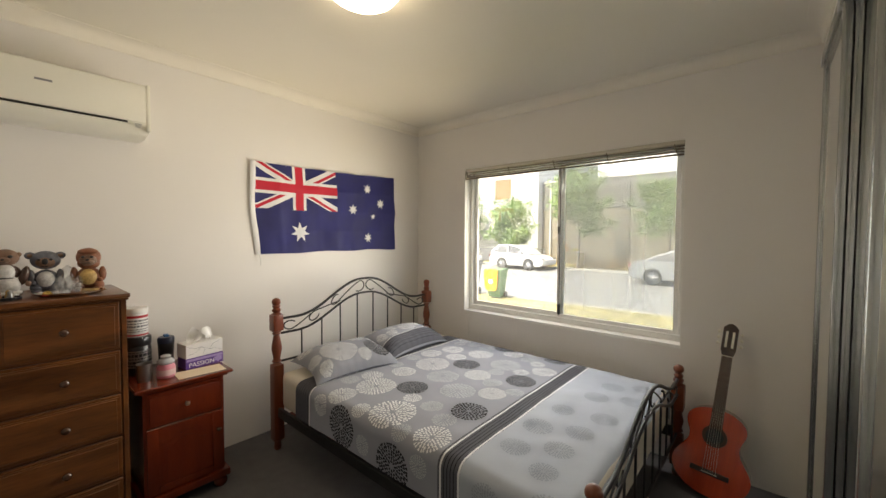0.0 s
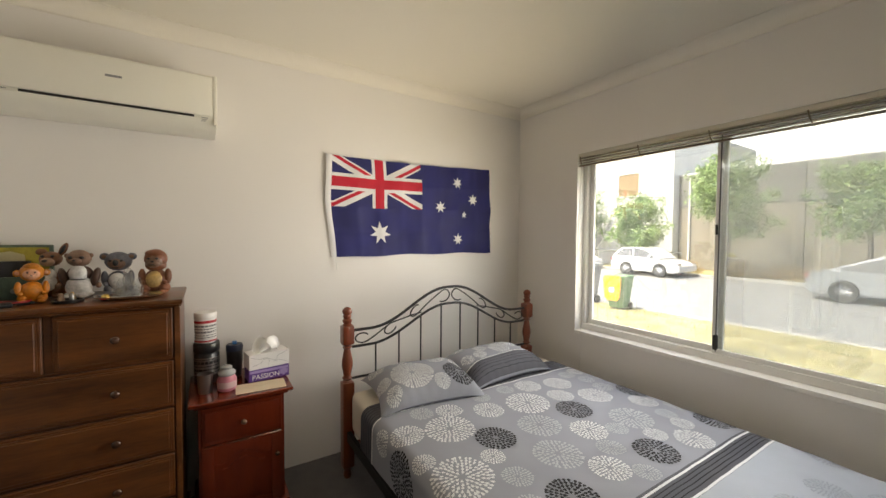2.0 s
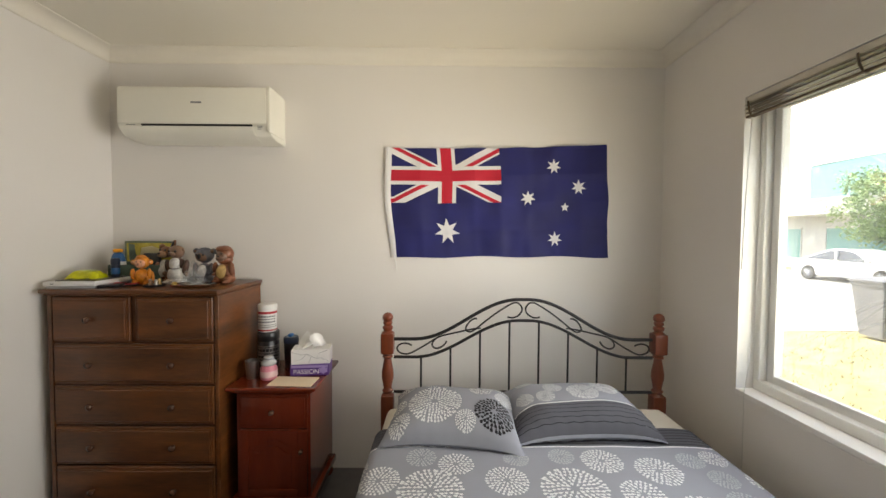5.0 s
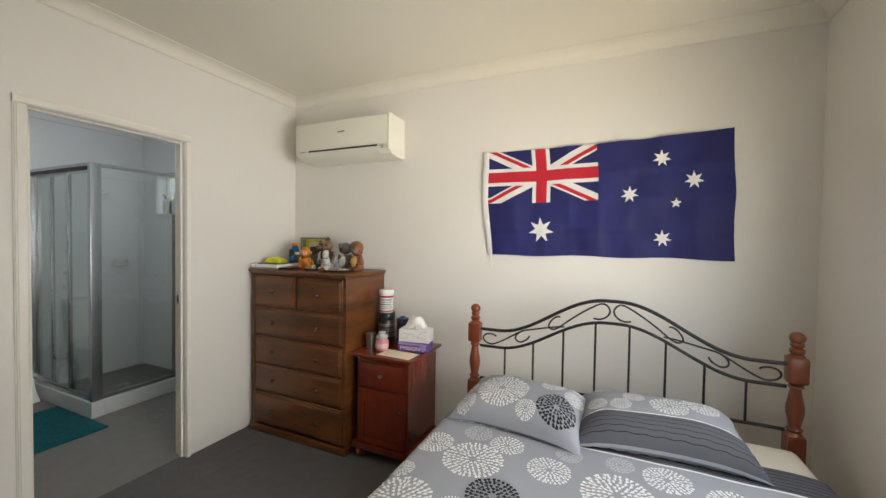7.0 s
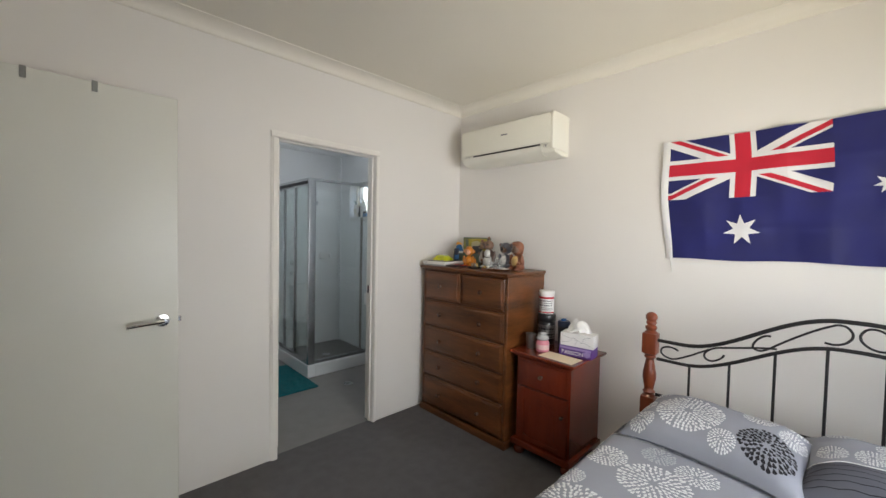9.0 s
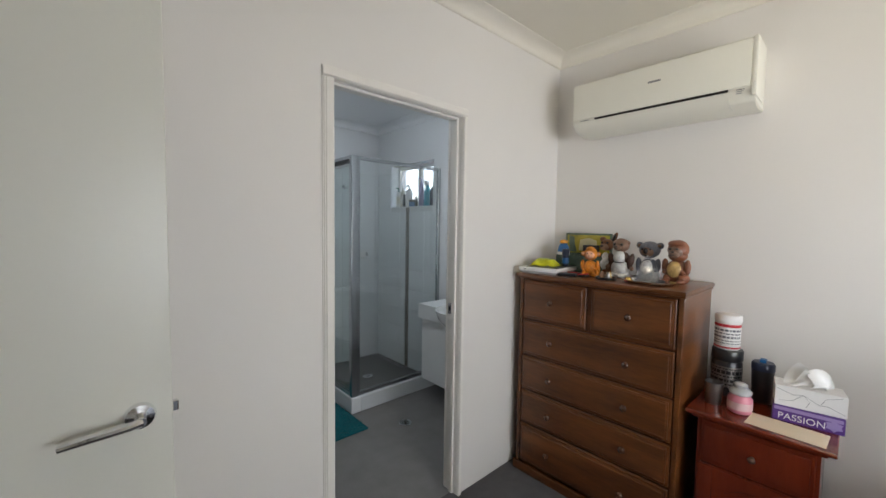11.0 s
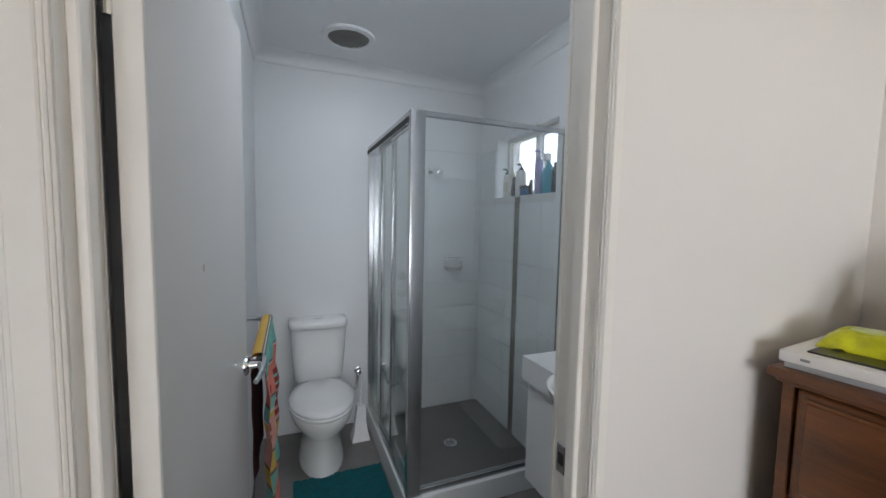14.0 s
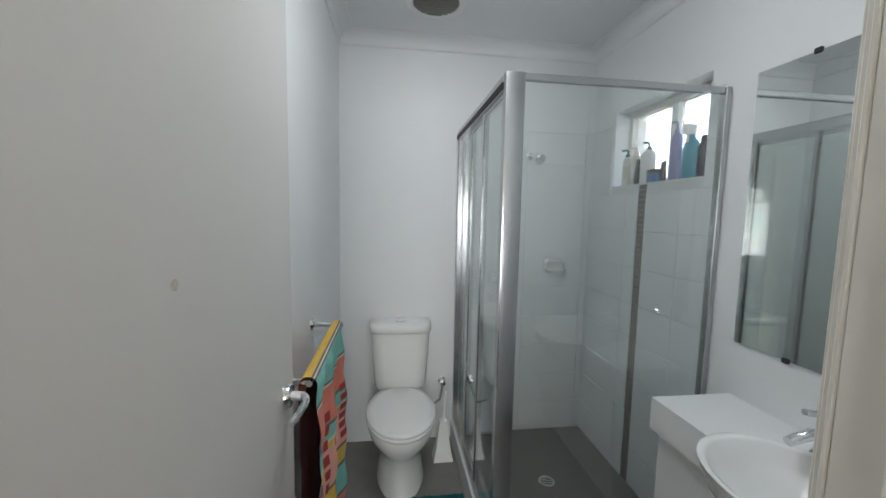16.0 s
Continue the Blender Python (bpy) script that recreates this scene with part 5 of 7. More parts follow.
part("brush", tube(B(), [(0, 0, 0.03), (0, 0, 0.10), (-0.004, 0, 0.28), (-0.012, 0, 0.42)], [0.022, 0.020, 0.007, 0.008], 10), SEATPLASTIC, tb)

# ---- vanity ----
va = thing("vanity_unit", "white wall-hung vanity unit with a curved front", "vanity unit", "", pose(BXW, -0.60, 0))
part("cabinet", box(B(), 0.0, 0.285, 0.01, 0.85, 0.16, 0.640, 0.003), LAMINATE, va, "white laminate cabinet")
bite = [(0.295 - 0.190 * math.cos(a), 0.50 + 0.220 * math.sin(a)) for a in [radians(-100 + 10 * k) for k in range(21)]]
part("countertop", prism(B(), [(0.0, 0.0), (0.33, 0.0)] + bite + [(0.33, 0.90), (0.0, 0.90)], "z", 0.70, 0.82), LAMINATE, va, "thick white top cut out for the basin")
part("door", box(B(), 0.285, 0.300, 0.012, 0.42, 0.165, 0.69, 0.003), LAMINATE, va), part("door", box(B(), 0.285, 0.300, 0.425, 0.845, 0.165, 0.69, 0.003), LAMINATE, va)
ba = thing("wash_basin", "white ceramic semi-recessed basin", "basin", "", pose(BXW + 0.295, -0.10, 0.82))
part("bowl", lathe(B(), [(0.05, -0.14), (0.14, -0.12), (0.21, -0.05), (0.232, 0.005), (0.236, 0.018), (0.228, 0.022), (0.210, 0.012), (0.19, -0.03), (0.13, -0.09), (0.05, -0.11), (0.003, -0.112)], None, 40, False, 0.86, 0.98), CERAMIC, ba, "", 70)
part("waste", lathe(B(), [(0.003, -0.109), (0.02, -0.109), (0.022, -0.111)], None, 16, False), CHROME, ba, "chrome waste")
tp = thing("basin_mixer", "chrome lever mixer tap on the basin", "tap", "", pose(BXW + 0.075, -0.205, 0.82) @ Matrix.Scale(1.25, 4))
part("body", lathe(B(), [(0.036, 0), (0.032, 0.008), (0.022, 0.02), (0.020, 0.07), (0.022, 0.085)], None, 20), CHROME, tp, "", 60)
part("spout", tube(B(), [(0.0, 0, 0.05), (0.05, 0, 0.065), (0.11, 0, 0.05)], [0.014, 0.013, 0.011], 12), CHROME, tp)
part("lever", tube(B(), [(0, 0, 0.085), (-0.002, 0, 0.098), (0.04, 0.01, 0.115), (0.09, 0.012, 0.125)], [0.021, 0.018, 0.009, 0.007], 12), CHROME, tp)
mi = thing("wall_mirror", "frameless bathroom mirror held by small clips", "mirror", "", pose(BXW, 0, 0))
part("glass", box(B(), 0.004, 0.009, -0.595, 0.30, 1.03, 2.02, 0.001), MIRROR, mi, "", 0)
part("backing", box(B(), 0.001, 0.004, -0.596, 0.301, 1.029, 2.021), RUBBERSHADE, mi)
for y in (-0.40, 0.12):
    for z in (1.03, 2.02):
        part("clip", box(B(), 0.002, 0.014, y - 0.012, y + 0.012, z - 0.009, z + 0.009, 0.003), RUBBERSHADE, mi)

# ---- bath mat ----
bmt = B()
surface(bmt, lambda u, v: Vector((-2.075 + 0.50 * u, -1.20 + 0.77 * v, 0.008 + 0.010 * noise.noise(Vector((u * 40, v * 60, 0))) + 0.006 * noise.noise(Vector((u * 9, v * 9, 2))))), 60, 90)
r = bmesh.ops.extrude_face_region(bmt, geom=bmt.faces[:])
for v in [g for g in r["geom"] if isinstance(g, bmesh.types.BMVert)]:
    v.co.z = -0.0025
tagged(link("bath_mat", bmt, MATTEAL, 60), "shaggy teal bath mat on the floor", "bath mat")

# ---- towel on its rail ----
tr_ = thing("towel_rail", "chrome towel rail on the bathroom wall", "towel rail", "", pose(BXE, 0, 1.04))
part("bar", tube(B(), [(-0.105, -0.90, 0), (-0.105, -0.345, 0)], 0.009, 10), CHROME, tr_)
for y in (-0.89, -0.36):
    part("bracket", lathe(B(), [(0.024, 0), (0.022, 0.010), (0.011, 0.014), (0.011, 0.11)], pose(0, y, 0, 0, -90, 0), 16), CHROME, tr_)
towel_cols = {"yellow": (0.66, 0.43, 0.09), "mint": (0.20, 0.50, 0.45), "coral": (0.70, 0.22, 0.16), "grey": (0.17, 0.15, 0.14), "cream": (0.62, 0.58, 0.52), "red": (0.38, 0.05, 0.045), "maroon": (0.10, 0.02, 0.022), "pink": (0.72, 0.36, 0.30)}
TCOL = {k: mat("towel_" + k, c, 0.95, var=0.15, scale=20, bump=0.7, bscale=240, fine=1.0) for k, c in towel_cols.items()}
tw = thing("towel", "multicoloured striped and checked bath towel on a rail", "towel", "", pose(BXE, 0.30, 1.04))


def towel_pt(y, t, lift=0.0):
    """y along the rail, t down over the front (positive) or the back."""
    f = 0.013 * math.sin(29 * y + 1.3) * min(1, abs(t) / 0.3) + 0.005 * math.sin(51 * y) + 0.004 * math.sin(37 * t + 9 * y)
    r_ = 0.024
    if abs(t) < 0.053:
        a = t / 0.053 * math.pi / 2
        return Vector((-0.105 - (r_ + lift) * math.sin(a), y, (r_ + lift) * math.cos(a)))
    s = 1 if t > 0 else -1
    return Vector((-0.105 - s * (r_ + lift) - (f if s > 0 else f * 0.3), y, -(abs(t) - 0.053)))


ty0, ty1 = -1.165, -0.635
runs = [(-0.55, -0.10, "maroon"), (-0.10, -0.03, "coral"), (-0.03, 0.012, "yellow"), (0.012, 0.020, "grey"), (0.020, 0.026, "cream"), (0.026, 0.034, "grey"), (0.034, 0.12, "mint"), (0.12, 0.128, "grey"), (0.128, 0.136, "cream"), (0.136, 0.25, "coral"), (0.25, 0.262, "grey"), (0.262, 0.31, "mint"), (0.31, 0.32, "cream"), (0.32, 0.34, "yellow"), (0.34, 0.47, "pink"), (0.47, 0.482, "grey"), (0.482, 0.55, "yellow"), (0.55, 0.562, "grey"), (0.562, 0.66, "mint"), (0.66, 0.674, "grey"), (0.674, 0.86, "coral")]
for t0, t1, c in runs:
    bm = B()
    n = max(2, int((t1 - t0) / 0.012))
    surface(bm, lambda u, v: towel_pt(ty0 + (ty1 - ty0) * u, t0 + (t1 - t0) * v), 40, n)
    part("stripe", bm, TCOL[c], tw, c + " stripe", 80)
for y0, y1, t0, t1, c in ((-0.80, -0.72, 0.21, 0.50, "red"), (-0.99, -0.90, 0.30, 0.62, "red"), (-1.12, -1.03, 0.24, 0.46, "red")):
    for i in range(6):
        a = t0 + (t1 - t0) * i / 6
        bm = B()
        surface(bm, lambda u, v: towel_pt(y0 + (y1 - y0) * u, a + (t1 - t0) / 9 * v, 0.002), 8, 4)
        part("check", bm, TCOL[c], tw, "dark red check", 80)

# ---- outside ----
GZ = -0.25
GRASS = mat("dry_lawn", (0.27, 0.235, 0.105), 0.95, var=0.5, scale=3.0, bump=0.8, bscale=60)
ROAD = mat("pale_asphalt", (0.20, 0.197, 0.192), 0.9, var=0.12, scale=0.8, bump=0.4, bscale=90)
KERB = mat("kerb_concrete", (0.33, 0.315, 0.29), 0.9, var=0.15, scale=3)
WAREHOUSE = mat("beige_tilt_panel", (0.22, 0.195, 0.155), 0.85, var=0.08, scale=0.7, bump=0.1)
WAREGREY = mat("grey_tilt_panel", (0.155, 0.15, 0.14), 0.85, var=0.08, scale=0.7, bump=0.1)
RENDERWHITE = mat("white_render", (0.50, 0.49, 0.475), 0.85, var=0.06, scale=0.8, bump=0.1)
TEALGLASS = mat("teal_window_glass", (0.16, 0.32, 0.32), 0.15, var=0.1)
TANBLIND = mat("tan_window", (0.24, 0.165, 0.085), 0.4, var=0.1)
BARK = mat("grey_bark", (0.16, 0.13, 0.10), 0.9, var=0.3, scale=12, bump=0.5)
LEAF = mat("green_leaf", (0.17, 0.26, 0.075), 0.55, var=0.45, scale=1.6)
SHRUB = mat("shrub_leaf", (0.25, 0.165, 0.065), 0.6, var=0.5, scale=2.5)
CARWHITE = mat("white_car_paint", (0.55, 0.55, 0.56), 0.2, var=0.02, bump=0, coat=0.6)
CARSILVER = mat("silver_car_paint", (0.30, 0.315, 0.34), 0.22, metal=0.2, var=0.03, bump=0, coat=0.6)
CARGLASS = mat("tinted_car_glass", (0.075, 0.08, 0.085), 0.08, var=0.0, bump=0)
TYRE = mat("tyre_rubber", (0.02, 0.02, 0.02), 0.8)
RIM = mat("alloy_rim", (0.6, 0.6, 0.62), 0.25, metal=0.9)
BINGREEN = mat("green_bin_plastic", (0.10, 0.20, 0.09), 0.5, var=0.1)
BINYELLOW = mat("yellow_bin_lid", (0.74, 0.30, 0.0), 0.45, var=0.06)
BINGREY = mat("grey_bin_plastic", (0.13, 0.13, 0.14), 0.5, var=0.1)

structure("ground", box(B(), -160, 160, 4.16, 10.5, GZ - 0.3, GZ), GRASS, "sun-bleached dry verge lawn", "lawn")
structure("ground_beside_house", box(box(B(), -160, BXW - 0.2, -60, 4.16, GZ - 0.3, GZ - 0.004), 1.7, 160, -60, 4.16, GZ - 0.3, GZ - 0.004), GRASS, "dry lawn beside the house", "lawn")
structure("kerb_near", box(B(), -160, 160, 10.5, 10.72, GZ - 0.3, GZ + 0.01, 0.02), KERB, "pale concrete kerb", "kerb")
structure("road", box(B(), -160, 160, 10.72, 21.2, GZ - 0.4, GZ - 0.11), ROAD, "sunlit pale asphalt road", "road")
structure("kerb_far", box(B(), -160, 160, 21.2, 21.42, GZ - 0.3, GZ + 0.02, 0.02), KERB, "pale concrete kerb", "kerb")
structure("ground_far", box(B(), -160, 160, 21.42, 300, GZ - 0.3, GZ), GRASS, "dry planted strip", "ground")
structure("driveway", box(B(), -9.6, -7.6, 4.3, 10.5, GZ, GZ + 0.012), KERB, "pale concrete crossover", "driveway")

# house outer skin: eaves above the window
bm = box(B(), -3.6, 2.4, 3.3, 4.75, ZC + 0.16, ZC + 0.30)
structure("roof_eaves", box(bm, -3.6, 2.4, -2.6, 3.3, ZC + 0.16, ZC + 0.30), RENDERWHITE, "white eaves", "eaves")

# grass blades near the window and along the kerb
rg = random.Random(11)
bm = B()
for k in range(5200):
    x, y = rg.uniform(-9, 3), rg.uniform(4.6, 10.45)
    h, a = rg.uniform(0.015, 0.045), rg.uniform(0, 6.28)
    dx, dy = 0.008 * math.cos(a), 0.008 * math.sin(a)
    bm.faces.new([bm.verts.new((x - dx, y - dy, GZ)), bm.verts.new((x + dx, y + dy, GZ)), bm.verts.new((x + dy * 2 * rg.random(), y + dx * 2, GZ + h))])
tagged(link("grass", bm, GRASS, 0), "sparse dry grass tufts", "grass", "", "stuff")

# warehouse and office across the road
wh = thing("warehouse", "long beige concrete warehouse across the road", "building", "", pose(0, 24.5, GZ))
for k in range(9):
    x0 = -11.6 + 5.4 * k
    part("panel", box(B(), x0 + 0.012, x0 + 5.388, 0, 0.2, 0, 3.45, 0.01), WAREHOUSE, wh, "beige concrete panel")
    part("upper_panel", box(B(), x0 + 0.012, x0 + 5.388, -0.03, 0.2, 3.47, 5.2, 0.01), WAREGREY, wh, "grey upper panel")
part("parapet", box(B(), -11.6, 37, -0.05, 0.3, 5.2, 5.3, 0.01), RENDERWHITE, wh)
part("body", box(B(), -11.5, 37, 0.2, 14, 0, 5.15), WAREGREY, wh)
for x in (-11.0, -0.6):
    part("downpipe", tube(B(), [(x, -0.08, 0), (x, -0.08, 5.1)], 0.06, 8), RENDERWHITE, wh)
of = thing("office_building", "white two-storey office with tinted windows across the road", "building", "", pose(0, 24.0, GZ))
part("wall", box(B(), -34, -11.9, 0, 12, 0, 8.2), RENDERWHITE, of)
part("column", box(B(), -12.9, -11.61, -0.12, 0.6, 0, 8.6, 0.02), RENDERWHITE, of)
part("canopy", box(B(), -24, -17.5, -1.6, 0, 3.0, 3.3, 0.02), RENDERWHITE, of)
for x, z, w, h, m in ((-15.0, 4.3, 1.3, 1.35, TANBLIND), (-15.0, 1.4, 1.3, 1.3, TANBLIND), (-22.5, 4.0, 4.2, 1.9, TEALGLASS), (-28.5, 4.0, 4.2, 1.9, TEALGLASS), (-21.5, 0.6, 3.0, 1.7, TEALGLASS), (-27, 0.6, 4.0, 1.7, TEALGLASS)):
    w_ = part("window", box(box(box(box(B(), x - 0.06, x + w + 0.06, -0.05, 0.02, z + h, z + h + 0.08, 0.01), x - 0.06, x + w + 0.06, -0.08, 0.02, z - 0.08, z, 0.01), x - 0.06, x, -0.05, 0.02, z, z + h, 0.01), x + w, x + w + 0.06, -0.05, 0.02, z, z + h, 0.01), RENDERWHITE, of)
    part("pane", box(B(), x, x + w, -0.02, -0.004, z, z + h), m, w_, "tinted glass")
part("doorway", box(B(), -18.6, -17.4, -0.03, -0.004, 0, 2.7), CARGLASS, of, "dark glazed doorway")
part("stair_stringer", prism(B(), [(-17.0, 0.1), (-16.6, 0.1), (-13.6, 4.1), (-14.0, 4.1)], "y", -0.9, -0.8), RENDERWHITE, of, "sloping stair stringer")
rl = thing("handrail", "grey steel pipe handrail beside the planting", "handrail", "", pose(0, 22.4, GZ))
part("top_rail", tube(B(), [(-20, 0, 0.95), (-10.4, 0, 0.95)], 0.035, 8), SILVER, rl)
for k in range(7):
    part("post", tube(B(), [(-20 + 1.6 * k, 0, 0), (-20 + 1.6 * k, 0, 0.95)], 0.03, 8), SILVER, rl)


def tree(x, y, h, w, seed, trunk=0.32):
    r_ = random.Random(seed)
    t = thing("tree", "young leafy street tree in the planted strip", "tree", "street trees", pose(x, y, GZ))
    bm = tube(B(), [(0, 0, 0), (0.04, 0.02, h * 0.3), (-0.02, 0.03, h * 0.55), (0.03, 0, h * 0.85)], [0.09, 0.07, 0.045, 0.012], 9)
    tips = []
    for k in range(16):
        z0 = h * r_.uniform(trunk * 0.8, 0.75)
        a = r_.uniform(0, 6.28)
        f = 1 - abs((z0 / h - 0.50)) * 1.1
        ln = w / 2 * r_.uniform(0.55, 1.0) * f
        p1 = (ln * 0.5 * math.cos(a), ln * 0.5 * math.sin(a), z0 + ln * 0.35)
        p2 = (ln * math.cos(a), ln * math.sin(a), z0 + ln * r_.uniform(0.5, 0.9))
        tube(bm, [(0, 0, z0 - 0.05), p1, p2], [0.028, 0.018, 0.006], 6)
        tips += [p1, p2, tuple((i + j) / 2 for i, j in zip(p1, p2))]
    tips += [(0, 0, h * f) for f in (0.55, 0.7, 0.85, 0.93)]
    part("trunk", bm, BARK, t, "slim grey trunk and limbs", 60)
    vs_, fs = [], []
    for p in tips:
        for c in range(4):
            q = [p[0] + r_.gauss(0, w * 0.085), p[1] + r_.gauss(0, w * 0.085), p[2] + r_.gauss(0, h * 0.05)]
            if q[2] > h or q[2] < h * trunk:
                continue
            for i in range(70):
                o = [q[j] + r_.gauss(0, 0.16) for j in range(3)]
                a, b, s = Vector((r_.gauss(0, 1), r_.gauss(0, 1), r_.gauss(0, 0.7))).normalized(), Vector((r_.gauss(0, 1), r_.gauss(0, 1), r_.gauss(0, 1))), r_.uniform(0.045, 0.09)
                n_ = a.cross(b).normalized() * s * 0.5
                k0 = len(vs_)
                o = Vector(o)
                vs_ += [o - a * s, o + n_, o + a * s, o - n_]
                fs.append((k0, k0 + 1, k0 + 2, k0 + 3))
    me = bpy.data.meshes.new("crown")
    me.from_pydata(vs_, [], fs)
    me.materials.append(LEAF)
    c = new("crown", me)
    c.parent = t
    c["label"] = "uneven green leafy crown"


tree(-12.2, 21.6, 4.0, 2.7, 1)
tree(-8.0, 21.4, 5.6, 3.1, 2)
tree(-3.7, 21.4, 4.7, 3.1, 3)
tree(-16.3, 21.6, 4.8, 3.6, 4)
tree(3.5, 21.5, 4.8, 3.4, 5)
# low shrubs
for k, x in enumerate((-7.6, -6.6, -5.9, -4.9, -9.8, 0.6, 1.8)):
    r_ = random.Random(40 + k)
    s = thing("shrub", "low olive and rust coloured shrub by the kerb", "shrub", "kerbside shrubs", pose(x, 21.95, GZ))
    part("stems", tube(B(), [(0, 0, 0), (0.02, 0, 0.3)], 0.02, 6), BARK, s)
    vs_, fs = [], []
    for i in range(650):
        a, rr = r_.uniform(0, 6.28), r_.random() ** 0.5
        o = Vector((0.65 * rr * math.cos(a), 0.45 * rr * math.sin(a), r_.uniform(0.03, 0.62 * math.sqrt(max(0.05, 1 - rr * rr)) + 0.08)))
        d, n_ = Vector((r_.gauss(0, 1), r_.gauss(0, 1), r_.gauss(0, 1))).normalized() * 0.05, Vector((r_.gauss(0, 1), r_.gauss(0, 1), r_.gauss(0, 1))).normalized() * 0.022
        k0 = len(vs_)
        vs_ += [o - d, o + n_, o + d, o - n_]
        fs.append((k0, k0 + 1, k0 + 2, k0 + 3))
    me = bpy.data.meshes.new("foliage")
    me.from_pydata(vs_, [], fs)
    me.materials.append(SHRUB)
    c = new("foliage", me)
    c.parent = s


def car(m, paint, sedan, label):
    """Facing +x, origin under the middle of the car."""
    c = thing("car", label, "car", "parked cars", m)
    L = 4.6 if sedan else 3.35
    hl = L / 2
    lower = [(-hl, 0.42), (-hl + 0.02, 0.30), (-hl + 0.2, 0.22), (hl - 0.2, 0.22), (hl - 0.02, 0.32), (hl, 0.50), (hl - 0.06, 0.62), (hl - 0.5, 0.74), (hl - 1.15, 0.86)]
    back = [(-hl + 0.95, 0.93), (-hl + 0.35, 0.92), (-hl + 0.05, 0.84)] if sedan else [(-hl + 0.35, 0.93), (-hl + 0.06, 0.88)]
    body = lower + back
    roof = [(hl - 1.20, 0.85), (hl - 1.95, 1.33), (hl - 2.5, 1.43), (hl - 3.0, 1.40), (-hl + 0.45, 0.92)] if sedan else [(hl - 0.95, 0.86), (hl - 1.5, 1.28), (hl - 2.0, 1.37), (-hl + 0.50, 1.34), (-hl + 0.10, 0.92)]
    bm = prism(B(), body, "y", -0.86, 0.86)
    bmesh.ops.bevel(bm, geom=list(bm.edges), offset=0.05, segments=2, affect="EDGES")
    part("body", bm, paint, c, "", 50)
    bm = B()
    lo = [[bm.verts.new((x, sgn * (0.84 - max(0, z - 0.9) * 0.42), z)) for x, z in roof] for sgn in (-1, 1)]
    for i in range(len(roof) - 1):
        bm.faces.new((lo[0][i], lo[0][i + 1], lo[1][i + 1], lo[1][i]))
    bm.faces.new(lo[0]), bm.faces.new(list(reversed(lo[1])))
    part("cabin", bm, paint, c, "", 50)
    cx = sum(p[0] for p in roof) / len(roof)
    win_o = [(cx + (x - cx) * 0.90, 0.92 + (z - 0.92) * 0.80 + 0.03) for x, z in roof]
    for sgn in (-1, 1):
        bm = B()
        v0 = [bm.verts.new((x, sgn * (0.848 - max(0, z - 0.9) * 0.42), z)) for x, z in win_o]
        v1 = [bm.verts.new((x, sgn * (0.835 - max(0, z - 0.9) * 0.42), z)) for x, z in win_o]
        bm.faces.new(v0), bm.faces.new(list(reversed(v1)))
        for i in range(len(v0)):
            bm.faces.new((v0[i], v0[(i + 1) % len(v0)], v1[(i + 1) % len(v0)], v1[i]))
        part("side_window", bm, CARGLASS, c, "dark tinted side window", 0)
        part("pillar", box(B(), cx - 0.06, cx + 0.02, sgn * 0.80 - 0.06, sgn * 0.80 + 0.06, 0.90, 1.38, 0.01), paint, c)
        part("mirror", box(B(), hl - 1.35, hl - 1.2, sgn * 0.93 - 0.08, sgn * 0.93 + 0.08, 0.90, 1.02, 0.03), paint, c)
        part("tail_light", box(B(), -hl + 0.0, -hl + 0.2, sgn * 0.70 - 0.15, sgn * 0.70 + 0.15, 0.68, 0.80, 0.02), mat("red_lamp", (0.35, 0.02, 0.02), 0.2), c)
        part("headlight", box(B(), hl - 0.35, hl - 0.06, sgn * 0.66 - 0.17, sgn * 0.66 + 0.17, 0.58, 0.68, 0.03), RIM, c)
        for x in (-hl + 0.85, hl - 0.85):
            w = part("wheel", lathe(B(), [(0.20, -0.09), (0.30, -0.10), (0.325, -0.06), (0.325, 0.06), (0.30, 0.10), (0.20, 0.09)], pose(x, sgn * 0.80, 0.325, 90, 0, 0), 24), TYRE, c, "black tyre", 50)
            part("rim", lathe(B(), [(0.04, 0.105), (0.06, 0.10), (0.2, 0.085), (0.215, 0.10), (0.205, 0.04)], pose(x, sgn * 0.80, 0.325, -90 * sgn, 0, 0), 20, False), CARGLASS, w)
            bm = B()
            for i in range(10):
                a = 2 * math.pi * i / 10
                tube(bm, [(x, sgn * 0.905, 0.325), (x + 0.2 * math.cos(a), sgn * 0.905, 0.325 + 0.2 * math.sin(a))], 0.016, 5)
            part("spokes", bm, RIM, w)
    return c


RZ = GZ - 0.11
car(pose(-10.7, 20.2, RZ), CARWHITE, False, "white hatchback parked at the far kerb")
car(pose(-2.0, 17.9, RZ), CARSILVER, True, "silver sedan parked at the far kerb")
car(pose(-16.3, 20.2, RZ), CARWHITE, True, "white sedan parked at the far kerb")


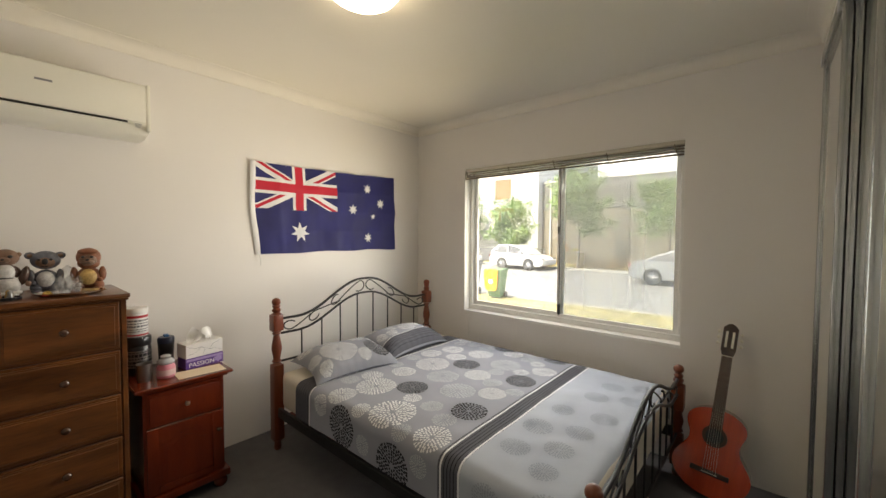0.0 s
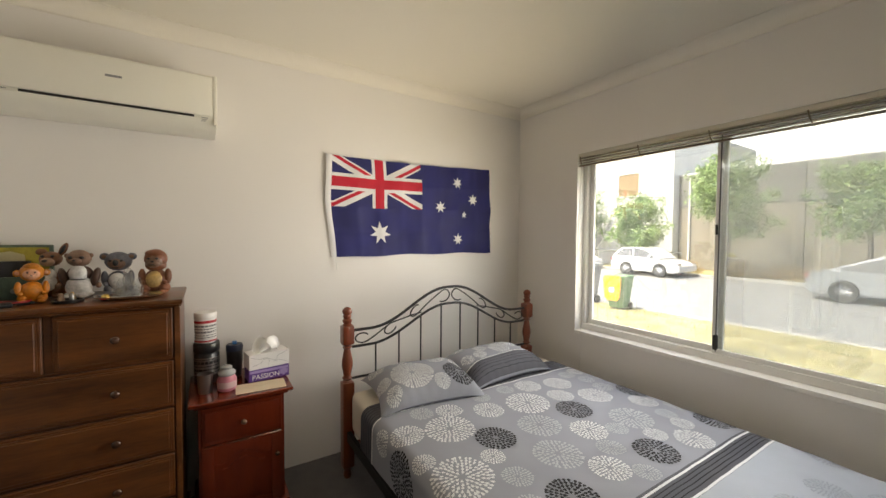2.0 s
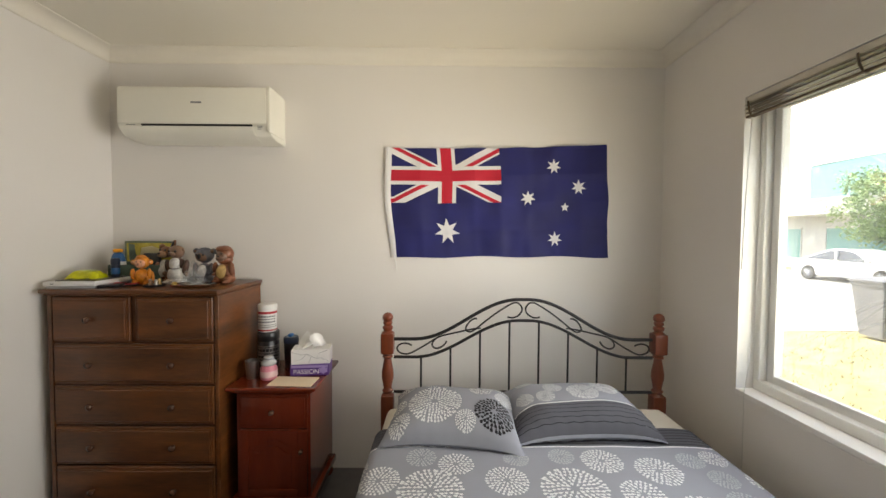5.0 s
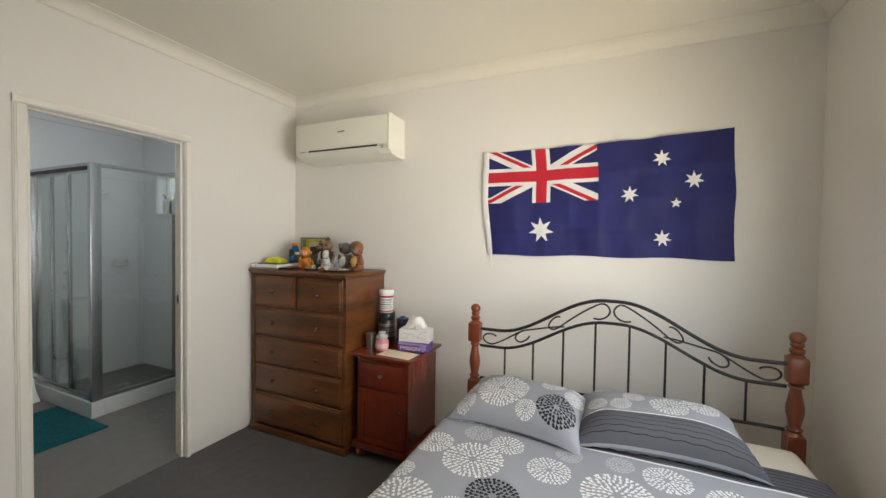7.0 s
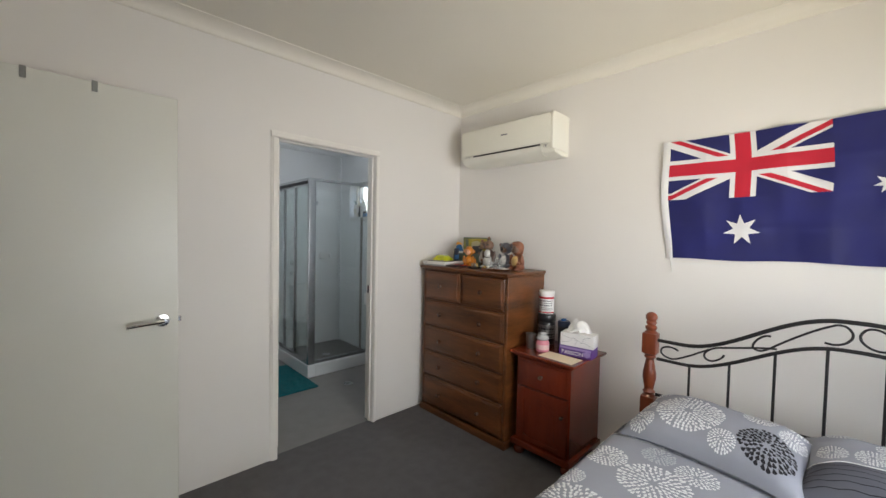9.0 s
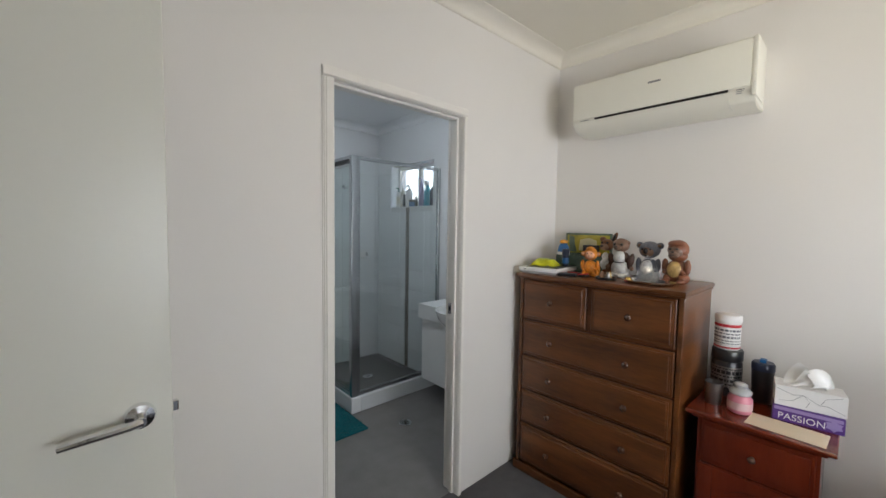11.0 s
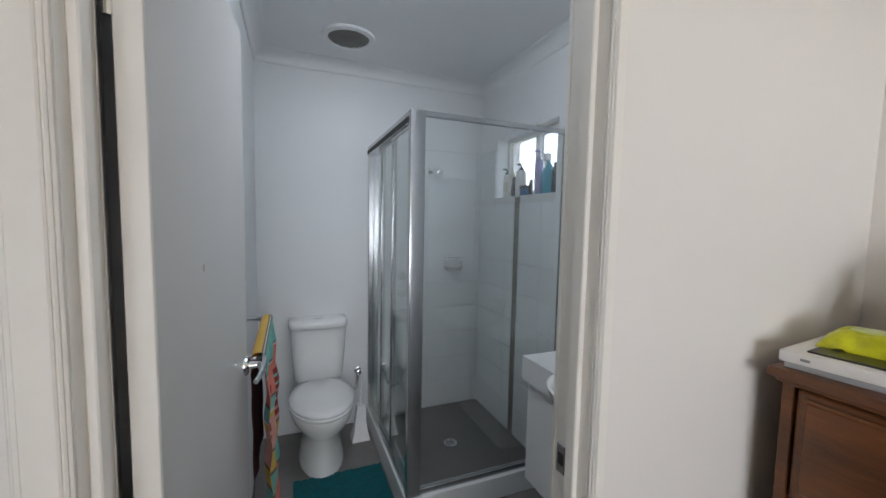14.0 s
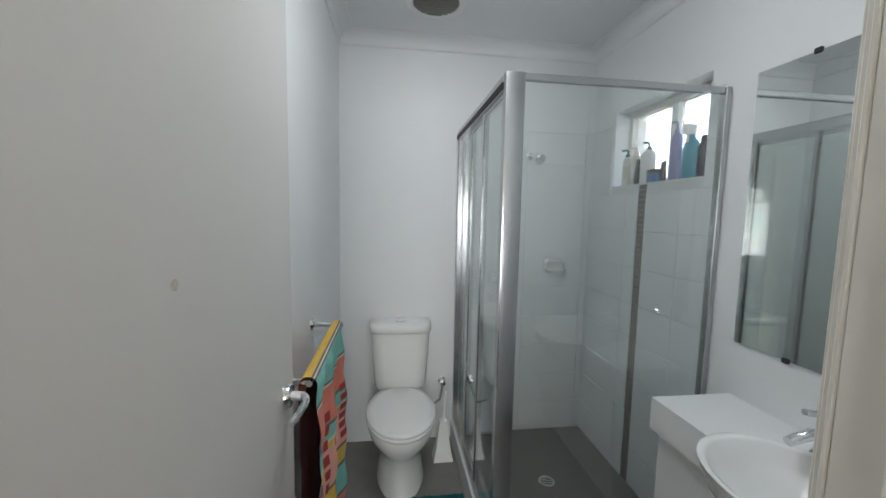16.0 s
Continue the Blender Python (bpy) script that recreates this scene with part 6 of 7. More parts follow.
def bin_(x, y, rz, body, lid, label, flipped):
    b = thing("wheelie_bin", label, "wheelie bin", "wheelie bins", pose(x, y, GZ, 0, 0, rz) @ Matrix.Scale(0.82 if flipped else 1.0, 4))
    part("tub", loft(B(), [[(px * 0.20, py * 0.23, 0.05) for px, py in ((-1, -1), (1, -1), (1, 1), (-1, 1))], [(px * 0.27, py * 0.32, 0.92) for px, py in ((-1, -1), (1, -1), (1, 1), (-1, 1))], [(px * 0.29, py * 0.34, 0.93) for px, py in ((-1, -1), (1, -1), (1, 1), (-1, 1))], [(px * 0.29, py * 0.34, 0.99) for px, py in ((-1, -1), (1, -1), (1, 1), (-1, 1))]]), body, b)
    if flipped:
        part("lid", prism(B(), [(-0.25, 0.36), (-0.18, 0.28), (0.10, 0.28), (0.17, 0.36), (0.20, 0.92), (0.15, 1.00), (-0.26, 1.00), (-0.31, 0.92)], "y", -0.44, -0.37), lid, b, "yellow lid hanging open")
        part("sticker", box(B(), -0.12, 0.03, -0.446, -0.4405, 0.52, 0.66), FLAGWHITE, b, "white sticker")
    else:
        part("lid", loft(B(), [[(px * 0.31, py * 0.37, 1.0) for px, py in ((-1, -1), (1, -1), (1, 1), (-1, 1))], [(px * 0.31, py * 0.37, 1.03) for px, py in ((-1, -1), (1, -1), (1, 1), (-1, 1))], [(px * 0.22, py * 0.28, 1.07) for px, py in ((-1, -1), (1, -1), (1, 1), (-1, 1))]]), lid, b)
    for sx in (-1, 1):
        part("wheel", lathe(B(), [(0.03, -0.025), (0.10, -0.025), (0.10, 0.025), (0.03, 0.025)], pose(sx * 0.25, 0.20, 0.10, 0, 90, 0), 16), TYRE, b)


bin_(-5.97, 10.15, 10, BINGREEN, BINYELLOW, "green wheelie bin with its yellow lid open", True)
bin_(-7.02, 10.2, -6, BINGREY, BINGREY, "dark grey wheelie bin by the kerb", False)

# far trees along the street
for k in range(9):
    r_ = random.Random(80 + k)
    t = thing("tree", "distant leafy tree along the street", "tree", "distant trees", pose(-52 - 3.4 * k + r_.uniform(-1, 1), 27 + 3.2 * k * 0.7 - 8 + r_.uniform(-2, 2), GZ))
    part("trunk", tube(B(), [(0, 0, 0), (0.1, 0, 2.6)], [0.25, 0.12], 8), BARK, t)
    vs_, fs = [], []
    for i in range(1500):
        d = Vector((r_.gauss(0, 1), r_.gauss(0, 1), r_.gauss(0, 0.8))).normalized() * (r_.random() ** 0.4) * (1 + 0.3 * noise.noise(Vector((i * 0.01, k, 0))))
        o = Vector((d.x * 2.6, d.y * 2.6, 3.4 + d.z * 2.0))
        a, n_ = Vector((r_.gauss(0, 1), r_.gauss(0, 1), r_.gauss(0, 1))).normalized() * 0.25, Vector((r_.gauss(0, 1), r_.gauss(0, 1), r_.gauss(0, 1))).normalized() * 0.14
        k0 = len(vs_)
        vs_ += [o - a, o + n_, o + a, o - n_]
        fs.append((k0, k0 + 1, k0 + 2, k0 + 3))
    me = bpy.data.meshes.new("crown")
    me.from_pydata(vs_, [], fs)
    me.materials.append(LEAF)
    c = new("crown", me)
    c.parent = t

# unseen sunlit wall, added to whiten the view through the bathroom window
structure("wall_added_reflector", box(B(), -4.9, -4.7, -9, 2.6, GZ, 1.95, 0.01), RENDERWHITE, "unseen pale wall added to whiten the bathroom window", "wall")
# bright hazy sky low over the street
HAZE = mat("bright_haze", (0.8, 0.82, 0.85), 1.0, var=0.02, scale=0.02, bump=0, emit=((0.95, 0.97, 1.0), 0.42))
structure("backdrop", box(B(), -220, 160, 150, 150.5, -2, 95), HAZE, "pale bright hazy sky", "sky")
structure("backdrop_west", box(B(), -220.5, -220, -60, 150, -2, 95), HAZE, "pale bright hazy sky", "sky")

# ---- things on the bedside cabinet ----
NT = 0.702
WHITEPL = mat("white_plastic", (0.78, 0.77, 0.75), 0.35, var=0.02, bump=0)
BLACKPL = mat("black_plastic", (0.015, 0.015, 0.017), 0.3, var=0.1, bump=0)
REDPRINT = mat("red_label", (0.45, 0.02, 0.03), 0.5)
STEEL = mat("brushed_steel", (0.32, 0.31, 0.30), 0.35, metal=0.9, var=0.15)
PINKWAX = mat("pink_wax", (0.62, 0.22, 0.28), 0.35, var=0.05)
LIDGLASS = mat("grey_glass_lid", (0.42, 0.43, 0.44), 0.1, var=0.05)
NAVYPL = mat("navy_plastic", (0.012, 0.02, 0.05), 0.3)
BLUEPL = mat("blue_plastic", (0.02, 0.12, 0.32), 0.35)
PURPLE = mat("purple_card", (0.085, 0.03, 0.21), 0.45, var=0.2, scale=12)
LILAC = mat("lilac_print", (0.32, 0.24, 0.50), 0.5)
MARBLE = mat("white_card", (0.76, 0.75, 0.74), 0.5, var=0.03)
VEIN = mat("grey_vein", (0.22, 0.22, 0.24), 0.5)
TISSUE = mat("tissue_paper", (0.86, 0.85, 0.83), 0.9, var=0.02)
MANILA = mat("cream_paper", (0.74, 0.63, 0.46), 0.8, var=0.03)
GREYTXT = mat("grey_text", (0.14, 0.14, 0.16), 0.6)


def bars(parent, r, rows_, m, a0, a1, rnd_seed):
    """Unreadable lines of print as short raised bars round a jar."""
    r_ = random.Random(rnd_seed)
    for z, h in rows_:
        a, bm = a0, B()
        while a < a1:
            da = r_.uniform(0.10, 0.3)
            n = 3
            q = [[bm.verts.new((r * math.cos(a + da * i / n), r * math.sin(a + da * i / n), zz)) for zz in (z, z + h)] for i in range(n + 1)]
            for i in range(n):
                bm.faces.new((q[i][0], q[i + 1][0], q[i + 1][1], q[i][1]))
            a += da + 0.07
        part("print_line", bm, m, parent, "", 0)


def writing(txt, size, m, parent, mat4, name="lettering"):
    cu = bpy.data.curves.new(name, "FONT")
    cu.body, cu.size, cu.align_x, cu.align_y, cu.extrude = txt, size, "CENTER", "CENTER", 0.0004
    tmp = bpy.data.objects.new("tmp", cu)
    me = bpy.data.meshes.new_from_object(tmp)
    bpy.data.objects.remove(tmp)
    me.materials.clear()
    me.materials.append(m)
    o = new(name, me)
    o.parent = parent
    o.matrix_local = mat4
    return o


t = thing("jar", "large black supplement jar with a printed label", "jar", "", pose(-2.865, 1.512, NT))
part("jar_body", lathe(B(), [(0.055, 0), (0.060, 0.006), (0.060, 0.155), (0.052, 0.168)], None, 28), BLACKPL, t, "", 50)
part("label", lathe(B(), [(0.0608, 0.045), (0.0608, 0.14)], None, 28, False), STEEL, t, "grey printed label", 80)
bars(t, 0.0612, [(0.055, 0.006), (0.07, 0.012), (0.092, 0.006), (0.106, 0.016), (0.128, 0.005)], BLACKPL, -1.6, 1.6, 1)
part("lid", lathe(B(), [(0.059, 0.166), (0.062, 0.170), (0.062, 0.212), (0.058, 0.217)], None, 30), BLACKPL, t, "black screw lid", 50)
t = thing("tub", "white plastic tub with a red-banded label on a jar", "tub", "", pose(-2.865, 1.508, NT + 0.217))
part("tub_body", lathe(B(), [(0.046, 0), (0.051, 0.005), (0.051, 0.125), (0.046, 0.133)], None, 28), WHITEPL, t, "", 50)
part("label_band", lathe(B(), [(0.0518, 0.108), (0.0518, 0.122)], None, 28, False), REDPRINT, t, "red band", 80)
part("label_band", lathe(B(), [(0.0518, 0.008), (0.0518, 0.016)], None, 28, False), REDPRINT, t, "red band", 80)
bars(t, 0.052, [(0.030, 0.004), (0.042, 0.004), (0.056, 0.010), (0.074, 0.006), (0.088, 0.010)], GREYTXT, -1.3, 1.3, 2)
part("lid", lathe(B(), [(0.053, 0.131), (0.054, 0.136), (0.054, 0.158), (0.050, 0.163)], None, 30), WHITEPL, t, "white screw lid", 50)
t = thing("metal_cup", "small dark brushed steel tumbler", "tumbler", "", pose(-2.685, 1.502, NT))
part("cup", lathe(B(), [(0.028, 0), (0.030, 0.004), (0.036, 0.098), (0.0345, 0.098), (0.029, 0.006), (0.002, 0.006)], None, 26, False), STEEL, t, "", 50)
t = thing("candle_jar", "pink scented candle in a lidded glass jar", "candle", "", pose(-2.675, 1.598, NT))
part("jar_body", lathe(B(), [(0.036, 0), (0.043, 0.006), (0.044, 0.060), (0.036, 0.074), (0.036, 0.080)], None, 28), PINKWAX, t, "pink wax behind glass", 60)
part("label", lathe(B(), [(0.0446, 0.018), (0.0448, 0.050)], None, 28, False), mat("pale_pink_label", (0.66, 0.45, 0.45), 0.5), t, "pale label", 80)
part("lid", lathe(B(), [(0.038, 0.079), (0.041, 0.084), (0.041, 0.094), (0.030, 0.104), (0.024, 0.108), (0.026, 0.120), (0.018, 0.126)], None, 28), LIDGLASS, t, "domed glass lid", 60)
t = thing("shaker_bottle", "dark shaker bottle with a blue flip cap", "bottle", "", pose(-2.87, 1.645, NT))
part("bottle", lathe(B(), [(0.034, 0), (0.037, 0.006), (0.041, 0.14), (0.041, 0.15)], None, 26), BLACKPL, t, "", 50)
part("cap", lathe(B(), [(0.043, 0.149), (0.043, 0.176), (0.038, 0.184)], None, 26), NAVYPL, t, "navy cap", 50)
part("spout_flap", box(B(), -0.012, 0.022, -0.012, 0.012, 0.184, 0.200, 0.005, 2), BLUEPL, t, "blue flip spout")
t = thing("envelope", "cream paper envelope lying on the cabinet", "envelope", "", pose(-2.63, 1.752, NT, 0, 0, -3))
part("sheet", box(B(), -0.065, 0.065, -0.118, 0.118, 0.0005, 0.0025, 0.0005), MANILA, t)
part("flap", prism(B(), [(-0.064, -0.10), (-0.064, 0.10), (0.0, 0.0)], "z", 0.0025, 0.0031), MANILA, t)
t = thing("purple_box", "purple printed card box with lettering on its side", "box", "", pose(-2.775, 1.80, NT + 0.0005, 0, 0, 6))
part("carton", box(B(), -0.055, 0.055, -0.105, 0.105, 0.0, 0.062, 0.001), PURPLE, t)
part("print_panel", box(B(), 0.0552, 0.0558, -0.10, 0.10, 0.044, 0.058), LILAC, t, "lilac printed band", 0)
part("flower_print", prism(B(), [(0.075 + 0.02 * math.cos(a) * (1 + 0.4 * (k % 2)), 0.028 + 0.016 * math.sin(a) * (1 + 0.4 * (k % 2))) for k, a in enumerate([2 * math.pi * i / 12 for i in range(12)])], "x", 0.0552, 0.0557), LILAC, t, "", 0)
writing("PASSION", 0.036, FLAGWHITE, t, pose(0.0557, -0.018, 0.021, 90, 0, 90))
t = thing("tissue_box", "white marbled tissue box with a tissue pulled up", "tissue box", "", pose(-2.785, 1.80, NT + 0.0625, 0, 0, 9))
part("carton", box(B(), -0.055, 0.055, -0.105, 0.105, 0.0, 0.082, 0.001), MARBLE, t)
for k, pts in enumerate((((-0.10, 0.07), (-0.05, 0.052), (-0.02, 0.058), (0.03, 0.03), (0.05, 0.034), (0.10, 0.012)), ((-0.02, 0.058), (0.0, 0.035), (-0.01, 0.01)), ((0.03, 0.03), (0.045, 0.06), (0.09, 0.075)), ((-0.09, 0.02), (-0.05, 0.028), (-0.02, 0.058)))):
    part("vein", tube(B(), [(0.0552, y, z) for y, z in pts], 0.0009, 4), VEIN, t)
bm = B()
surface(bm, lambda u, v: Vector((0.020 * math.cos(6.28 * u) * (1.0 + 0.9 * math.sin(2.4 * v)) + 0.010 * math.sin(9 * u + 4 * v), 0.062 * math.sin(6.28 * u) * (0.75 + 0.35 * math.sin(2.6 * v)) + 0.012 * math.sin(12 * u + 5 * v), 0.081 + 0.075 * v * (0.65 + 0.35 * math.sin(4 * math.pi * u + 0.8)) + 0.012 * math.sin(14 * u))), 36, 10)
part("tissue", bm, TISSUE, t, "crumpled white tissue", 60)


# ---- things on the chest of drawers ----
def blob(bm, cx, cy, cz, rx, ry, rz, slot, rot=None, seg=14):
    """An egg shape with its faces in the material slot given."""
    n0 = len(bm.faces)
    m = Matrix.Translation((cx, cy, cz)) @ (rot or Matrix.Identity(4)) @ Matrix.Diagonal((rx, ry, rz, 1))
    r = bmesh.ops.create_uvsphere(bm, u_segments=seg, v_segments=seg // 2 + 2, radius=1.0, matrix=m)
    for f in {f for v in r["verts"] for f in v.link_faces}:
        f.material_index = slot


def figurine(label, m, shapes, mats):
    bm = B()
    for sh_ in shapes:
        blob(bm, *sh_)
    ob = link("figurine", bm, mats[0], 60)
    for extra in mats[1:]:
        ob.data.materials.append(extra)
    ob.matrix_world = m
    return tagged(ob, label, "figurine", "figurines on the chest")


def glaze(name, rgb):
    return mat(name, rgb, 0.42, var=0.35, scale=28, bump=0.35, bscale=110, coat=0.12)


ORANGE, PEACH, BROWN, TAN, DARKB, GREYB, WHITEG, BLACKG, YELL = (glaze(n, c) for n, c in (("orange_glaze", (0.60, 0.20, 0.012)), ("peach_glaze", (0.72, 0.36, 0.22)), ("brown_glaze", (0.19, 0.075, 0.03)), ("tan_glaze", (0.36, 0.22, 0.14)), ("dark_brown_glaze", (0.07, 0.032, 0.02)), ("grey_glaze", (0.125, 0.132, 0.165)), ("white_glaze", (0.66, 0.65, 0.64)), ("black_glaze", (0.012, 0.012, 0.014)), ("straw_glaze", (0.50, 0.33, 0.12))))
ZT = ZD


def sitter(limbs, head, own):
    """A seated animal shape one unit high, facing +x: (body, belly) slots, the head's half sizes, then its own shapes."""
    body, belly = limbs
    s = [(0, 0, 0.27, 0.20, 0.24, 0.27, body), (0.09, 0, 0.30, 0.14, 0.17, 0.20, belly)]
    for e in (-1, 1):
        s += [(0.16, e * 0.16, 0.05, 0.13, 0.085, 0.05, body), (0.03, e * 0.15, 0.12, 0.16, 0.12, 0.12, body), (0.06, e * 0.24, 0.38, 0.07, 0.07, 0.17, body), (0.15, e * 0.20, 0.25, 0.05, 0.05, 0.05, body)]
    return s + [(0.0, 0, 1 - head[2] - 0.02, *head, body)] + own


def sized(k, shapes):
    return [tuple(c * k for c in s[:6]) + tuple(s[6:]) for s in shapes]


def pair(x, y, z, rx, ry, rz, slot, lean=0.0):
    return [(x, e * y, z, rx, ry, rz, slot, Matrix.Rotation(-e * lean, 4, "X")) for e in (-1, 1)]


RUST = glaze("rust_glaze", (0.21, 0.075, 0.035))
KHAKI = glaze("khaki_fur_glaze", (0.20, 0.115, 0.075))
monkey = sitter((0, 0), (0.19, 0.23, 0.22), [(0.10, 0, 0.735, 0.12, 0.165, 0.15, 1), (0.17, 0, 0.68, 0.07, 0.10, 0.07, 1), (0.03, 0, 0.92, 0.13, 0.15, 0.09, 0), (-0.22, 0.20, 0.22, 0.05, 0.06, 0.22, 0)]
                + pair(0.0, 0.25, 0.76, 0.04, 0.08, 0.085, 0) + pair(0.02, 0.25, 0.76, 0.03, 0.05, 0.055, 1) + pair(0.205, 0.065, 0.78, 0.018, 0.018, 0.022, 3) + [(0.235, 0, 0.675, 0.012, 0.035, 0.010, 3), (0.235, 0, 0.715, 0.014, 0.02, 0.012, 3)])
kangaroo = sitter((0, 2), (0.16, 0.19, 0.16), [(0.14, 0, 0.76, 0.12, 0.12, 0.09, 1), (0.25, 0, 0.79, 0.03, 0.045, 0.03, 3), (0.10, 0.02, 0.42, 0.11, 0.11, 0.20, 2), (-0.02, 0.20, 1.02, 0.035, 0.065, 0.16, 0, Matrix.Rotation(-0.45, 4, "X")), (0.01, 0.20, 1.02, 0.02, 0.035, 0.11, 3, Matrix.Rotation(-0.45, 4, "X")), (-0.02, -0.16, 0.97, 0.035, 0.10, 0.075, 0)]
                  + pair(0.13, 0.08, 0.88, 0.025, 0.035, 0.030, 3))
meerkat = [(0, 0, 0.82, 0.16, 0.21, 0.18, 1), (0.15, 0, 0.765, 0.08, 0.10, 0.065, 1), (0.225, 0, 0.785, 0.02, 0.03, 0.02, 3), (0.215, 0, 0.735, 0.012, 0.05, 0.009, 3), (-0.03, 0, 0.50, 0.14, 0.22, 0.17, 0), (0.05, 0, 0.50, 0.12, 0.155, 0.18, 2), (0.05, 0, 0.385, 0.135, 0.150, 0.022, 3), (0.02, 0, 0.22, 0.19, 0.22, 0.24, 2), (0.02, 0, 0.07, 0.20, 0.25, 0.07, 2)] \
    + pair(0.130, 0.090, 0.84, 0.036, 0.042, 0.034, 3) + pair(0.0, 0.20, 0.88, 0.03, 0.04, 0.05, 1) + pair(-0.01, 0.26, 0.42, 0.08, 0.075, 0.21, 0, 0.25) + pair(0.05, 0.33, 0.25, 0.05, 0.05, 0.06, 1) + pair(0.17, 0.13, 0.04, 0.10, 0.09, 0.04, 2)
koala = sitter((0, 1), (0.20, 0.26, 0.22), [(0.10, 0, 0.72, 0.13, 0.18, 0.14, 2), (0.225, 0, 0.735, 0.04, 0.055, 0.075, 3), (0.215, 0, 0.625, 0.015, 0.06, 0.012, 3)] + pair(0.0, 0.25, 0.87, 0.05, 0.095, 0.085, 0) + pair(0.04, 0.25, 0.87, 0.025, 0.05, 0.045, 2) + pair(0.195, 0.10, 0.78, 0.024, 0.030, 0.026, 3))
ape = sitter((0, 2), (0.19, 0.22, 0.22), [(0.09, 0, 0.71, 0.125, 0.165, 0.165, 1), (0.0, 0, 0.62, 0.17, 0.20, 0.14, 0), (0.17, 0, 0.65, 0.07, 0.12, 0.08, 1), (0.24, 0, 0.64, 0.012, 0.07, 0.010, 3), (0.08, 0, 0.89, 0.13, 0.18, 0.08, 0), (0.225, 0, 0.71, 0.02, 0.035, 0.02, 3)] + pair(0.205, 0.075, 0.775, 0.022, 0.030, 0.024, 3))
figurine("glossy orange ceramic monkey figurine", pose(-2.70, 0.897, ZT, 0, 0, 12), sized(0.165, monkey), [ORANGE, PEACH, ORANGE, BLACKG])
figurine("brown ceramic kangaroo figurine with pointed ears", pose(-2.865, 0.915, ZT, 0, 0, -10), sized(0.212, kangaroo), [BROWN, TAN, WHITEG, BLACKG])
figurine("ceramic meerkat figurine in a black coat and white dress", pose(-2.79, 1.025, ZT, 0, 0, -10), sized(0.217, meerkat), [DARKB, KHAKI, WHITEG, BLACKG])
figurine("grey ceramic koala figurine with a white belly", pose(-2.84, 1.155, ZT, 0, 0, -6), sized(0.208, koala), [GREYB, WHITEG, KHAKI, BLACKG])
figurine("rust-brown ceramic ape figurine with a straw-coloured belly", pose(-2.785, 1.305, ZT, 0, 0, -12), sized(0.222, ape), [RUST, KHAKI, YELL, BLACKG])

LIME = mat("lime_wrapper", (0.55, 0.56, 0.01), 0.3, var=0.25, scale=30, bump=0.15, bscale=60)
t = thing("laptop", "closed white laptop with a black lid", "laptop", "", pose(-2.685, 0.645, ZT, 0, 0, 6))
part("tray", box(B(), -0.150, 0.150, -0.112, 0.112, 0.0, 0.013, 0.003, 2), LIDGLASS, t, "pale grey lower half")
part("base", box(B(), -0.157, 0.157, -0.120, 0.120, 0.013, 0.036, 0.004, 2), WHITEPL, t, "white upper half")
part("lid", box(B(), -0.150, 0.132, -0.085, 0.113, 0.036, 0.040, 0.002), BLACKPL, t, "black lid")
part("port", box(B(), 0.1565, 0.1578, -0.085, -0.070, 0.022, 0.027), GREYPRINT, t, "small dark port")
t = thing("wet_wipes", "lime yellow packet of wet wipes on a laptop", "wipes packet", "", pose(-2.665, 0.628, ZT + 0.040, 0, 0, 8))
bm = B()
for sg in (1, 0):
    surface(bm, lambda u, v: Vector(((v - 0.5) * 0.10, (u - 0.5) * 0.150, (0.040 if sg else 0.0) * max(0, 1 - abs(2 * u - 1) ** 3) ** 0.5 * max(0, 1 - abs(2 * v - 1) ** 4) ** 0.5 + 0.009 * noise.noise(Vector((u * 6, v * 5, 1))) * sg)), 22, 14)
part("packet", bm, LIME, t, "", 70)
part("reseal_label", box(B(), -0.020, 0.020, -0.032, 0.036, 0.038, 0.0435, 0.001), mat("pale_green_label", (0.62, 0.68, 0.32), 0.4), t, "pale reseal label")
t = thing("spray_bottle", "blue plastic bottle with a yellow cap", "bottle", "", pose(-2.845, 0.645, ZT))
part("bottle", lathe(B(), [(0.028, 0), (0.035, 0.01), (0.037, 0.12), (0.029, 0.155), (0.017, 0.172)], None, 22, True, 0.7, 1.1), BLUEPL, t, "", 60)
part("cap", lathe(B(), [(0.018, 0.171), (0.024, 0.174), (0.024, 0.186), (0.016, 0.192)], None, 18), BINYELLOW, t, "yellow cap")
part("label", lathe(B(), [(0.0376, 0.07), (0.0378, 0.118)], None, 22, False, 0.705, 1.105), WHITEPL, t, "white label", 80)
t = thing("roll_on_bottle", "small navy roll-on bottle", "bottle", "", pose(-2.735, 0.722, ZT + 0.040))
part("bottle", lathe(B(), [(0.017, 0), (0.020, 0.008), (0.020, 0.06), (0.018, 0.066), (0.021, 0.068), (0.021, 0.096), (0.016, 0.103)], None, 20), NAVYPL, t, "", 50)
part("label", lathe(B(), [(0.0203, 0.016), (0.0203, 0.05)], None, 20, False), BLUEPL, t, "blue label", 80)
TINGREEN = mat("dark_green_tin", (0.065, 0.10, 0.075), 0.35, var=0.3, scale=20)
TINGOLD = mat("golden_picture", (0.50, 0.42, 0.07), 0.18, metal=0.35, var=0.5, scale=14)
t = thing("keepsake_tin", "dark green tin standing open with a golden picture lid", "tin", "", pose(-2.90, 0.755, ZT, 0, 0, 3))
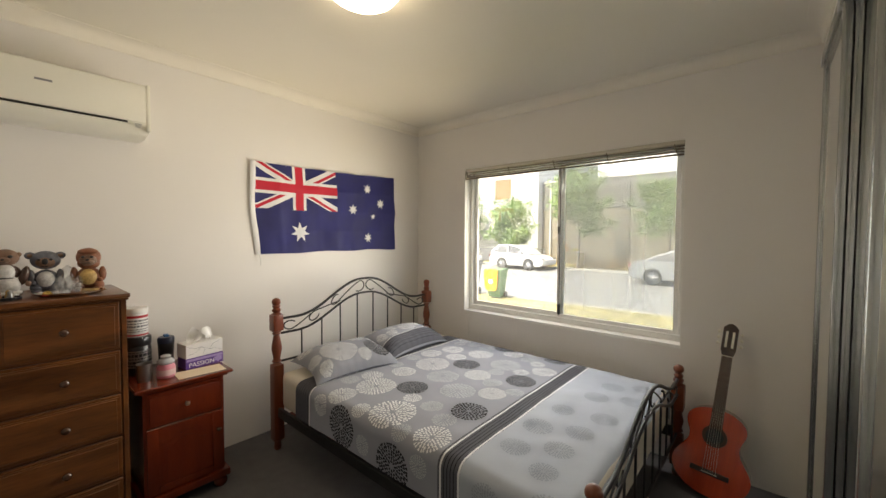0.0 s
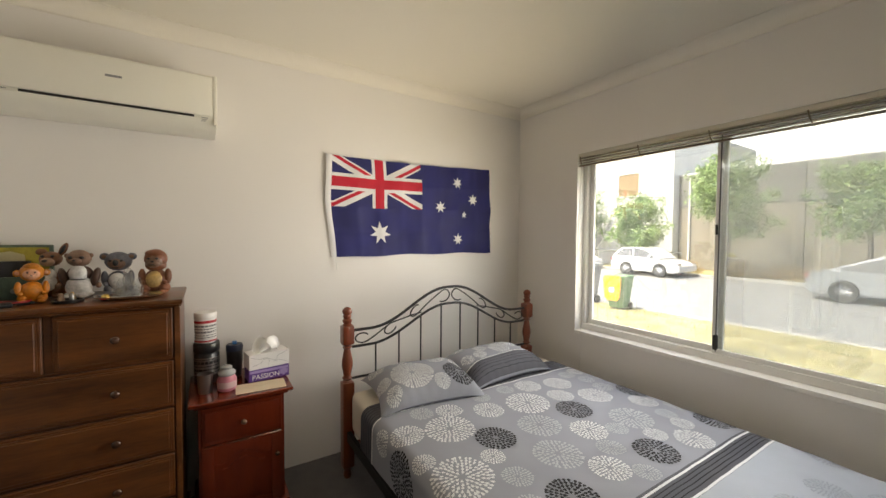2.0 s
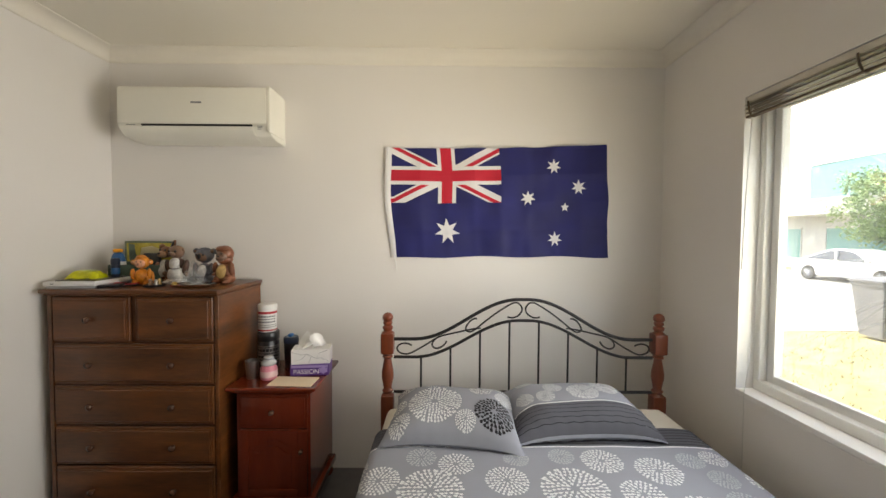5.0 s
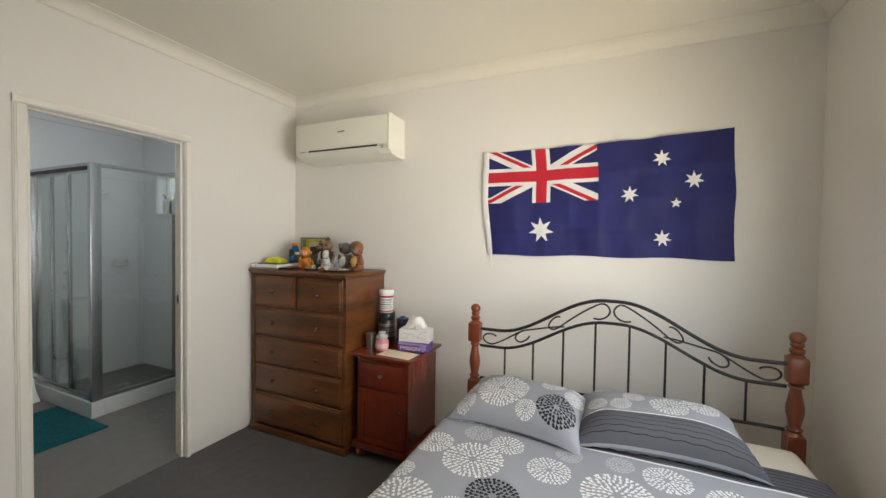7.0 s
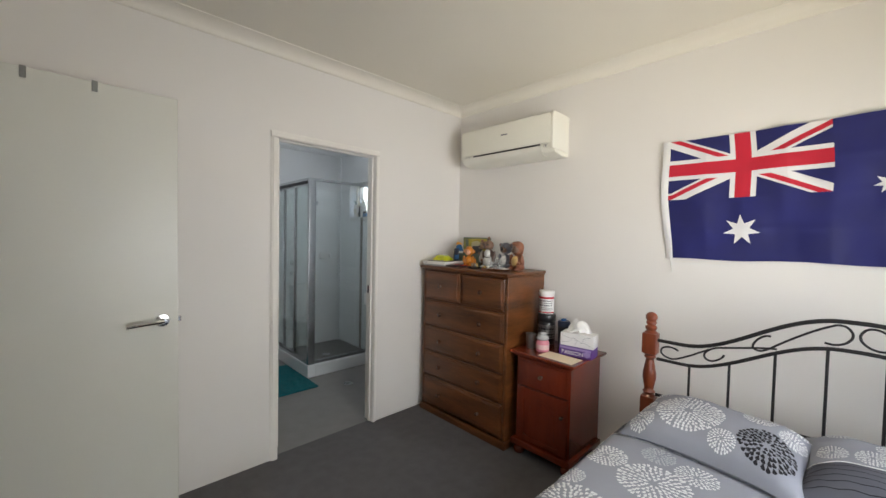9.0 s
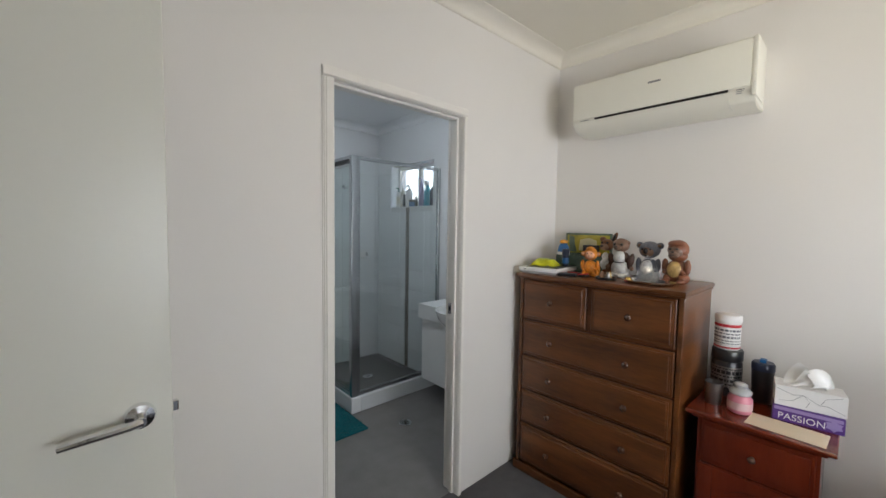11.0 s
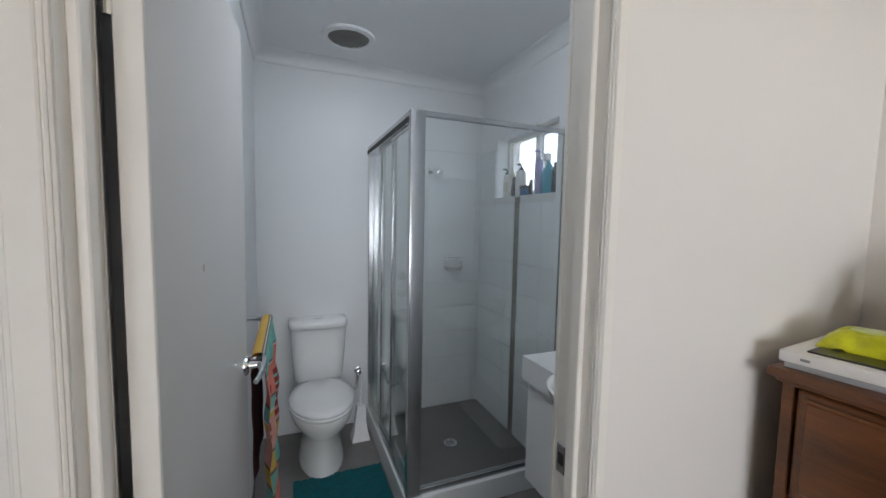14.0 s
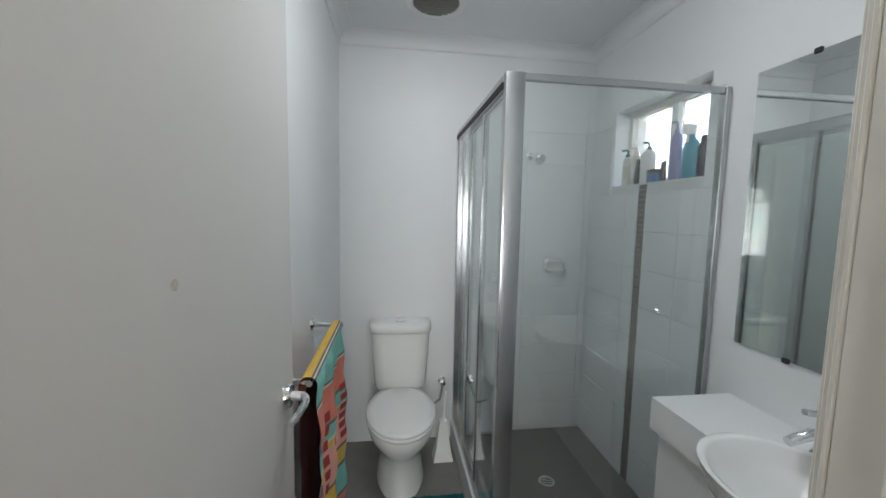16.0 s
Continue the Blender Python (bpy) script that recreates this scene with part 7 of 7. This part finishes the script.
part("tray", box(box(box(box(box(B(), -0.05, 0.085, -0.145, 0.145, 0, 0.004), 0.079, 0.085, -0.145, 0.145, 0.004, 0.100, 0.001), -0.05, -0.044, -0.145, 0.145, 0.004, 0.100, 0.001), -0.044, 0.079, -0.145, -0.139, 0.004, 0.100, 0.001), -0.044, 0.079, 0.139, 0.145, 0.004, 0.100, 0.001), TINGREEN, t)
ld = part("lid", box(B(), -0.062, -0.050, -0.15, 0.15, 0.098, 0.236, 0.003), TINGREEN, t, "upright lid")
part("picture", box(B(), -0.0505, -0.0485, -0.135, 0.135, 0.111, 0.225), TINGOLD, ld, "golden landscape picture", 0)
part("picture_shape", prism(B(), [(-0.12, 0.116), (-0.07, 0.116), (-0.085, 0.166), (-0.09, 0.216), (-0.125, 0.221)], "x", -0.0484, -0.0478), TINGREEN, ld, "dark shape in the picture", 0)
part("picture_shape", prism(B(), [(-0.06, 0.126), (0.06, 0.126), (0.055, 0.191), (0.01, 0.208), (-0.05, 0.196)], "x", -0.0487, -0.0482), mat("cream_print", (0.55, 0.50, 0.30), 0.4), ld, "", 0)
part("badge", lathe(B(), [(0.002, 0.0855), (0.012, 0.0858), (0.012, 0.085)], pose(0.0, 0.05, 0.04, 0, 90, 0), 14, False), STEEL, t, "round badge")
t = thing("phone_case", "small black case standing in the open tin", "case", "", pose(-2.925, 0.785, ZT + 0.004))
part("case", box(B(), -0.012, 0.012, -0.048, 0.048, 0, 0.160, 0.005, 2), BLACKPL, t)
t = thing("cable", "coiled red and black lead on the chest", "cable", "", pose(-2.66, 0.845, ZT))
part("red_lead", tube(B(), [(0.0 + 0.035 * math.cos(a) * (1 - a / 40), 0.055 * math.sin(a * 0.93), 0.006 + 0.004 * (a % 3)) for a in [0.4 * i for i in range(34)]], 0.003, 6), REDPRINT, t, "red lead", 60)
part("black_lead", tube(B(), [(0.02 + 0.03 * math.cos(a), 0.03 + 0.045 * math.sin(a * 1.07), 0.005 + 0.002 * (a % 4)) for a in [0.45 * i for i in range(22)]], 0.003, 6), BLACKPL, t, "", 60)
t = thing("wallet", "small black wallet lying flat", "wallet", "", pose(-2.60, 0.815, ZT, 0, 0, 20))
part("leather", box(B(), -0.035, 0.035, -0.05, 0.05, 0, 0.016, 0.006, 2), BLACKPL, t)
t = thing("trinket_dish", "black dish with small animal trinkets", "dish", "", pose(-2.625, 1.02, ZT))
part("dish", lathe(B(), [(0.038, 0), (0.05, 0.003), (0.052, 0.014), (0.047, 0.014), (0.044, 0.006), (0.002, 0.006)], None, 26, False), BLACKPL, t, "", 50)
for k, (x, y) in enumerate(((0.0, -0.02), (0.01, 0.015), (-0.02, 0.01))):
    part("trinket", lathe(B(), [(0.010, 0.006), (0.013, 0.014), (0.008, 0.026), (0.010, 0.034), (0.003, 0.042)], pose(x, y, 0), 10), (TAN, STEEL, YELL)[k], t, "", 60)
t = thing("silver_tray", "oval silver serving tray", "tray", "", pose(-2.635, 1.225, ZT))
part("tray", lathe(B(), [(0.08, 0.002), (0.105, 0.004), (0.125, 0.014), (0.127, 0.018), (0.121, 0.018), (0.102, 0.008), (0.002, 0.006)], None, 40, False, 0.62, 1.0), CHROME, t, "", 60)
CRYSTAL = glass("crystal", (0.93, 0.94, 0.95), 1.0, 0.02, 0.035, (0.9, 0.9, 0.9))
t = thing("crystal_ornament", "faceted clear crystal ornament on a silver tray", "ornament", "", pose(-2.645, 1.215, ZT + 0.009))
rc = random.Random(4)
for k in range(9):
    a = 2 * math.pi * k / 9
    r_, h = (0.045, 0.05) if k % 2 else (0.03, 0.085)
    part("facet_drop", lathe(B(), [(0.004, 0), (0.017, h * 0.25), (0.020, h * 0.55), (0.010, h * 0.85), (0.002, h)], pose(0.5 * r_ * math.cos(a), r_ * math.sin(a), 0, rc.uniform(-8, 8), rc.uniform(-8, 8), 0), 7), CRYSTAL, t, "", 0)
part("centre_drop", lathe(B(), [(0.010, 0), (0.016, 0.04), (0.022, 0.075), (0.013, 0.10), (0.018, 0.115), (0.003, 0.132)], None, 8), CRYSTAL, t, "", 0)
t = thing("perfume_cap", "small gold and red trinket on the tray", "trinket", "", pose(-2.60, 1.145, ZT + 0.009))
part("dome", lathe(B(), [(0.016, 0), (0.018, 0.008), (0.012, 0.018), (0.003, 0.022)], None, 14), mat("gold_metal", (0.55, 0.38, 0.12), 0.25, metal=0.9), t, "", 60)
part("rim", lathe(B(), [(0.019, -0.001), (0.021, 0.002), (0.019, 0.005)], None, 14, False), REDPRINT, t, "", 60)

# ---- guitar ----
GRED = mat("red_lacquer", (0.50, 0.050, 0.012), 0.16, var=0.2, scale=4, bump=0.02, bscale=40, stretch=(6, 1, 0.6), coat=0.8)
GSIDE = mat("dark_red_lacquer", (0.16, 0.015, 0.008), 0.18, var=0.2, coat=0.7)
GNECK = mat("rosewood_board", (0.07, 0.03, 0.018), 0.4, var=0.3, stretch=(5, 5, 0.5))
GHEAD = mat("dark_headstock", (0.04, 0.015, 0.010), 0.25, coat=0.4)
NYLON = mat("nylon_string", (0.72, 0.68, 0.58), 0.3)
g = thing("guitar", "red lacquered classical guitar leaning on the wall", "guitar", "", pose(-0.375, 3.60, 0.024, -12.5, 0, 0) @ pose(0, 0, 0, 0, 5.0, 0))


def half_width(s):
    """Half the body's width at s metres above its lowest point."""
    t_ = s / 0.49
    if t_ <= 0.30:
        return 0.186 * math.sqrt(max(0.0, 1 - ((0.30 - t_) / 0.30) ** 2))
    if t_ <= 0.62:
        f = 0.5 - 0.5 * math.cos(math.pi * (t_ - 0.30) / 0.32)
        return 0.186 + (0.118 - 0.186) * f
    if t_ <= 0.82:
        f = 0.5 - 0.5 * math.cos(math.pi * (t_ - 0.62) / 0.20)
        return 0.118 + (0.142 - 0.118) * f
    return 0.142 * math.sqrt(max(0.0, 1 - ((t_ - 0.82) / 0.18) ** 2)) * 0.98 + 0.002


steps = [0.49 * (0.5 - 0.5 * math.cos(math.pi * k / 34)) for k in range(35)]
outline = [(half_width(s), s) for s in steps] + [(-half_width(s), s) for s in reversed(steps[1:-1])]
part("sides", prism(B(), outline, "y", 0.0, 0.095), GSIDE, g, "dark red lacquered sides", 40)
part("soundboard", prism(B(), outline, "y", -0.003, 0.0), GRED, g, "bright red lacquered top", 40)
part("back", prism(B(), outline, "y", 0.095, 0.098), GSIDE, g, "", 40)
part("rosette", lathe(B(), [(0.043, 0.0), (0.060, 0.0), (0.060, 0.0012), (0.043, 0.0012)], pose(0, -0.003, 0.335, 90, 0, 0), 32, False), GNECK, g, "dark inlaid rosette")
part("sound_hole", lathe(B(), [(0.002, 0.0004), (0.043, 0.0004)], pose(0, -0.003, 0.335, 90, 0, 0), 32, False), BLACKG, g, "dark sound hole")
br = part("bridge", box(B(), -0.092, 0.092, -0.011, -0.003, 0.118, 0.146, 0.003), GNECK, g, "dark rosewood bridge")
part("saddle", box(B(), -0.038, 0.038, -0.014, -0.011, 0.128, 0.131), NYLON, br)
part("fingerboard", prism(B(), [(-0.030, 0.385), (0.030, 0.385), (0.025, 0.80), (-0.025, 0.80)], "y", -0.010, -0.003), GNECK, g, "dark rosewood fingerboard")
part("neck", prism(B(), [(-0.028, 0.49), (0.028, 0.49), (0.025, 0.805), (-0.025, 0.805)], "y", -0.003, 0.020), GSIDE, g)
for k in range(15):
    z = 0.80 - 0.41 * (1 - 2 ** (-k / 8.2)) * 1.35
    if z > 0.40:
        part("fret", box(B(), -0.027, 0.027, -0.0112, -0.0098, z - 0.001, z + 0.001), STEEL, g)
part("nut", box(B(), -0.026, 0.026, -0.013, -0.003, 0.798, 0.804), NYLON, g)
hs = part("headstock", prism(B(), [(-0.026, 0.803), (0.026, 0.803), (0.036, 0.835), (0.036, 0.965), (0.018, 0.985), (0.0, 0.992), (-0.018, 0.985), (-0.036, 0.965), (-0.036, 0.835)], "y", -0.004, 0.014), GHEAD, g, "dark slotted headstock")
for sx in (-1, 1):
    part("slot", box(B(), sx * 0.016 - 0.006, sx * 0.016 + 0.006, -0.0046, -0.0038, 0.850, 0.945, 0.001), NYLON, hs, "pale string slot")
    for k in range(3):
        part("tuner", lathe(B(), [(0.003, 0), (0.003, 0.012), (0.009, 0.014), (0.009, 0.022), (0.004, 0.026)], pose(sx * 0.036, 0.006, 0.868 + 0.034 * k, 0, 90 * sx, 0), 10), NYLON, hs, "ivory tuning button", 60)
for k in range(6):
    x0, x1 = -0.030 + 0.012 * k, -0.020 + 0.008 * k
    part("string", tube(B(), [(x0, -0.0145, 0.130), (x1, -0.0135, 0.802)], 0.0006, 4), NYLON, g)

# ---- bottles on the bathroom sill ----
SZ = VZ0 + 0.006


def pump(x, y, r, h, body, cap, label_m, label, squash=0.7):
    b = thing("pump_bottle", label, "bottle", "bottles on the bathroom sill", pose(x, y, SZ))
    part("bottle", lathe(B(), [(r * 0.9, 0), (r, 0.006), (r, h * 0.70), (r * 0.75, h * 0.78), (r * 0.35, h * 0.82)], None, 20, True, squash, 1.0), body, b, "", 60)
    part("label", lathe(B(), [(r * 1.015, h * 0.18), (r * 1.015, h * 0.55)], None, 20, False, squash * 1.01, 1.0), label_m, b, "printed label", 80)
    part("collar", lathe(B(), [(r * 0.38, h * 0.81), (r * 0.38, h * 0.88)], None, 14), cap, b)
    part("pump_head", tube(B(), [(0, 0, h * 0.87), (0, 0, h * 0.98), (0.012, 0.0, h), (0.035, 0.0, h * 0.985)], [0.005, 0.006, 0.008, 0.005], 8), cap, b)
    return b


CREAMPL, TEALPL, LAVENDER, GREENPL = mat("cream_plastic", (0.70, 0.66, 0.55), 0.4), mat("teal_plastic", (0.01, 0.30, 0.42), 0.35), mat("lavender_plastic", (0.24, 0.23, 0.42), 0.4), mat("green_plastic", (0.01, 0.13, 0.08), 0.4)
pump(BXW - 0.035, -1.405, 0.032, 0.20, WHITEPL, GREENPL, CREAMPL, "white pump bottle with a green head")
pump(BXW - 0.035, -1.330, 0.034, 0.205, CREAMPL, CREAMPL, WHITEPL, "cream plastic pump bottle with a cream head")
pump(BXW - 0.040, -1.235, 0.044, 0.215, WHITEPL, BLACKPL, MARBLE, "white pump bottle with a black head")
pump(BXW - 0.040, -1.035, 0.030, 0.275, LAVENDER, LAVENDER, LAVENDER, "tall lavender pump bottle")
t = thing("spray_bottle", "teal trigger spray bottle with a white head", "bottle", "", pose(BXW - 0.045, -0.945, SZ))
part("bottle", lathe(B(), [(0.036, 0), (0.040, 0.006), (0.040, 0.13), (0.030, 0.165), (0.014, 0.185), (0.014, 0.20)], None, 20, True, 0.75, 1.1), TEALPL, t, "", 60)
part("trigger_head", box(box(B(), -0.012, 0.04, -0.012, 0.012, 0.20, 0.245, 0.005, 2), 0.02, 0.028, -0.006, 0.006, 0.165, 0.205, 0.002), WHITEPL, t, "white trigger head")
t = thing("tube", "dark squeeze tube standing on its cap", "tube", "", pose(BXW - 0.022, -1.295, SZ))
part("squeeze_tube", loft(B(), [[(0.012 * math.cos(a), 0.018 * math.sin(a), 0.0) for a in [math.pi * k / 8 for k in range(16)]], [(0.014 * math.cos(a), 0.020 * math.sin(a), 0.03) for a in [math.pi * k / 8 for k in range(16)]], [(0.002 * math.cos(a), 0.022 * math.sin(a), 0.135) for a in [math.pi * k / 8 for k in range(16)]]]), BLACKPL, t, "", 60)
t = thing("jar", "low blue plastic hair gel jar", "jar", "", pose(BXW - 0.024, -1.165, SZ))
part("jar_body", lathe(B(), [(0.040, 0), (0.044, 0.005), (0.044, 0.04), (0.040, 0.045)], None, 22, True, 0.5, 1.0), BLUEPL, t, "", 50)
part("lid", lathe(B(), [(0.046, 0.044), (0.046, 0.062), (0.042, 0.066)], None, 22, True, 0.5, 1.0), BLACKPL, t, "black lid", 50)
t = thing("tube", "black squeeze tube on the sill", "tube", "", pose(BXW - 0.03, -1.100, SZ))
part("squeeze_tube", loft(B(), [[(0.012 * math.cos(a), 0.018 * math.sin(a), 0.0) for a in [math.pi * k / 8 for k in range(16)]], [(0.012 * math.cos(a), 0.018 * math.sin(a), 0.03) for a in [math.pi * k / 8 for k in range(16)]], [(0.002 * math.cos(a), 0.020 * math.sin(a), 0.10) for a in [math.pi * k / 8 for k in range(16)]]]), BLACKPL, t, "", 60)
t = thing("shampoo_bottle", "dark blue bottle at the end of the sill", "bottle", "", pose(BXW - 0.04, -0.865, SZ))
part("bottle", lathe(B(), [(0.026, 0), (0.029, 0.006), (0.028, 0.13), (0.018, 0.15), (0.018, 0.175), (0.014, 0.18)], None, 18, True, 0.8, 1.0), NAVYPL, t, "", 60)
